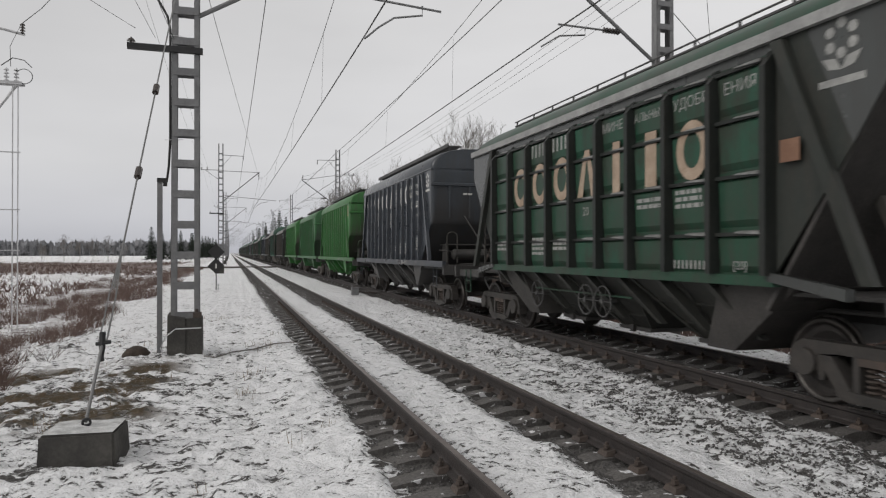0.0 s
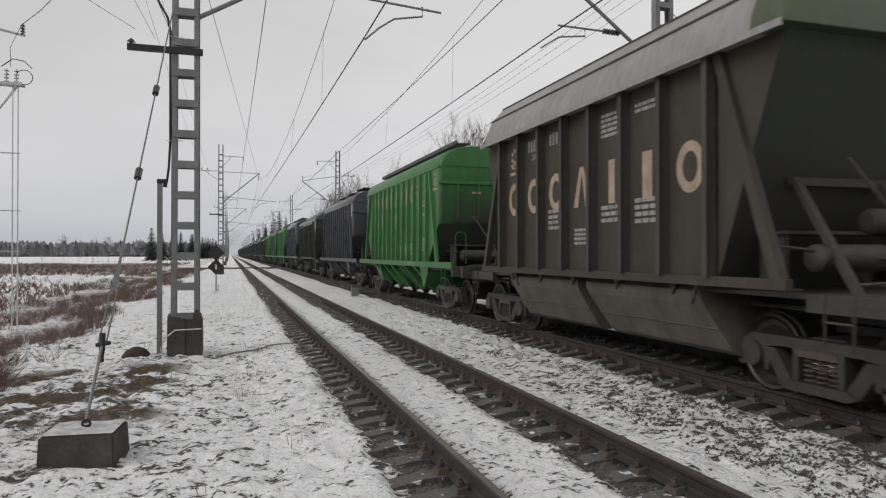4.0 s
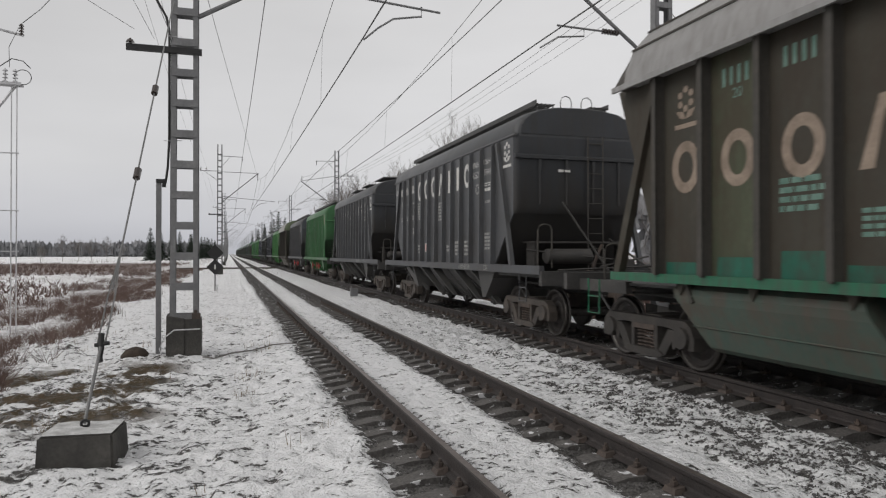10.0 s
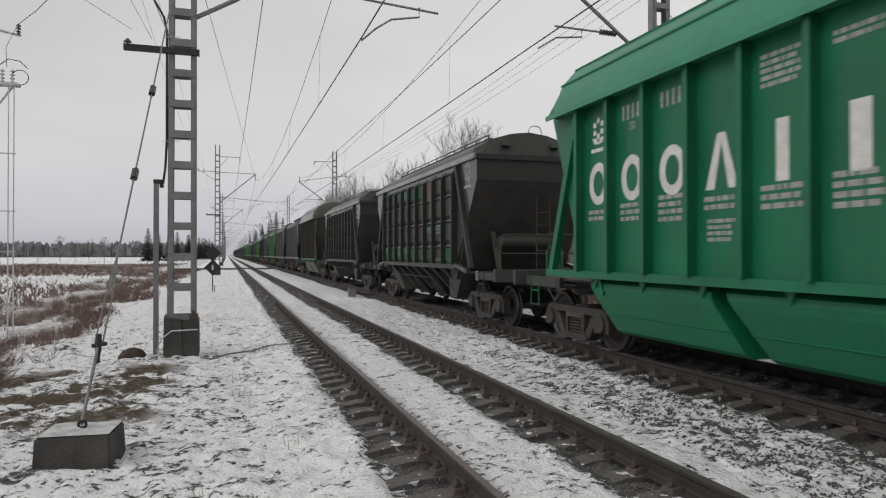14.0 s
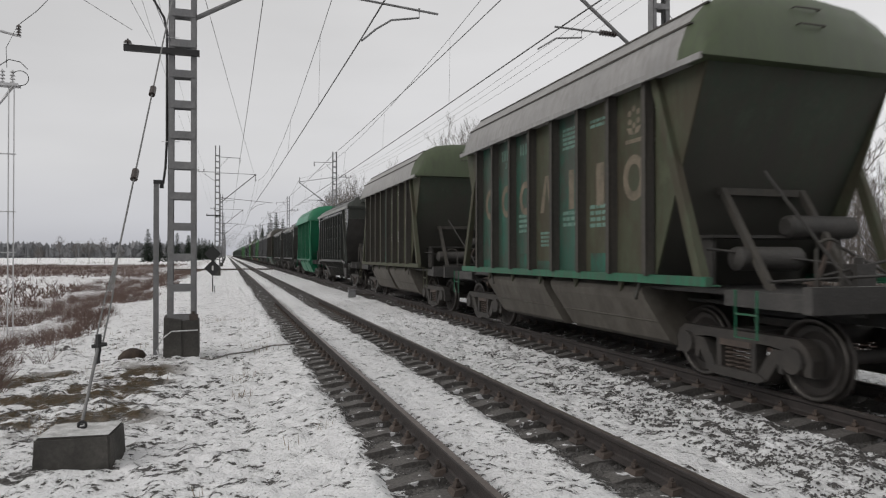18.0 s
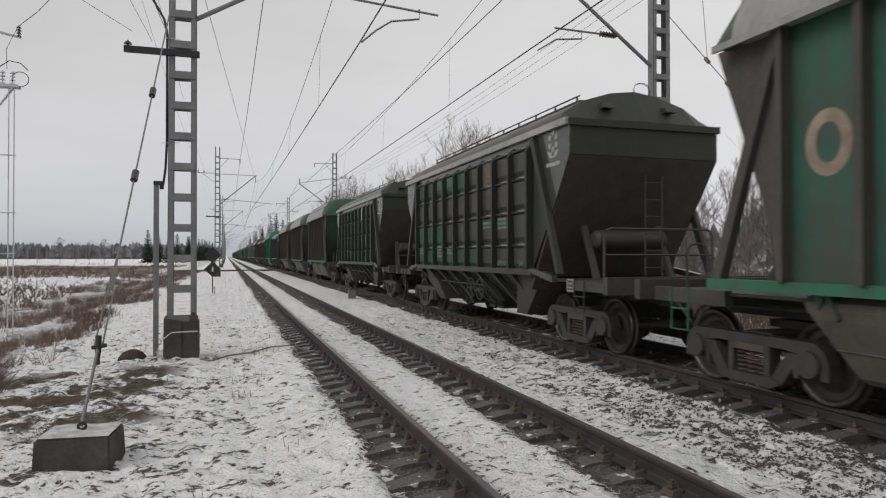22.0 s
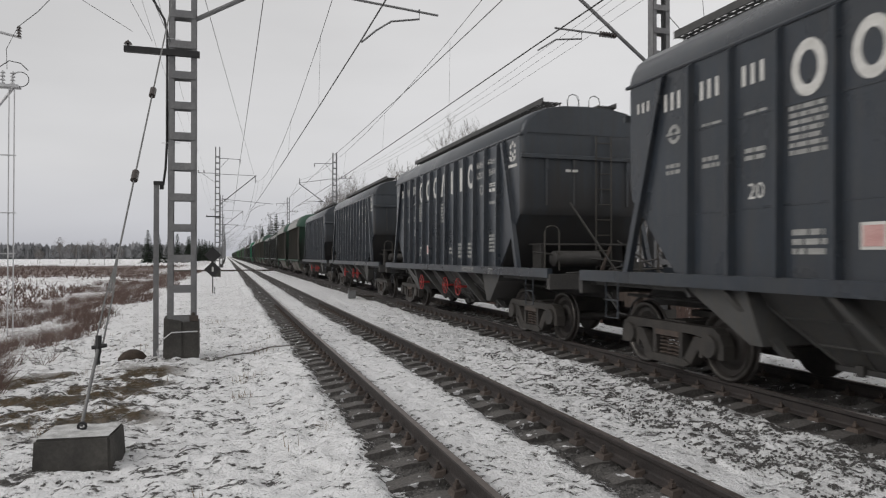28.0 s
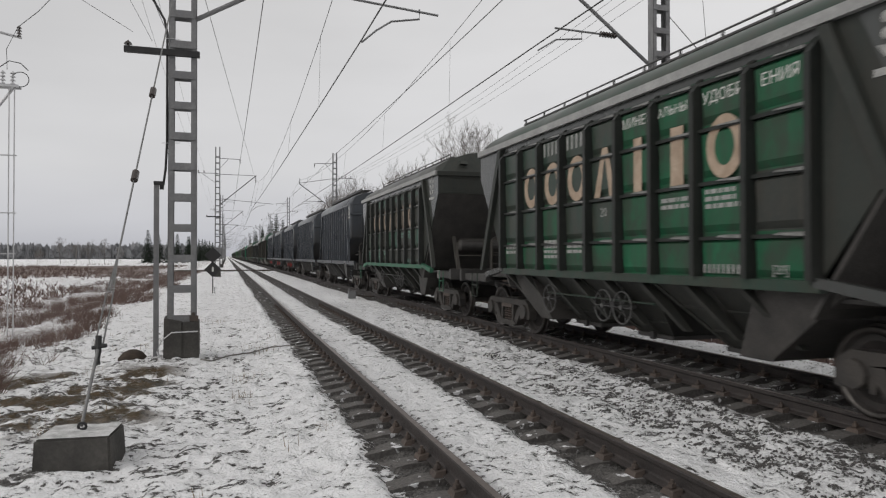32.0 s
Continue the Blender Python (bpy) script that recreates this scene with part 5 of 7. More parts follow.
def wagon_c(sch, detailed=True):
    """Ribbed mineral hopper with pressed battens between the ribs and gusseted ends."""
    r, m, dirty = RANGE_C, sch["paint"], sch["grime"]
    w = thing("hopper_wagon", sch["label"], "hopper wagon", "wagons of the freight train")
    x0, top, low, half = 1.54, 3.99, 1.42, r["half"]
    ribs = r["ribs"]
    edge = ribs[-1]
    mats = sch.get("panels", {})
    if not detailed:
        part("side_wall", shared("side_wall_near_c", lambda: Shape().box(-x0, -x0 + 0.03, -edge, edge, low, top)), m, w)
    for i in range(9) if detailed else ():
        for j, (z0, z1) in enumerate(((low, 1.95), (1.95, 2.62), (2.62, 3.28), (3.28, 3.86))):
            part("side_panel", shared(("side_panel_c", j), lambda: Shape().box(-x0, -x0 + 0.03, -0.4445, 0.4445, z0, z1).hexa([(-x0, -0.375, z0 + 0.02), (-x0, 0.375, z0 + 0.02), (-x0 - 0.045, 0.33, z0 + 0.10), (-x0 - 0.045, -0.33, z0 + 0.10), (-x0, -0.375, z1 - 0.06), (-x0, 0.375, z1 - 0.06), (-x0 - 0.045, 0.36, z1 - 0.12), (-x0 - 0.045, -0.36, z1 - 0.12)])), mats.get((8 - i, j), m), w, "", (0, (ribs[i] + ribs[i + 1]) / 2, 0))
    if detailed:
        part("header_plate", shared("header_plate_c", lambda: Shape().box(-x0 - 0.004, -x0 + 0.03, -edge, edge, 3.86, top)), P_GUSSET, w, "grey plate under the eave")
        for z in (1.95, 2.62, 3.28, 3.86):
            part("stiffening_rail", shared(("stiffening_rail", z), lambda: Shape().box(-x0 - 0.075, -x0, -edge, edge, z - 0.085, z - 0.04)), P_RIB, w)
            # pale wedges drawn as the glints that the ledges catch
            tagged(part("dusty_ledge", shared(("dusty_ledge", z), lambda: many(Shape(), lambda s, y: s.hexa([(-x0 - 0.095, y - 0.36, z - 0.075), (-x0 - 0.093, y + 0.06, z - 0.052), (-x0 - 0.02, y + 0.06, z - 0.03), (-x0 - 0.02, y - 0.36, z - 0.03), (-x0 - 0.092, y - 0.36, z - 0.038), (-x0 - 0.090, y + 0.04, z - 0.038), (-x0 - 0.02, y + 0.04, z - 0.022), (-x0 - 0.02, y - 0.36, z - 0.022)]), [(ribs[i] + ribs[i + 1]) / 2 for i in range(9)])), M_GLINT, w, "pale slivers painted as glints along the pressed ledges"), kind="stuff")
    part("side_wall", shared("side_wall_c", lambda: Shape().box(x0 - 0.03, x0, -edge, edge, low, top)), m, w)
    for k in (-1, 1):
        if not detailed or k > 0:
            tagged(part("ribbing", shared(("ribbing_c", k), lambda: many(Shape(), lambda s, y: s.box(min(k * x0, k * (x0 + 0.12)), max(k * x0, k * (x0 + 0.12)), y - 0.05, y + 0.05, low, top - 0.1), ribs)), dirty, w), kind="stuff")
        for y in ribs if detailed and k < 0 else ():
            part("rib", shared(("rib_c", k), lambda: Shape().hexa([(k * x0, -0.055, low), (k * (x0 + 0.15), -0.042, low), (k * (x0 + 0.15), 0.042, low), (k * x0, 0.055, low), (k * x0, -0.055, top - 0.10), (k * (x0 + 0.15), -0.042, top - 0.28), (k * (x0 + 0.15), 0.042, top - 0.28), (k * x0, 0.055, top - 0.10)])), P_RIB, w, "", (0, y, 0))
        for e in (-1, 1):
            part("gusset", shared(("gusset_c", k, e), lambda: Shape().prism([(e * (edge + 0.45), top), (e * half, top + 0.06), (e * half, 3.45), (e * (half - 0.49), 2.72)], "x", k * (x0 - 0.03), k * x0)), P_GUSSET, w, "end plate of the side, greyed for sky sheen")
            part("end_panel", shared(("end_panel_c", k, e), lambda: Shape().prism([(e * edge, top), (e * (edge + 0.45), top), (e * (half - 0.49), 2.72), (e * (edge + 0.02), low)], "x", k * (x0 - 0.034), k * (x0 - 0.004))), P_DUSKEND, w)
            part("corner_strut", shared(("strut_c", k, e), lambda: Shape().hexa([(k * (x0 + 0.003), e * 5.16, 1.36), (k * (x0 + 0.10), e * 5.16, 1.36), (k * (x0 + 0.10), e * 5.30, 1.36), (k * (x0 + 0.003), e * 5.30, 1.36), (k * (x0 + 0.003), e * (edge + 0.06), top - 0.05), (k * (x0 + 0.10), e * (edge + 0.06), top - 0.05), (k * (x0 + 0.10), e * (edge + 0.22), top - 0.05), (k * (x0 + 0.003), e * (edge + 0.22), top - 0.05)])), P_DUSKEND, w)
            part("step_plank", shared(("plank_c", k, e), lambda: Shape().hexa([(k * 1.52, e * edge, 1.36), (k * 1.63, e * edge, 1.36), (k * 1.63, e * 5.0, 1.20), (k * 1.52, e * 5.0, 1.20), (k * 1.52, e * edge, 1.46), (k * 1.63, e * edge, 1.46), (k * 1.63, e * 5.0, 1.32), (k * 1.52, e * 5.0, 1.32)])), sch.get("plank", P_GUSSET), w)
    for e in (-1, 1):
        part("end_wall", shared(("end_wall_c", e), lambda: Shape().box(-x0 + 0.032, x0 - 0.032, min(e * half, e * (half - 0.04)), max(e * half, e * (half - 0.04)), 3.45, top + 0.05)), P_DUSKEND, w)
        part("end_band", shared(("end_band_c", e), lambda: Shape().box(-x0 - 0.03, x0 + 0.03, min(e * half, e * (half + 0.06)), max(e * half, e * (half + 0.06)), top - 0.04, top + 0.08)), P_DUSKEND, w)
        part("slope_sheet", shared(("slope_c", e), lambda: Shape().hexa([(-x0 + 0.032, e * 3.85, 1.05), (x0 - 0.032, e * 3.85, 1.05), (x0 - 0.032, e * 3.9, 1.02), (-x0 + 0.032, e * 3.9, 1.02), (-x0 + 0.032, e * (half - 0.05), 3.45), (x0 - 0.032, e * (half - 0.05), 3.45), (x0 - 0.032, e * half, 3.44), (-x0 + 0.032, e * half, 3.44)])), M_OIL, w, "grime-blackened raked end sheet")
        if detailed:
            part("end_tank", shared(("end_tank_c", e), lambda: Shape().lathe([(-0.75, 0.12), (-0.7, 0.17), (0.7, 0.17), (0.75, 0.12)], 14, "x", (0, e * 4.95, 1.98)), True), M_OIL, w, "", (0, 0, 0))
            for x in (-0.8, 0.8):
                part("end_prop", shared(("end_prop_c", e), lambda: Shape().hexa([(-0.05, e * 5.1, 1.25), (0.05, e * 5.1, 1.25), (0.05, e * 5.2, 1.25), (-0.05, e * 5.2, 1.25), (-0.05, e * 4.6, 2.3), (0.05, e * 4.6, 2.3), (0.05, e * 4.7, 2.3), (-0.05, e * 4.7, 2.3)])), dirty, w, "", (x, 0, 0))
            part("platform_deck", shared(("deck_c", e), lambda: Shape().box(-1.35, 1.35, min(e * 3.9, e * r["frame"]), max(e * 3.9, e * r["frame"]), 1.2, 1.24)), M_UNDER, w)
            for k in (-1, 1):
                part("platform_beam", shared(("platform_beam_c", k, e), lambda: Shape().box(min(k * 1.38, k * 1.5), max(k * 1.38, k * 1.5), min(e * 5.3, e * r["frame"]), max(e * 5.3, e * r["frame"]), 1.08, 1.24)), M_UNDER, w)
            if sch.get("rail", True):
                part("handrail", shared(("handrail_c", e), lambda: hoop_shape(2.2, 0.9, 0.022).tube([(-1.1, 0, 0.45), (1.1, 0, 0.45)], 0.018, 5)), dirty, w, "", (0, e * 5.9, 1.24))
            part("end_ladder", shared(("ladder_c", e), lambda: ladder_shape(2.5, 8)), dirty, w, "", (0.3, e * 5.3, 1.3)).rotation_euler[0] = radians(0)
    cross = [(-1.56, top), (-1.57, top + 0.08), (-1.46, 4.25), (-1.08, 4.48), (-0.5, 4.66), (0, 4.72), (0.5, 4.66), (1.08, 4.48), (1.46, 4.25), (1.57, top + 0.08), (1.56, top)]
    def sheet(ends):
        s, n = Shape(), len(cross)
        for y, q in ends:
            s.v += [(x, y, top + (z - top) * q) for x, z in cross]
        s.f += [(j, j + 1, n + j + 1, n + j) for j in range(n - 1)] + [tuple(range(n)), tuple(range(n, 2 * n)), (0, n, 2 * n - 1, n - 1)]
        return s
    part("roof", shared("roof_c", lambda: sheet(((-half + 0.38, 1.0), (half - 0.38, 1.0))), True), m, w)
    for e in (-1, 1):
        part("roof_hip", shared(("roof_hip_c", e), lambda: sheet(((e * (half + 0.02), 0.14), (e * (half - 0.38), 1.0)))), P_DUSKEND, w)
    if detailed:
        for x in (-0.75, 0.55):
            part("hip_lug", shared("hip_lug_c", lambda: Shape().hexa([(-0.11, -half - 0.01, 4.30), (0.11, -half - 0.01, 4.30), (0.11, -half + 0.3, 4.30), (-0.11, -half + 0.3, 4.30), (-0.09, -half + 0.08, 4.40), (0.09, -half + 0.08, 4.40), (0.09, -half + 0.3, 4.42), (-0.09, -half + 0.3, 4.42)])), P_DUSKEND, w, "", (x, 0, 0))
        part("grab_loop", shared("grab_loop_c", lambda: hoop_shape(0.34, 0.22, 0.011)), P_DUSKEND, w, "", (0.15, -half + 0.35, 4.66))

        def framed():
            s = Shape()
            for y0, y1, z0, z1 in ((-0.12, 0.12, 0.085, 0.11), (-0.12, 0.12, -0.11, -0.085), (-0.12, -0.095, -0.085, 0.085), (0.095, 0.12, -0.085, 0.085), (-0.06, 0.06, 0.02, 0.045), (-0.06, 0.06, -0.05, -0.025)):
                s.quad((0, y1, z0), (0, y0, z0), (0, y0, z1), (0, y1, z1))
            return s
        part("framed_mark", shared("framed_mark", framed), M_MARK, w, "white stencilled frame", (-1.504, -5.45, 1.16))
    for k in (-1, 1):
        part("eave_rail", shared(("eave_c", k), lambda: Shape().box(min(k * 1.55, k * 1.62), max(k * 1.55, k * 1.62), -half, half, top - 0.02, top + 0.10)), M_EAVE, w, "pale eave rail")
    def walkway():
        s = Shape()
        for a in (-0.8, -0.62, -0.45, 0.45, 0.62, 0.8):
            s.box(a - 0.05, a + 0.05, -4.6, 4.6, 4.60, 4.63)
        for side in (-1, 1):
            s.tube([(side * 0.84, -4.6, 4.71), (side * 0.84, 4.6, 4.71)], 0.016, 5)
            for i in range(11):
                s.box(side * 0.84 - 0.015, side * 0.84 + 0.015, -4.52 + 0.9 * i, -4.49 + 0.9 * i, 4.40, 4.71)
        return s
    part("roof_walkway", shared("walkway_c", walkway), M_GRATING, w, "dark walkway along the roof")
    underframe(w, r, sch.get("sill", m), detailed, sill=(1.30, 1.42), side=1.62, sill_half=4.08)
    chute_set(w, P_CHUTE_DARK, (-2.1, 0.0, 2.1), top=1.29, low=0.40, wide=1.40, span=1.02, narrow=0.40)
    for e in (-1, 1):
        part("belly_slope", shared(("belly_c", e), lambda: Shape().hexa([(-1.2, e * 2.5, 0.45), (1.2, e * 2.5, 0.45), (1.2, e * 3.0, 0.45), (-1.2, e * 3.0, 0.45), (-1.42, e * 3.0, 1.29), (1.42, e * 3.0, 1.29), (1.42, e * 4.2, 1.29), (-1.42, e * 4.2, 1.29)])), M_OIL, w)
    if detailed:
        for k in (-1, 1):
            for y in (-2.9, -1.9, -0.9, 0.1, 1.1, 2.1, 3.1, 3.9):
                part("chute_brace", shared(("chute_brace_c", k), lambda: Shape().hexa([(k * 1.30, -0.06, 1.29), (k * 1.55, -0.06, 1.29), (k * 1.55, 0.06, 1.29), (k * 1.30, 0.06, 1.29), (k * 1.0, -0.48, 0.62), (k * 1.1, -0.48, 0.62), (k * 1.1, -0.38, 0.62), (k * 1.0, -0.38, 0.62)])), P_CHUTE_DARK, w, "", (0, y, 0))
        for y in sch.get("wheels", ()):
            handwheel(w, -1.42, y, 0.88, sch.get("wheel", M_GRATING), 0.25)
        part("valve_rod", shared("valve_rod_c", lambda: Shape().tube([(-1.36, -1.0, 0.98), (-1.36, 2.4, 0.98)], 0.015, 5)), m, w)
    mark, xs, small = sch.get("mark", M_CREAM), -x0 - 0.050, sch.get("small", M_MARK)
    mid = [(ribs[i] + ribs[i + 1]) / 2 for i in range(9)][::-1]
    size = sch.get("letters", 0.7)
    for i in range(7) if detailed else ():
        stencil(w, shared(("trade_mark_figure", i, size), lambda: brand_shape(i, size * 0.9, size * 1.1)), mark, xs, mid[1 + i] - 0.04, sch.get("letter_z", 2.98), "trade_mark_figure")
    if detailed:
        for i in (2, 3):
            stencil(w, shared(("number_bar", "c", i), lambda: digits_shape(4, 0.62, 0.24)), small, xs, mid[i], 3.62, "number_bar")
        stencil(w, words_mesh("20", 0.2), small, xs, mid[4], 2.35, "load_mark")
        for i in (0, 2, 3, 6, 7):
            stencil(w, shared(("small_print", "q", i), lambda: bars_shape(0.6, 0.09 * (2 + i % 3), 2 + i % 3, 110 + i)), small, xs, mid[i], 2.35 if i > 5 else 1.78, "small_print")
        stencil(w, shared(("number_bar", "sillc"), lambda: digits_shape(8, 0.66, 0.11)), small, xs, mid[7], 1.52, "number_bar")
        stencil(w, words_mesh("[20]", 0.14), small, xs, mid[8], 1.52, "load_mark")
        if sch.get("goods"):
            for i, word in ((5, "МИНЕР"), (6, "АЛЬНЫЕ"), (7, "УДОБР"), (8, "ЕНИЯ")):
                stencil(w, words_mesh(word, 0.2 if i != 6 else 0.17), small if not sch.get("goods_white") else M_LETTER, xs, mid[i], 3.60, "goods_wording")
        if sch.get("poster"):
            stencil(w, shared("emblem_board", lambda: Shape().box(-0.004, 0.0, -0.30, 0.30, -0.30, 0.30)), sch["poster"], xs, mid[sch.get("poster_bay", 6)], 3.55, "emblem_board")
            stencil(w, shared(("emblem", 0.15), lambda: emblem_shape(0.15)), M_FADED, xs - 0.005, mid[sch.get("poster_bay", 6)], 3.57, "emblem")
        if sch.get("plate"):
            stencil(w, shared("orange_plate", lambda: Shape().box(-0.006, 0.0, -0.13, 0.13, -0.12, 0.12)), M_ORANGE, xs - 0.01, -edge - 0.3, 2.75, "marking_plate")
        stencil(w, shared(("emblem", 0.24), lambda: emblem_shape(0.24)), M_MARK, -x0 - 0.004, -half + 0.62, 3.68, "emblem")
    return w

# ---- liveries ----
GRIME = paint("brown_black_road_grime", (0.060, 0.057, 0.052), (0.085, 0.075, 0.063), 0.6, 0.7, gloss=0.2)
P_BLACK = paint("blue_black_wagon_paint", (0.029, 0.036, 0.046), (0.052, 0.051, 0.050), amount=0.4, rough=0.28, patchy=0.25)
P_COAL = paint("coal_black_wagon_paint", (0.022, 0.026, 0.032), (0.045, 0.043, 0.041), amount=0.35, rough=0.30, patchy=0.2)
P_GREY = paint("dark_grey_wagon_paint", (0.062, 0.066, 0.072), amount=0.4, rough=0.45, patchy=0.25)
P_CHAR = paint("charcoal_wagon_paint", (0.045, 0.047, 0.052), amount=0.4, rough=0.45, patchy=0.25)
P_LIME = paint("bright_green_wagon_paint", (0.030, 0.150, 0.034), (0.045, 0.06, 0.028), 0.5, 0.45, patchy=0.25)
P_LIME2 = paint("mid_green_wagon_paint", (0.032, 0.130, 0.045), (0.045, 0.055, 0.03), 0.5, 0.45, patchy=0.35)
P_TEAL = paint("fresh_teal_wagon_paint", (0.002, 0.124, 0.056), (0.010, 0.064, 0.036), 0.35, 0.45)
P_TEAL_OLD = paint("faded_teal_wagon_paint", (0.018, 0.082, 0.056), (0.052, 0.053, 0.042), 0.6, 0.55, patchy=0.8)
P_FOREST = paint("dark_green_wagon_paint", (0.020, 0.072, 0.045), (0.035, 0.034, 0.026), 0.6, 0.55, gloss=0.3, patchy=0.75)
P_OLIVE = paint("dirty_olive_wagon_paint", (0.065, 0.075, 0.048), (0.06, 0.048, 0.034), 0.7, 0.65, gloss=0.25, patchy=0.7)
P_BROWN = paint("brown_grimy_wagon_paint", (0.055, 0.052, 0.042), (0.05, 0.04, 0.03), 0.7, 0.65, gloss=0.25, patchy=0.6)
P_SOOTGREEN = paint("soot_green_wagon_paint", (0.024, 0.046, 0.034), (0.048, 0.047, 0.038), 0.6, 0.35, gloss=0.25, patchy=0.6)
P_SOOT = paint("soot_dark_wagon_paint", (0.036, 0.040, 0.036), (0.058, 0.053, 0.045), 0.6, 0.35, gloss=0.2, patchy=0.5)
P_VIVID = paint("repainted_green_field", (0.010, 0.092, 0.042), (0.036, 0.046, 0.034), 0.6, 0.5, gloss=0.3, patchy=0.75)
# roof sides: reflected sky painted in as pale grey, over streaky dirt
P_ROOFGREY = paint("sky_paled_weathered_roof_paint", (0.27, 0.265, 0.26), (0.13, 0.12, 0.11), 0.5, 0.5)
P_LIME_END = paint("oil_splashed_bright_green_end", (0.030, 0.150, 0.034), (0.045, 0.06, 0.028), 0.5, 0.45, (0.062, 0.054, 0.047))
P_LIME2_END = paint("oil_splashed_mid_green_end", (0.032, 0.130, 0.045), (0.045, 0.055, 0.03), 0.5, 0.45, (0.036, 0.052, 0.036))
# grey raised in the base colour to stand for glancing sky sheen
P_GUSSET = paint("sheen_greyed_plate_paint", (0.052, 0.056, 0.054), (0.040, 0.038, 0.034), 0.5, 0.22)
# light grey that stands for glints on the ledges
M_GLINT = rough_stuff("painted_ledge_glint", (0.12, 0.12, 0.115), (0.26, 0.26, 0.25), 6.0, 0.6, 0.1, 0.004)
P_DEEP = paint("deep_green_wagon_paint", (0.016, 0.058, 0.034), (0.042, 0.044, 0.034), 0.5, 0.4, gloss=0.3, patchy=0.6)
P_SILL = paint("fresh_green_sill_paint", (0.012, 0.12, 0.062), (0.05, 0.05, 0.04), 0.8, 0.5)
# eave rail, much paler than the side below it
M_EAVE = rough_stuff("pale_eave_steel", (0.24, 0.24, 0.235), (0.36, 0.36, 0.35), 3.0, 0.6, 0.1, 0.004)
# ends of the black wagons: lighter and more matte than their sides
P_BLACK_END = paint("matte_black_end_paint", (0.058, 0.066, 0.076), (0.060, 0.058, 0.056), 0.5, 0.5, (0.056, 0.054, 0.053), gloss=0.25)
P_DUSKEND = paint("sooty_green_end_paint", (0.032, 0.037, 0.033), (0.047, 0.044, 0.038), 0.5, 0.5, gloss=0.2, patchy=0.4)
# ribs and rails, darker than the panels between them
P_RIB = paint("dark_rib_paint", (0.018, 0.021, 0.019), (0.034, 0.032, 0.028), 0.5, 0.45, gloss=0.3)
P_HIP = paint("mid_green_roof_end_paint", (0.018, 0.066, 0.042), (0.03, 0.044, 0.034), 0.5, 0.45, patchy=0.4)
P_HIPOLIVE = paint("olive_green_roof_end_paint", (0.055, 0.075, 0.035), (0.04, 0.04, 0.028), 0.5, 0.5)
# ends of the grey wagons: darker and more matte than their sides
P_CHAR_END = paint("matte_grey_end_paint", (0.044, 0.047, 0.052), (0.045, 0.041, 0.037), 0.5, 0.5, (0.046, 0.043, 0.040), gloss=0.25)
P_ENDSHEET = paint("grimy_green_end_sheet", (0.054, 0.070, 0.052), (0.068, 0.060, 0.051), 0.6, 0.6, (0.060, 0.057, 0.050), gloss=0.25, patchy=0.5)
P_SHEETGREEN = paint("grimy_forest_green_end_sheet", (0.024, 0.070, 0.047), (0.052, 0.055, 0.045), 0.6, 0.55, (0.042, 0.050, 0.042), gloss=0.3, patchy=0.5)
# chutes: lighter grey than the black wagons' sides, dark on the ribbed ones
P_CHUTE_GREY = paint("lighter_grey_chute_paint", (0.062, 0.062, 0.062), (0.075, 0.068, 0.058), 0.6, 0.6)
P_CHUTE_DARK = paint("dark_chute_paint", (0.029, 0.031, 0.028), (0.048, 0.044, 0.037), 0.6, 0.6)
P_STAIN = paint("teal_paint_left_above_the_sill", (0.018, 0.115, 0.078), (0.050, 0.052, 0.042), 0.6, 0.55, gloss=0.3, patchy=0.9)
P_BELLYTEAL = paint("dusty_teal_belly_paint", (0.052, 0.085, 0.068), (0.085, 0.070, 0.056), 0.6, 0.6, patchy=0.9)
P_BELLY = paint("dusty_brown_belly_paint", (0.085, 0.078, 0.066), (0.05, 0.042, 0.034), 0.6, 0.7, patchy=0.7)


def some(cells, material):
    return {c: material for c in cells}


A_BLACK = {"chute": P_CHUTE_GREY, "end": P_BLACK_END, "paint": P_BLACK, "grime": GRIME, "label": "blue-black round-roofed hopper wagon with white stencils"}
A_BLACK_RED = {"chute": P_CHUTE_GREY, "end": P_BLACK_END, "paint": P_BLACK, "grime": GRIME, "wheel": M_RED, "label": "blue-black hopper wagon with red handwheels and white stencils"}
A_COAL = {"chute": P_CHUTE_GREY, "end": P_BLACK_END, "paint": P_COAL, "grime": GRIME, "hatches": True, "mark": M_LETTER, "label": "black hopper wagon with three raised roof hatches"}
A_CHAR = {"bogie": M_BOGIE_DUSTY, "chute": P_CHUTE_GREY, "end": P_BLACK_END, "paint": P_CHAR, "grime": GRIME, "wheel": M_RED, "label": "charcoal hopper wagon with white stencils and red handwheels"}
A_GREY = {"bogie": M_BOGIE_DUSTY, "chute": P_CHUTE_GREY, "end": P_CHAR_END, "paint": P_GREY, "grime": GRIME, "label": "dark grey hopper wagon with large white stencils"}
A_GREY3 = {"bogie": M_BOGIE_DUSTY, "chute": P_CHUTE_GREY, "end": P_CHAR_END, "paint": P_GREY, "grime": GRIME, "hatches": True, "label": "dark grey hopper wagon with three raised roof hatches"}
A_LIME = {"paint": P_LIME, "end": P_LIME_END, "grime": paint("grime_over_bright_green", (0.02, 0.06, 0.02), (0.035, 0.034, 0.025), 0.8, 0.6), "mark": M_CREAM, "label": "bright green round-roofed hopper wagon with cream stencils"}
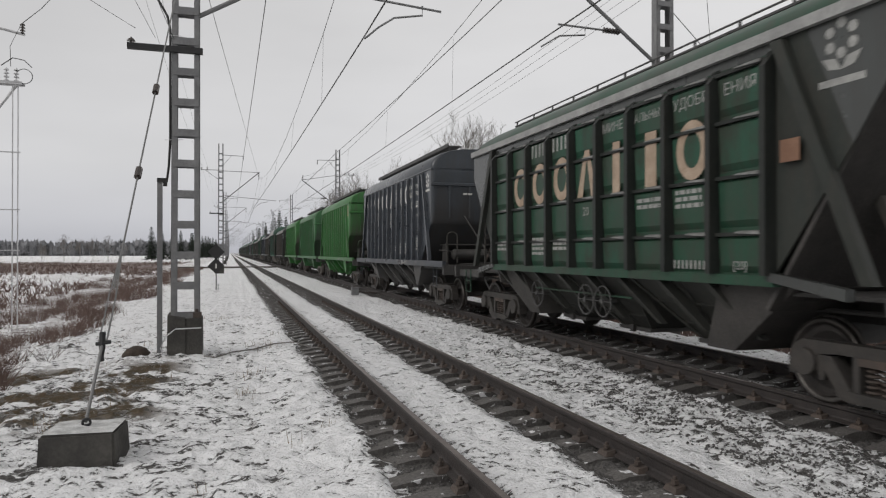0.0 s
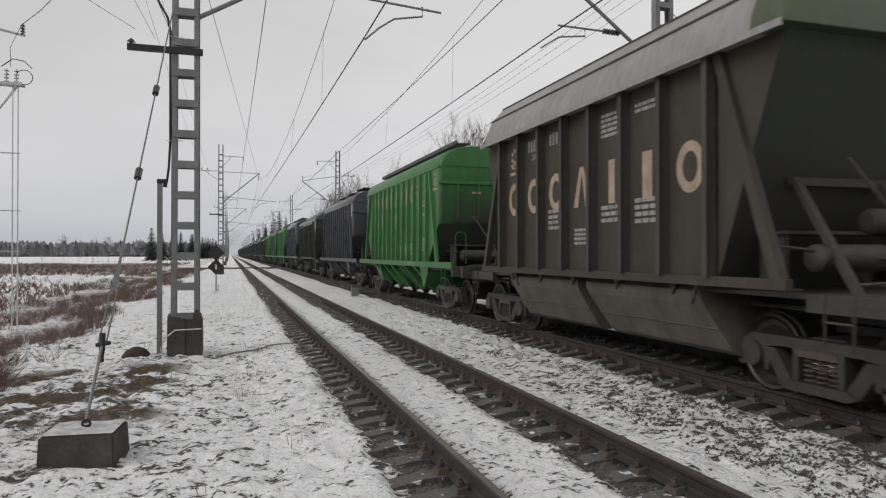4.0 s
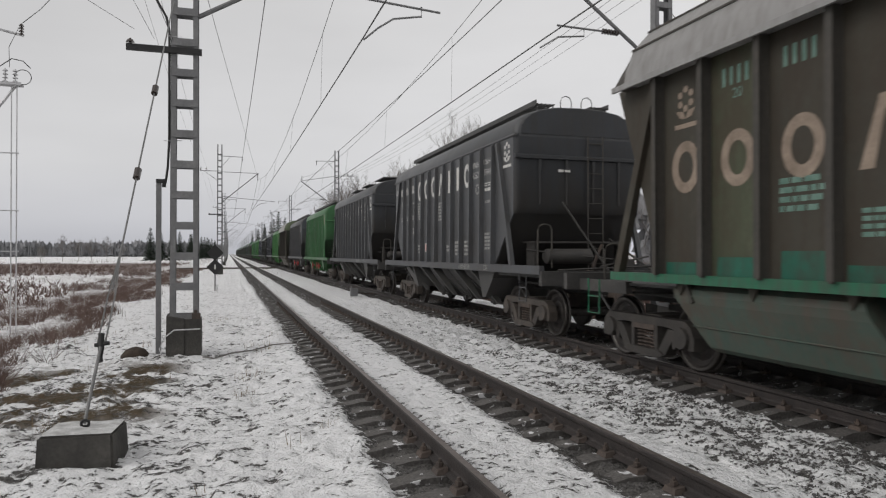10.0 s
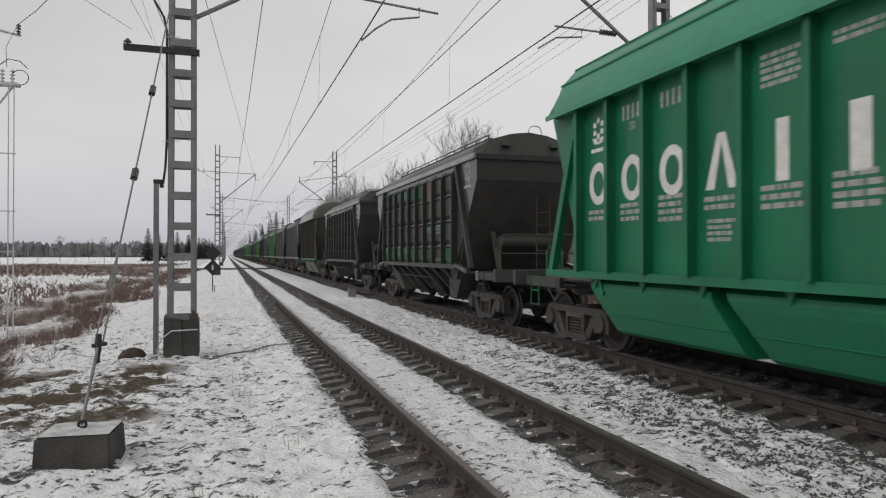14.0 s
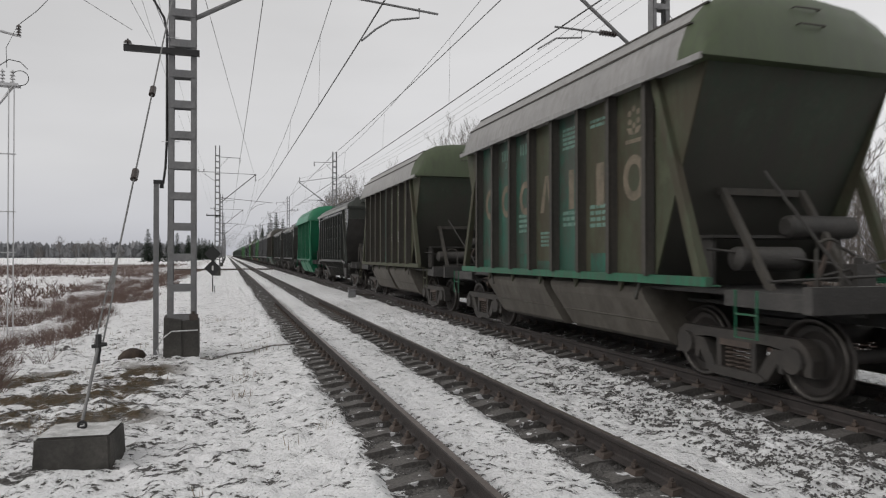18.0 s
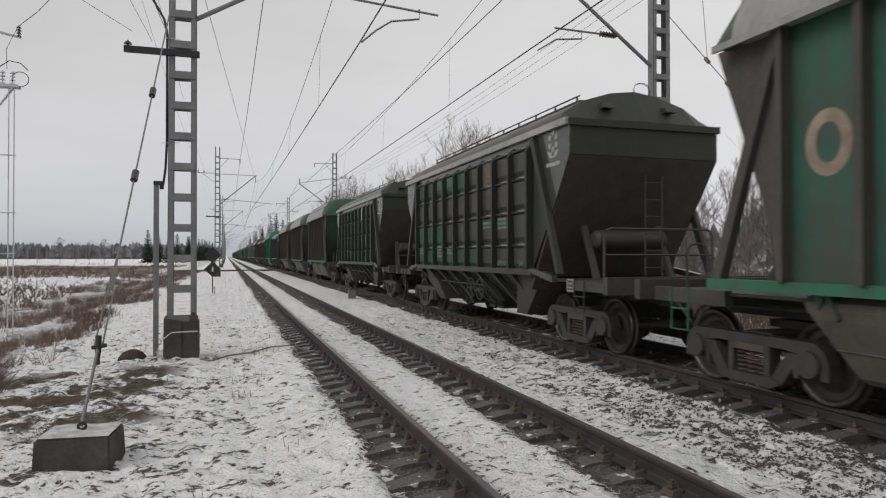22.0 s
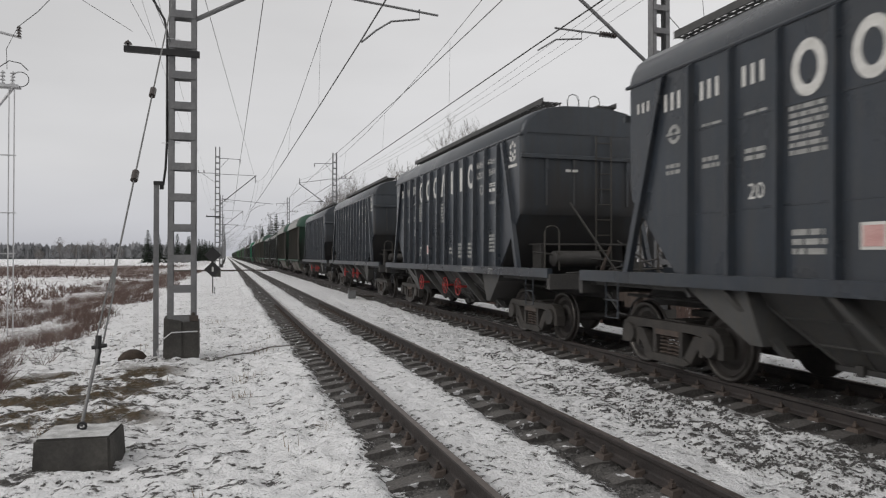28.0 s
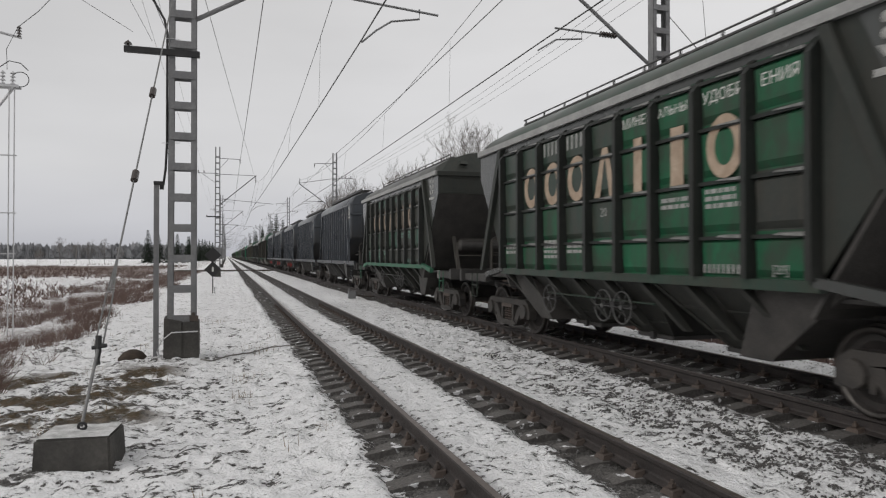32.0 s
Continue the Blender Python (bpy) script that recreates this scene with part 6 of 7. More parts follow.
A_LIME2 = {"bogie": M_BOGIE_DUSTY, "paint": P_LIME2, "end": P_LIME2_END, "grime": paint("grime_over_mid_green", (0.025, 0.055, 0.022), (0.035, 0.034, 0.025), 0.8, 0.6), "mark": M_CREAM, "wheel": M_RED, "label": "green round-roofed hopper wagon with red handwheels"}
B_BROWN = {"hip": P_HIPOLIVE, "paint": P_BROWN, "mark": M_CREAM, "grime": GRIME, "roof": P_ROOFGREY, "belly": P_BELLY, "roof_label": "overhanging roof coloured pale for the sky it reflects", "emblem_front": True, "label": "grimy brown hopper wagon with overhanging pale roof"}
B_PATCHED = {"skirts": (0, 1, 2, 3, 4, 6), "hip": GRIME, "mark": M_WORN, "sill": P_SILL, "paint": P_BROWN, "grime": GRIME, "roof": P_ROOFGREY, "belly": P_BELLYTEAL, "panels": some((1, 4, 6), P_OLIVE), "small": M_TEALMARK, "emblem_front": True, "label": "grimy brown and green hopper wagon with overhanging roof"}
B_TEAL = {"paint": P_TEAL, "roof": paint("pale_teal_roof_paint", (0.03, 0.21, 0.12), (0.05, 0.12, 0.08), 0.4, 0.4), "grime": P_TEAL, "mark": M_LETTER, "patch": True, "emblem_front": True, "rib": P_TEAL, "sheet": P_TEAL, "print_bays": range(7), "label": "freshly painted teal hopper wagon with white stencils"}
B_OLIVE = {"skirts": (1, 4), "hip": P_HIPOLIVE, "mark": M_FADED, "paint": P_OLIVE, "grime": GRIME, "roof": P_ROOFGREY, "belly": P_BELLY, "panels": some((3,), P_TEAL_OLD), "label": "dirty olive hopper wagon with overhanging pale grey roof"}
B_OLIVE2 = {"skirts": (0, 2, 3, 5), "sill": P_SILL, "hip": P_HIPOLIVE, "mark": M_FADED, "paint": P_OLIVE, "grime": GRIME, "roof": P_ROOFGREY, "belly": P_BELLY, "panels": some((0, 1, 2, 4), P_TEAL_OLD), "small": M_TEALMARK, "label": "olive hopper wagon with patched teal fields and pale roof"}
B_TEALISH = {"sheet": P_SHEETGREEN, "skirts": (1, 2, 5), "mark": M_WORN, "frame": GRIME, "panels": some((3,), P_FOREST), "hip": P_HIP, "paint": P_TEAL_OLD, "grime": GRIME, "sill": P_SILL, "roof": P_ROOFGREY, "belly": P_BELLY, "label": "faded teal hopper wagon with grey overhanging roof"}
B_GREEN = {"sheet": P_SHEETGREEN, "mark": M_WORN, "frame": GRIME, "hip": P_HIP, "paint": P_FOREST, "grime": paint("grime_over_forest_green", (0.024, 0.040, 0.030), (0.036, 0.036, 0.03), 0.7, 0.6), "roof": P_ROOFGREY, "belly": P_BELLY, "panels": some((0, 1, 2, 4, 5), P_TEAL_OLD), "label": "dark green hopper wagon with grey overhanging roof"}
B_GREEN2 = {**B_GREEN, "sill": P_SILL, "mark": M_WORN, "small": M_TEALMARK, "label": "dark green hopper wagon with bright green sill and cream letters"}
C_GREEN = {"paint": P_DEEP, "grime": GRIME, "panels": some([(3, 3), (4, 3), (5, 3), (6, 2), (7, 2), (8, 3), (3, 0), (4, 0), (5, 0), (8, 2), (7, 3)], P_FOREST), "wheels": (2.2, 0.3, -0.25), "goods": True, "plate": True, "label": "dark green ribbed hopper wagon with cream letters"}
C_PATCH = {"rail": False, "paint": P_SOOT, "grime": GRIME, "letters": 0.36, "panels": some([(2, 3), (3, 3), (2, 2), (3, 2), (3, 1), (4, 1), (0, 0), (1, 0), (2, 0), (3, 0), (2, 1)], P_VIVID), "mark": M_FADED, "small": M_GHOST, "poster": M_POSTER, "label": "soot-dark ribbed hopper wagon with vivid green patches"}
C_PATCH2 = {"paint": P_SOOT, "grime": GRIME, "letters": 0.42, "panels": {**some([(5, 3), (0, 0), (1, 0), (3, 0), (4, 0), (5, 0), (8, 0)], P_VIVID), **some([(1, 3), (3, 3), (4, 3), (6, 0)], P_FOREST)}, "mark": M_GHOST, "small": M_TEALMARK, "poster": M_POSTER, "label": "soot-dark ribbed hopper wagon with green repainted fields"}
C_SOOT = {"paint": P_SOOT, "grime": GRIME, "letters": 0.36, "mark": M_GHOST, "small": M_GHOST, "panels": some([(1, 0), (2, 0)], P_FOREST), "label": "soot-dark ribbed hopper wagon"}
C_FOREST = {"paint": P_SOOTGREEN, "grime": GRIME, "letters": 0.36, "mark": M_MARK, "poster": M_POSTER_PALE, "panels": some([(1, 1), (2, 1), (3, 1), (3, 2), (2, 0)], P_VIVID), "small": M_TEALMARK, "goods": True, "label": "dark green ribbed hopper wagon with a pale emblem board"}
C_DUSK = {"paint": P_SOOT, "grime": GRIME, "letters": 0.5, "mark": M_GHOST, "panels": {**some([(0, 1), (1, 1), (2, 1), (3, 0), (4, 0), (5, 0), (3, 3), (4, 3)], P_VIVID), **some([(0, 0), (1, 0), (2, 0), (0, 3)], P_FOREST)}, "wheels": (-0.2, -0.8), "small": M_TEALMARK, "poster": M_POSTER, "label": "dusky ribbed hopper wagon with green repainted fields"}
C_TEAL = {"paint": P_SOOT, "grime": GRIME, "mark": M_WORN, "sill": P_SILL, "plank": P_SILL, "panels": {**some([(0, 1), (2, 1), (5, 1), (2, 0), (0, 0), (8, 1)], P_TEAL_OLD), **some([(1, 2), (2, 2), (3, 2), (4, 2), (5, 2), (6, 2), (7, 2)], P_BROWN), (4, 1): P_FOREST, (3, 0): P_FOREST}, "wheels": (2.2, -0.3, -0.9), "small": M_TEALMARK, "goods": True, "label": "dark ribbed hopper wagon with teal fields and cream letters"}
C_VIVID = {"paint": P_SOOTGREEN, "grime": GRIME, "mark": M_CREAM, "panels": {**some([(i, j) for i in range(5, 9) for j in range(4)], P_VIVID), **some([(0, 0), (1, 0), (2, 0), (3, 0), (4, 0), (2, 1)], P_VIVID), (8, 1): P_SOOT}, "wheels": (2.2, 0.3, -0.25), "goods": True, "goods_white": True, "label": "green ribbed hopper wagon with cream letters and repainted panels"}

TRAIN = [("C", C_GREEN), ("A", A_COAL), ("A", A_LIME), ("B", B_BROWN), ("A", A_CHAR), ("A", A_LIME2), ("A", A_GREY3), ("A", A_GREY), ("B", B_PATCHED), ("C", C_PATCH), ("C", C_PATCH2),
         ("B", B_TEAL), ("C", C_SOOT), ("B", B_OLIVE), ("B", B_OLIVE2), ("B", B_TEALISH), ("C", C_FOREST), ("C", C_DUSK), ("B", B_GREEN2), ("B", B_GREEN),
         ("A", A_BLACK_RED), ("A", A_BLACK_RED), ("A", A_BLACK_RED), ("A", A_BLACK), ("A", A_BLACK), ("C", C_TEAL), ("C", C_VIVID)]
AHEAD = [("A", A_BLACK), ("A", A_LIME), ("A", A_LIME2), ("A", A_LIME), ("C", C_SOOT), ("B", B_TEALISH), ("C", C_SOOT), ("A", A_BLACK), ("B", B_GREEN), ("C", C_DUSK)]
AHEAD += [AHEAD[4 + i % 6] for i in range(22)]
LENGTH = {"A": 14.52, "B": 13.2, "C": 14.72}
MAKE = {"A": wagon_a, "B": wagon_b, "C": wagon_c}
FIRST_CENTRE = 9.99            # of the first wagon of TRAIN at 0 s
# slack in the couplings, metres forwards
SLACK = (0.0, -0.1, 0.2, 0.45, 0.4, 0.42, 0.4, 0.2, 0.3, 0.03, -0.05, 0.05, -0.15, -0.2, -0.06, 0.03, -0.25, -0.35, -0.02, -0.09, -0.3, -0.19, -0.19, -0.19, -0.19, 0.2, 0.55)
RUN = []                       # (wagon, y of its centre at 0 s)
y = FIRST_CENTRE
for i, (kind, scheme) in enumerate(TRAIN):
    if i:
        y -= (LENGTH[TRAIN[i - 1][0]] + LENGTH[kind]) / 2
    RUN.append((MAKE[kind](scheme), y + SLACK[i]))
y, before = FIRST_CENTRE, "C"
for i, (kind, scheme) in enumerate(AHEAD):
    y += (LENGTH[before] + LENGTH[kind]) / 2
    before = kind
    RUN.append((MAKE[kind](scheme, i < 2), y))


def travelled(t):
    """Metres the train has run by t seconds; it is gathering a little speed."""
    return 10.584 * t + 0.0278 * t * t

# ---- small things beside the tracks ----
def anchor_block():
    b = thing("anchor_block", "weathered concrete anchor block dusted with snow", "concrete block", at=(-1.285, 7.10, -0.13), turn=-5.5)
    body = Shape().hexa([(-0.34, -0.29, -0.1), (0.325, -0.29, -0.1), (0.335, 0.29, -0.1), (-0.34, 0.29, -0.1), (-0.325, -0.265, 0.335), (0.30, -0.265, 0.345), (0.30, 0.265, 0.345), (-0.325, 0.265, 0.335)])
    me = body.mesh("block")
    bm = bmesh.new()
    bm.from_mesh(me)
    bmesh.ops.bevel(bm, geom=bm.edges[:], offset=0.018, segments=2, affect="EDGES")
    bmesh.ops.subdivide_edges(bm, edges=bm.edges[:], cuts=3, use_grid_fill=True)
    for v in bm.verts:
        v.co += Vector((noise.noise(v.co * 9), noise.noise(v.co * 9 + Vector((5, 0, 0))), noise.noise(v.co * 9 + Vector((0, 7, 0))))) * 0.008
    bm.to_mesh(me)
    bm.free()
    part("block", me, M_DARK_CONCRETE, b)
    rng, s = random.Random(4), Shape()
    n, rows = 14, []
    for i in range(n + 1):
        for j in range(n + 1):
            x, y = -0.31 + 0.60 * i / n, -0.25 + 0.5 * j / n
            z = 0.346 + max(0.0, 0.012 + 0.035 * noise.noise(Vector((x * 5, y * 5, 1.0))) - (0.02 if i in (0, n) or j in (0, n) else 0.0))
            s.v.append((x, y, z))
    for i in range(n):
        for j in range(n):
            a = i * (n + 1) + j
            s.f.append((a, a + n + 1, a + n + 2, a + 1))
    part("snow_crust", s, M_SNOWDUST, b, "thin crust of snow", smooth=True)
    part("eye_bolt", Shape().ring((0.0, 0.0, 0.385), 0.034, 0.013, "y", 14, 6).tube([(0, 0, 0.3), (0, 0, 0.37)], 0.022, 8), M_BLACK, b)


M_SNOWDUST = rough_stuff("patchy_snow_dust", (0.30, 0.30, 0.29), (0.66, 0.66, 0.66), 9.0, 0.9, 0.5, 0.01)
anchor_block()


def guy_wire(low, high, label, marks, fork):
    """A stay with insulators and a turnbuckle, from an anchor up to a mast."""
    g = thing("guy_wire", label, "stay wire", "mast stays")
    a, b = Vector(low), Vector(high)
    part("stay", Shape().tube([a.lerp(b, fork), b], 0.011, 6), M_GALVDULL, g)
    part("anchor_rod", Shape().tube([a, a.lerp(b, fork * 0.55)], 0.016, 8), M_GALVDULL, g)
    side = Vector((0.035, 0, 0))
    for k in (-1, 1):
        part("fork_strand", Shape().tube([a.lerp(b, fork * 0.55) + side * k, a.lerp(b, fork * 0.95) + side * k, a.lerp(b, fork * 1.35)], 0.009, 6), M_GALVDULL, g)
    t = a.lerp(b, fork * 0.55)
    part("turnbuckle", Shape().tube([t - Vector((0, 0.05, 0.16)), t - Vector((0, 0, 0.05)), t, t + Vector((0.0, 0.02, 0.12))], 0.03, 8).tube([t + Vector((-0.06, 0, 0)), t + Vector((0.08, 0, 0.02))], 0.022, 6), M_BLACK, g, "dark iron turnbuckle clamp")
    for u in marks:
        s = Shape()
        p, q = a.lerp(b, u - 0.008), a.lerp(b, u + 0.008)
        s.tube([p, p.lerp(q, 0.25), p.lerp(q, 0.5), p.lerp(q, 0.75), q], 0.045, 8)
        part("stay_insulator", s, M_CERAMIC, g, "egg-shaped insulator")


M_GALVDULL = rough_stuff("dull_galvanised_wire", (0.13, 0.13, 0.13), (0.22, 0.22, 0.215), 6.0, 0.55, 0.1, 0.002, metallic=0.3)
guy_wire((-1.29, 7.10, 0.26), (-0.75, 13.45, 7.75), "galvanised stay from the concrete block to the mast", (0.347, 0.523), 0.16)
guy_wire((11.2, 7.6, 0.05), (10.41, 14.2, 7.75), "galvanised stay of the mast beyond the train", (0.54, 0.73, 0.82), 0.12)
strand([(10.55, 13.0, 6.36), (10.52, 13.1, 7.6), (10.4, 13.4, 11.5)], 0.006, "thin lead hanging to the stay")
solid("anchor_block", Shape().hexa([(10.75, 7.3, -0.6), (11.45, 7.3, -0.6), (11.45, 7.9, -0.6), (10.75, 7.9, -0.6), (10.8, 7.35, 0.05), (11.4, 7.35, 0.05), (11.4, 7.85, 0.05), (10.8, 7.85, 0.05)]), M_DARK_CONCRETE, "weathered concrete anchor block behind the train", "concrete block")


def cable_post():
    x, y = -1.26, 13.75
    p = thing("cable_post", "narrow grey steel post with a black cable", "post", at=(x, y, at_ground(x, y)))
    part("post", Shape().box(-0.045, 0.045, -0.012, 0.0, -0.1, 3.22).box(-0.045, -0.033, 0.0, 0.07, -0.1, 3.22).box(0.033, 0.045, 0.0, 0.07, -0.1, 3.22), M_MAST, p)
    part("cable_head", Shape().box(-0.045, 0.13, -0.05, 0.05, 3.2, 3.27).box(0.06, 0.13, -0.03, 0.03, 3.12, 3.2), M_BLACK, p, "black cable clamp")
    part("cable", Shape().tube([(0.12, 0.0, 3.2), (0.16, -0.02, 3.5), (0.19, -0.1, 4.0), (0.2, -0.25, 5.0), (0.2, -0.25, 6.0), (0.15, -0.25, 6.25), (-0.1, -0.25, 6.7), (-0.3, -0.2, 7.3), (-0.35, -0.2, 8.2)], 0.022, 8), M_BLACK, p, "thick black cable climbing the mast", smooth=True)
    part("tie_band", Shape().tube([(0.15, -0.27, 5.9), (0.42, -0.27, 5.9)], 0.006, 5), M_GALV, p)
    part("tie_band", Shape().tube([(0.1, -0.1, 3.98), (0.42, -0.2, 3.98)], 0.006, 5), M_GALV, p)


cable_post()
solid("earth_mound", Shape().lathe([(0.0, 0.26), (0.1, 0.25), (0.2, 0.17), (0.25, 0.06)], 12, "z", (-1.62, 13.5, -0.10)), M_EARTH, "small dark mound of earth beside the post", "mound", smooth=True)
solid("ground_cable", Shape().tube([(x, y, at_ground(x, y) + 0.03) for x, y in ((-0.45, 13.1), (-0.25, 13.0), (0.05, 13.25), (0.45, 13.75), (0.85, 14.1), (1.2, 14.0), (1.55, 13.55), (1.75, 13.3))], 0.014, 6), M_CABLE, "thin cable lying on the snow between mast and rail", "cable", smooth=True)
solid("earth_strap", Shape().tube([(-1.15, 13.2, at_ground(-1.15, 13.2) + 0.02), (-1.2, 13.3, 0.12), (-1.12, 13.28, 0.32), (-0.95, 13.26, 0.46), (-0.5, 13.26, 0.47)], 0.012, 6), M_GALV, "pale earthing strap round the mast footing", "cable", smooth=True)


def diamond_sign():
    x, y = -0.68, 37.0
    s = thing("diamond_sign", "two black diamond boards on a thin post", "railway sign", at=(x, y, at_ground(x, y)), turn=0)
    part("post", Shape().tube([(0, 0, -0.1), (0, 0, 2.3)], 0.028, 8), M_BLACK, s)
    for z in (1.95, 1.22):
        def board():
            d = Shape()
            r = 0.42
            return d.prism([(-r, z), (0, z - r), (r, z), (0, z + r)], "y", -0.05, -0.035)
        part("diamond_board", board(), M_BLACK, s)
    part("white_stripe", Shape().box(-0.04, 0.04, -0.056, -0.051, 1.10, 1.34), M_LETTER, s)
    part("ground_stake", Shape().tube([(0.1, 0, -0.1), (0.1, 0, 0.3)], 0.02, 6), M_BLACK, s)


diamond_sign()


def joint_box():
    x, y = 5.28, 29.8
    b = thing("track_box", "grey cast-iron track connection box between the tracks", "junction box", at=(x, y, at_ground(x, y)))
    part("body", Shape().hexa([(-0.16, -0.13, 0.0), (0.16, -0.13, 0.0), (0.16, 0.13, 0.0), (-0.16, 0.13, 0.0), (-0.15, -0.12, 0.30), (0.15, -0.12, 0.30), (0.15, 0.12, 0.30), (-0.15, 0.12, 0.30)]), M_MAST, b)
    part("lid", Shape().box(-0.17, 0.17, -0.14, 0.14, 0.30, 0.335), M_MAST, b)
    part("conduit", Shape().tube([(0.15, 0, 0.14), (0.6, 0.1, 0.08), (1.05, 0.2, 0.06)], 0.03, 6), M_RUST, b)
    part("stub_post", Shape().box(-0.15, -0.11, -0.02, 0.02, 0.33, 0.45), M_MAST, b)


joint_box()
crossing = thing("foot_crossing", "dark wet planks laid across both tracks", "foot crossing", kind="structure", at=(0, 88, 0))
for i in range(5):
    part("plank", shared("plank", lambda: Shape().box(-6.0, 5.6, -0.12, 0.12, -0.02, 0.15)), M_WOODEN, crossing, "", (0, i * 0.26, 0))


def switch_pole():
    """Line switch on a bracket with two drive rods."""
    x, y = -6.65, 23.1
    p = thing("line_switch_pole", "white-painted line switch high on a pole with drive rods", "switch pole", at=(x, y, at_ground(x, y)))
    part("pole", Shape().tube([(0, 0, -0.2), (0, 0, 9.6)], 0.13, 12, 0.09), M_CONCRETE, p)
    for dx in (0.52, 0.66):
        part("drive_rod", Shape().tube([(dx, -0.2, 0.0), (dx, -0.2, 7.3)], 0.018, 6), M_GALV, p)
    for z in (2.4, 3.6, 5.3):
        part("rod_guide", Shape().box(0.0, 0.72, -0.24, -0.18, z, z + 0.03), M_GALV, p)
    part("bracket", Shape().box(-0.25, 0.78, -0.3, -0.24, 7.32, 7.40).box(-0.25, 0.78, -0.02, 0.04, 7.32, 7.40).tube([(0.05, -0.15, 6.47), (0.62, -0.15, 7.32)], 0.04, 6), M_GALV, p)
    for i, dx in enumerate((0.10, 0.34, 0.60)):
        s = Shape()
        insulator(s, (dx, -0.14, 7.40), (dx, -0.14, 7.82), 4)
        part("post_insulator", s, M_GALV, p, "pale ribbed insulator")
    part("jumper", Shape().tube([(0.2, -0.14, 7.87), (0.5, -0.14, 8.12), (0.8, -0.14, 8.07), (1.0, -0.14, 7.87)], 0.014, 6), M_BLACK, p, smooth=True)
    part("loop", Shape().ring((0.80, -0.14, 7.59), 0.22, 0.012, "y", 20, 5), M_BLACK, p, smooth=True)
    part("cross_arm", Shape().tube([(-0.3, 0, 9.09), (0.78, 0, 8.87)], 0.04, 6), M_GALV, p)
    s = Shape()
    insulator(s, (0.72, 0, 8.87), (0.72, 0, 9.22), 4)
    part("arm_insulator", s, M_CERAMIC, p)
    part("dropper_lead", Shape().tube([(0.45, -0.14, 7.87), (0.42, -0.1, 8.47), (0.7, 0, 9.22)], 0.009, 5), M_WIRE, p)
    part("lead_wire", Shape().tube([(0.72, 0, 9.22), (1.3, -0.4, 9.57), (2.4, -1.2, 10.47)], 0.011, 5), M_WIRE, p)


switch_pole()
for x, y, h in ((16.3, 16.5, 5.35),):
    solid("telegraph_post", Shape().tube([(x, y, at_ground(x, y) - 0.2), (x, y, h)], 0.07, 10, 0.055), M_BARK, "thin grey wooden post among the bare trees", "post")


# ---- vegetation ----
def bare_tree(seed, height, spread, limbs):
    """Trunk and branches of a leafless tree as two shapes."""
    rng = random.Random(seed)
    trunk, crown = Shape(), Shape()
    pts, p = [], Vector((0, 0, -0.3))
    n = 9
    lean = Vector((rng.uniform(-0.06, 0.06), rng.uniform(-0.06, 0.06), 0))
    for i in range(n + 1):
        pts.append(p.copy())
        p = p + Vector((rng.uniform(-0.09, 0.09), rng.uniform(-0.09, 0.09), 1.0)) * (height * 0.86 / n) + lean * height / n
    r0 = height * 0.010
    trunk.tube(pts, r0, 7, r0 * 0.22)

    def grow(a, way, length, r, level):
        b = a
        path = [a]
        for _ in range(3):
            way = (way + Vector((rng.uniform(-0.3, 0.3), rng.uniform(-0.3, 0.3), rng.uniform(-0.05, 0.28)))).normalized()
            b = b + way * length / 3
            path.append(b)
        crown.tube(path, max(r, 0.0055), 4 if level == 0 else 3, max(r * 0.35, 0.0035))
        if level < 3:
            for i in range((5, 4, 4)[level]):
                q = path[1 + i % 3].lerp(path[min(3, 2 + i % 3)], rng.random())
                side = Vector((rng.uniform(-1, 1), rng.uniform(-1, 1), rng.uniform(0.05, 0.8))).normalized()
                grow(q, (way * 0.75 + side).normalized(), length * rng.uniform(0.42, 0.6), r * 0.5, level + 1)

    for i in range(limbs):
        u = 0.22 + 0.75 * (i + rng.random() * 0.6) / limbs
        j = min(n - 1, int(u * n))
        a = pts[j].lerp(pts[j + 1], u * n - j)
        ang = i * 2.4 + rng.uniform(-0.5, 0.5)
        way = Vector((math.cos(ang), math.sin(ang), rng.uniform(0.5, 1.2))).normalized()
        grow(a, way, height * spread * (1.15 - 0.75 * u) * rng.uniform(0.8, 1.15), r0 * (0.55 - 0.32 * u), 0)
    return trunk, crown


TREES = []
for seed, height, spread, limbs in ((1, 10.5, 0.26, 13), (2, 9.0, 0.34, 15), (3, 7.0, 0.4, 14), (4, 11.0, 0.2, 12), (5, 6.0, 0.48, 13), (6, 8.2, 0.36, 15), (7, 9.0, 0.40, 30)):
    a, b = bare_tree(seed, height, spread, limbs)
    TREES.append((a.mesh("trunk"), b.mesh("crown")))


def plant_tree(kind, x, y, scale, turn, birch=False):
    t = thing("bare_tree", "leafless pale birch in the trackside thicket" if birch else "leafless grey-brown tree in the trackside thicket", "tree", "trees behind the train", at=(x, y, at_ground(x, y) - 0.1), turn=turn)
    t.scale = (scale, scale, scale)
    part("trunk", TREES[kind][0], M_BIRCH if birch else M_BARK, t)
    part("crown", TREES[kind][1], M_BARK, t, "bare branches and twigs")


rng = random.Random(12)
plant_tree(3, 25.4, 23.4, 1.12, 40, True)
plant_tree(1, 24.2, 25.0, 0.92, 100)
plant_tree(6, 19.4, 54.0, 1.56, 200)
plant_tree(6, 20.4, 55.5, 1.35, 20)
plant_tree(5, 17.6, 60.5, 1.05, 80)
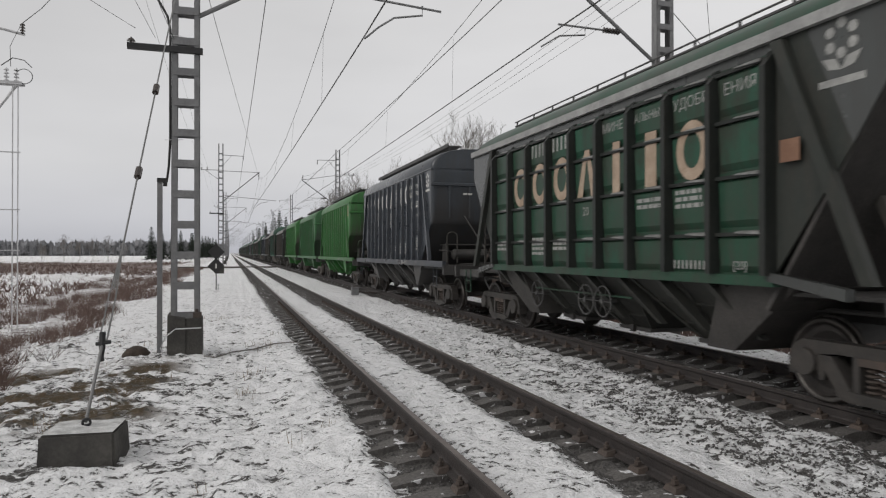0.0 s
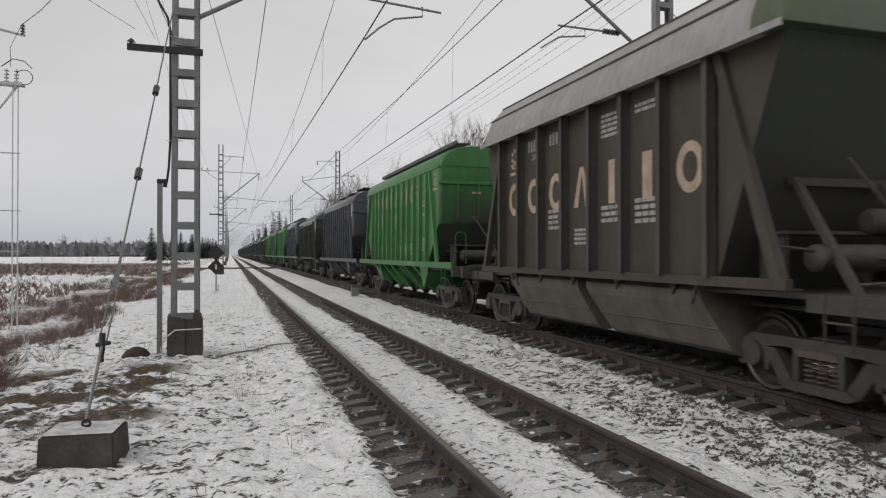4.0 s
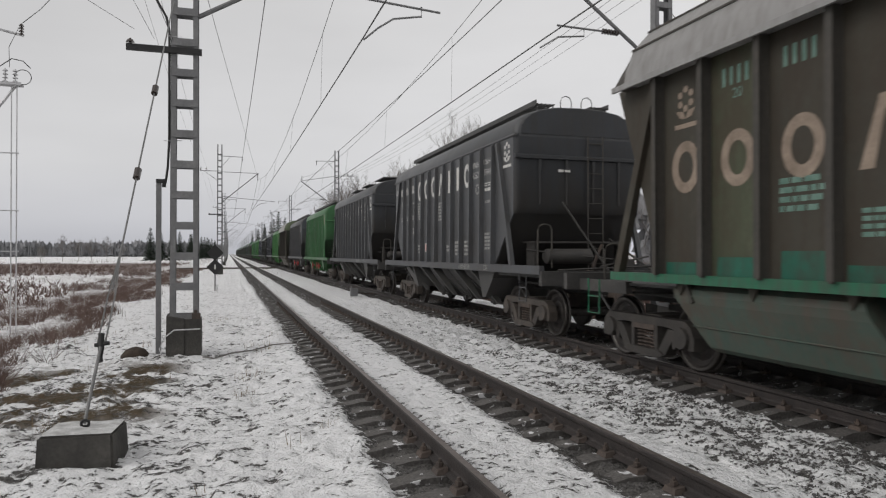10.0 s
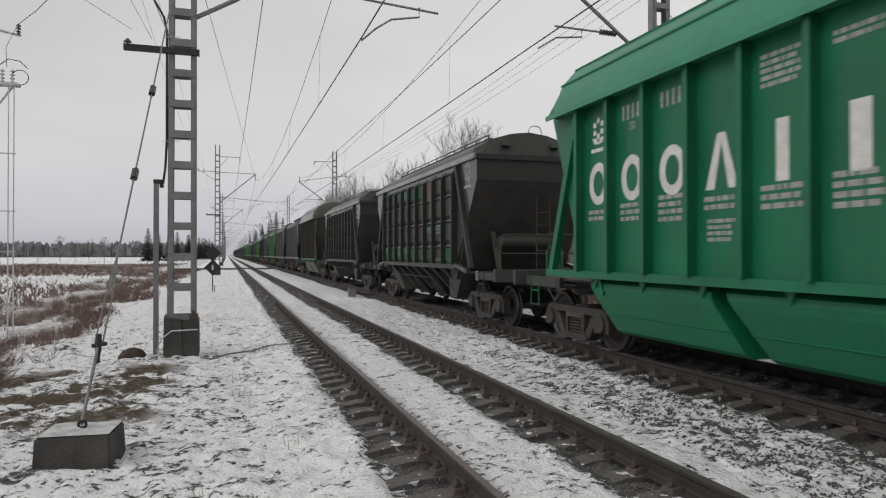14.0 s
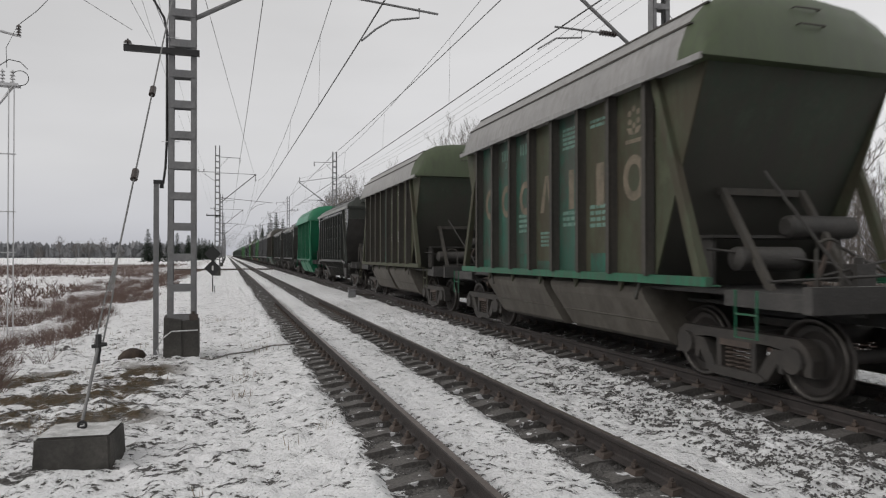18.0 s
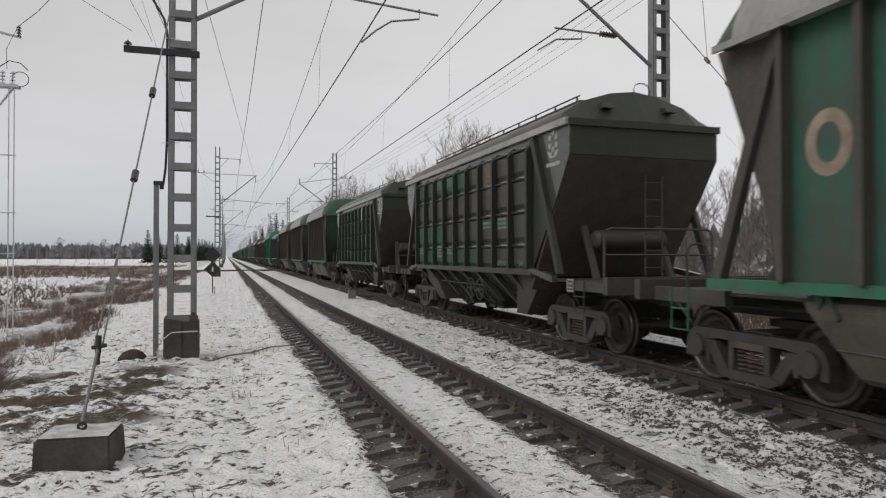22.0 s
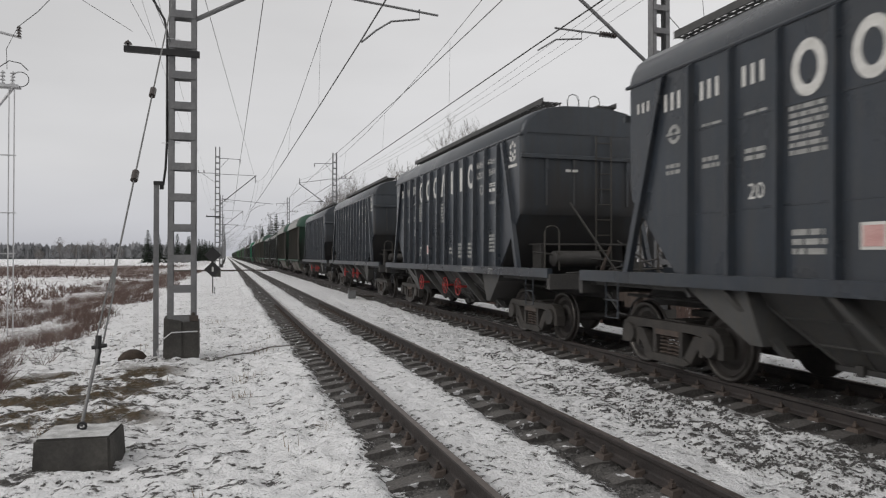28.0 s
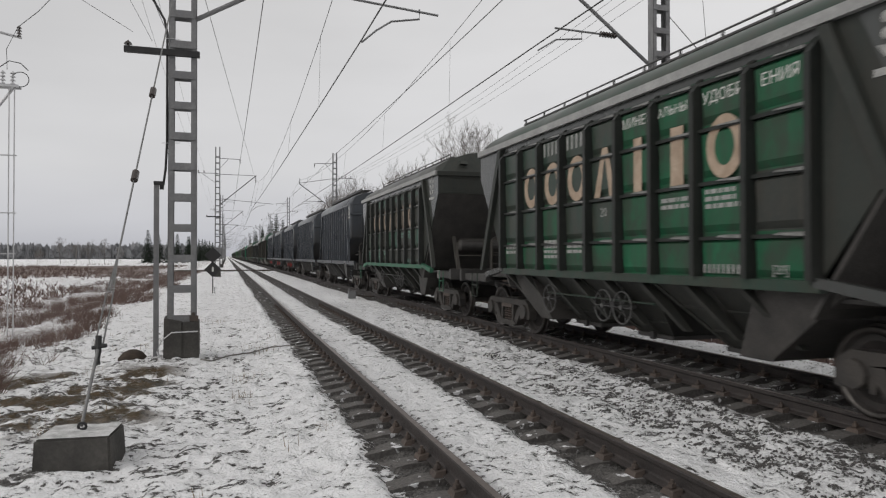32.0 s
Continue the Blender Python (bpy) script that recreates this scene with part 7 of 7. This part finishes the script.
for i in range(12):
    plant_tree((2, 5, 6)[i % 3], 16.0 + (i * 7 % 5) * 0.7, 66.0 + 4.6 * i, 1.36 + 0.05 * (i % 4), 77 * i)
plant_tree(2, 18.0, 63.0, 1.1, 150)
for i in range(46):
    # a thicket along the right side, thinning with distance
    y = 12.0 + 3.4 * i * (1.0 + i * 0.012) + rng.uniform(-1.5, 1.5)
    x = rng.uniform(20.0, 30.0) if y < 45 else rng.uniform(15.5, 22.0)
    plant_tree(rng.choice((1, 2, 4, 5, 2, 4)) if y < 45 else rng.choice((0, 1, 2, 5)), x, y, rng.uniform(0.72, 0.98) if y < 45 else rng.uniform(0.55, 0.8), rng.uniform(0, 360), rng.random() < 0.3)
for i in range(34):
    plant_tree(rng.choice((2, 4, 5, 1, 0)), rng.uniform(21.0, 38.0), rng.uniform(9.0, 36.0), rng.uniform(0.55, 0.85), rng.uniform(0, 360), rng.random() < 0.3)


def spruce(seed):
    rng = random.Random(seed)
    trunk, crown = Shape().tube([(0, 0, -0.3), (0, 0, 1.0), (0.05, 0, 11.5)], 0.16, 8, 0.02), Shape()
    z = 1.2
    while z < 12.0:
        reach = (12.4 - z) * 0.21 + 0.15
        n = 9
        for i in range(n):
            a = 2 * math.pi * (i + rng.random() * 0.7) / n
            q = reach * rng.uniform(0.6, 1.1)
            for k in range(4):
                u0, u1 = k / 4, (k + 1.25) / 4
                w = 0.30 * q * (1.0 - 0.5 * u0)
                d, e = Vector((math.cos(a), math.sin(a), 0)), Vector((-math.sin(a), math.cos(a), 0))
                p0, p1 = d * q * u0 + Vector((0, 0, z - 0.22 * q * u0)), d * q * u1 + Vector((0, 0, z - 0.30 * q * u1 + rng.uniform(-0.08, 0.08)))
                crown.tri(tuple(p0 + e * w), tuple(p0 - e * w), tuple(p1 - Vector((0, 0, 0.12))))
                crown.tri(tuple(p0 + e * w * 0.6 - Vector((0, 0, 0.25))), tuple(p0 - e * w * 0.6), tuple(p1 + e * rng.uniform(-0.2, 0.2)))
        z += 0.42
    return trunk, crown


SPRUCE = [(a.mesh("trunk"), b.mesh("crown")) for a, b in (spruce(1), spruce(2))]
for i, (x, y, s) in enumerate(((-21.8, 214, 1.0), (-20.0, 226, 0.9), (-17.5, 236, 1.0), (-15.0, 232, 0.95), (-12.5, 245, 0.9), (-13.8, 280, 1.0), (-11.0, 300, 0.95), (-9.5, 330, 1.0), (-8.2, 360, 1.0), (-7.5, 400, 1.0), (-14, 320, 1.0), (-12, 370, 1.1), (-11, 420, 1.1), (-9, 460, 1.0),
                                (16.0, 236, 1.22), (18.5, 240, 1.1), (15.0, 262, 1.05), (17.2, 280, 1.2), (14.6, 300, 1.0), (16.0, 330, 1.2), (14.5, 360, 1.1), (15.5, 400, 1.2), (14.0, 440, 1.1))):
    t = thing("spruce", "dark green spruce standing beside the line", "tree", "spruces along the line", at=(x, y, at_ground(x, y) - 0.1), turn=i * 67)
    t.scale = (s * 1.12, s * 1.12, s * (1.18 if i > 13 else 0.86))
    part("trunk", SPRUCE[i % 2][0], M_BARK, t)
    part("crown", SPRUCE[i % 2][1], M_NEEDLE, t, "drooping needle branches")


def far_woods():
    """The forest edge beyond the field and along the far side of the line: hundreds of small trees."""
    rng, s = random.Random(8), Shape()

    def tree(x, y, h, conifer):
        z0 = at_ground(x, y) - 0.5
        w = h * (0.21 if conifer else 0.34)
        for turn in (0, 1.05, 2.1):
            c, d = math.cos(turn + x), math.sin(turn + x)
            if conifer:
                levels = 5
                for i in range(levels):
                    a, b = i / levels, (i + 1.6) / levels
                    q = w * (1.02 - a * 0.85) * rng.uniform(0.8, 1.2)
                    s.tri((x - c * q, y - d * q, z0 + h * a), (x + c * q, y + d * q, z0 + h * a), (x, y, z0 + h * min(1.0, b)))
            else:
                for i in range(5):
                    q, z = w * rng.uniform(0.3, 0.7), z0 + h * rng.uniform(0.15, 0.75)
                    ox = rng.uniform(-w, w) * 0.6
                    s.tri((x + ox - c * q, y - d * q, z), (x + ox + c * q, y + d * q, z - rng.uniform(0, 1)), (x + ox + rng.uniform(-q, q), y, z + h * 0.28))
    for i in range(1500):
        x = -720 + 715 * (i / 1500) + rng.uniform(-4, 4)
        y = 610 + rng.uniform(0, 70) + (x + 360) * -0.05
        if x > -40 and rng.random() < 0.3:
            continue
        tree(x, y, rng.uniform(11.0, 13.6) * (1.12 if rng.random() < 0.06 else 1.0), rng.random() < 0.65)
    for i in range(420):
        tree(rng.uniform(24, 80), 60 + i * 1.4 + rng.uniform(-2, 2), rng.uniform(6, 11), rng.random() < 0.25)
    solid("far_woods", s, M_HAZEWOOD, "mixed forest edge beyond the field, coloured pale for haze", "forest", kind="stuff")


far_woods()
for i in range(7):
    plant_tree((4, 5, 2)[i % 3], (-52, -47, -43.5, -40.5, -37, -33, -57)[i], 222 + i * 4, (0.85, 1.0, 0.95, 1.15, 1.0, 0.8, 0.7)[i], 50 * i)


def dry_stems(name, label, material, count, seed, place, height, width, bent=0.5):
    rng, s = random.Random(seed), Shape()
    for _ in range(count):
        spot = place(rng)
        if spot is None:
            continue
        x, y = spot
        z = at_ground_fast(x, y)
        for _ in range(3):
            h = height * rng.uniform(0.45, 1.15)
            a, lean = rng.uniform(0, 6.28), rng.uniform(0.05, bent) * h
            w = width * rng.uniform(0.6, 1.3)
            bx, by = x + rng.uniform(-0.1, 0.1), y + rng.uniform(-0.1, 0.1)
            ex, ey = bx + math.cos(a) * lean, by + math.sin(a) * lean
            s.tri((bx - w, by, z - 0.03), (bx + w, by, z - 0.03), (ex, ey, z + h))
            if rng.random() < 0.5:
                mx, my = (bx + ex) / 2, (by + ey) / 2
                s.tri((mx - w * 0.6, my, z + h * 0.5), (mx + w * 0.6, my, z + h * 0.5), (mx + rng.uniform(-0.25, 0.25), my + rng.uniform(-0.2, 0.2), z + h * rng.uniform(0.75, 1.0)))
    return solid(name, s, material, label, "dry weeds", kind="stuff")


GRID = {}


def at_ground_fast(x, y):
    key = (round(x * 4), round(y * 4))
    if key not in GRID:
        GRID[key] = at_ground(key[0] / 4, key[1] / 4)
    return GRID[key]


def bank(rng):
    y = 11.0 + 95.0 * rng.random() ** 2.0
    x = -3.2 - 7.4 * rng.random() ** 1.15
    x -= 0.8 * noise.noise(Vector((y * 0.35, 0.0, 5.0)))
    if noise.noise(Vector((x * 2.6, y * 1.6, 4.0))) < -0.02 - 0.3 * rng.random() ** 3 or noise.noise(Vector((x * 1.3, y * 0.7, 9.0))) < -0.12 or noise.noise(Vector((x * 0.45, y * 0.25, 0.0))) < -0.14 + (0.15 if x < -8 else 0.0) + (0.18 if x > -4.9 else 0.0):
        return None
    return x, y


def meadow(rng):
    y = 30.0 + 180.0 * rng.random() ** 1.2
    x = -9.0 - (20 + y * 0.55) * rng.random()
    if noise.noise(Vector((x * 0.06, y * 0.05, 3.0))) < (0.02 if y < 85 else -0.15 if y < 172 else 0.3) - 0.25 * rng.random() ** 2:
        return None
    return x, y


def verge(rng):
    x, y = rng.uniform(-3.2, 1.1), rng.uniform(4.5, 22.0)
    if noise.noise(Vector((x * 0.9, y * 0.6, 7.0))) < 0.18:
        return None
    return x, y


def right_bank(rng):
    return rng.uniform(10.8, 22.0), rng.uniform(4.0, 70.0)


dry_stems("bank_weeds", "tangled reddish-brown dry weeds on the bank", M_BRUSH, 46000, 1, bank, 0.40, 0.006, 1.5)
dry_stems("meadow_weeds", "brown dry weeds standing out of the snowy meadow", M_BRUSH, 12000, 2, meadow, 0.45, 0.03, 1.2)
dry_stems("verge_grass", "thin straw-coloured grass poking through the snow", M_STRAW, 420, 3, verge, 0.13, 0.004)
def thicket_floor(rng):
    return rng.uniform(20.0, 40.0), rng.uniform(6.0, 75.0)


dry_stems("thicket_brushwood", "grey-brown brushwood under the bare trees", M_THICKET, 9000, 5, thicket_floor, 1.9, 0.014)
dry_stems("far_bank_weeds", "brown dry weeds beyond the second track", M_BRUSH, 7000, 4, right_bank, 0.6, 0.02)


def loose_stones():
    """Ballast stones and clods lying on and through the snow."""
    rng, s = random.Random(21), Shape()
    for _ in range(15000):
        u = rng.random() * 0.85
        y = 3.2 + 18.0 * rng.random() ** 1.6
        if u < 0.45:
            x = rng.uniform(4.3, 6.35)
        elif u < 0.7:
            x = rng.choice(RAILS) - rng.uniform(0.06, 0.46)
        elif u < 0.85:
            x = rng.uniform(6.5, 8.1)
        else:
            x = rng.uniform(-3.0, 1.2)
        if u < 0.45 and noise.noise(Vector((x * 1.6, y * 1.2, 2.0))) < (-0.12 if y < 9 else 0.15):
            continue
        z = float(ground_height(np.array([x]), np.array([y]))[0])
        r = rng.uniform(0.006, 0.021)
        b = len(s.v)
        for q in ((1, 0, 0), (-1, 0, 0), (0, 1, 0), (0, -1, 0), (0, 0, 0.8), (0, 0, -0.6)):
            s.v.append(tuple(c + r * (d + rng.uniform(-0.35, 0.35)) for c, d in zip((x, y, z + r * 0.25), q)))
        s.f += [(b + i, b + j, b + 4) for i, j in ((0, 2), (2, 1), (1, 3), (3, 0))] + [(b + j, b + i, b + 5) for i, j in ((0, 2), (2, 1), (1, 3), (3, 0))]
    solid("ballast_stones", s, M_STONE, "loose dark ballast stones showing through the snow", "stones", kind="stuff")


loose_stones()


def motions():
    times = [2.0 * i for i in range(17)]
    for wagon, y0 in RUN:
        walk(wagon, [(t, pose(TRACK_2, y0 + travelled(t), RAIL_TOP)) for t in times])
    # all wheelsets roll alike: key the two of one bogie, the others share those keys
    lead = {}
    for w, n in SPINNERS:
        if n not in lead:
            rows = []
            for i in range(0, 32 * FPS + 1):
                t = i / FPS
                rows.append((t, Matrix.Translation(w.location) @ Euler((-travelled(t) / 0.475, 0, 0)).to_matrix().to_4x4()))
            walk(w, rows)
            lead[n] = w
        else:
            w.rotation_mode = "QUATERNION"
            w.animation_data_create()
            w.animation_data.action = lead[n].animation_data.action
            w.animation_data.action_slot = lead[n].animation_data.action_slot


motions()
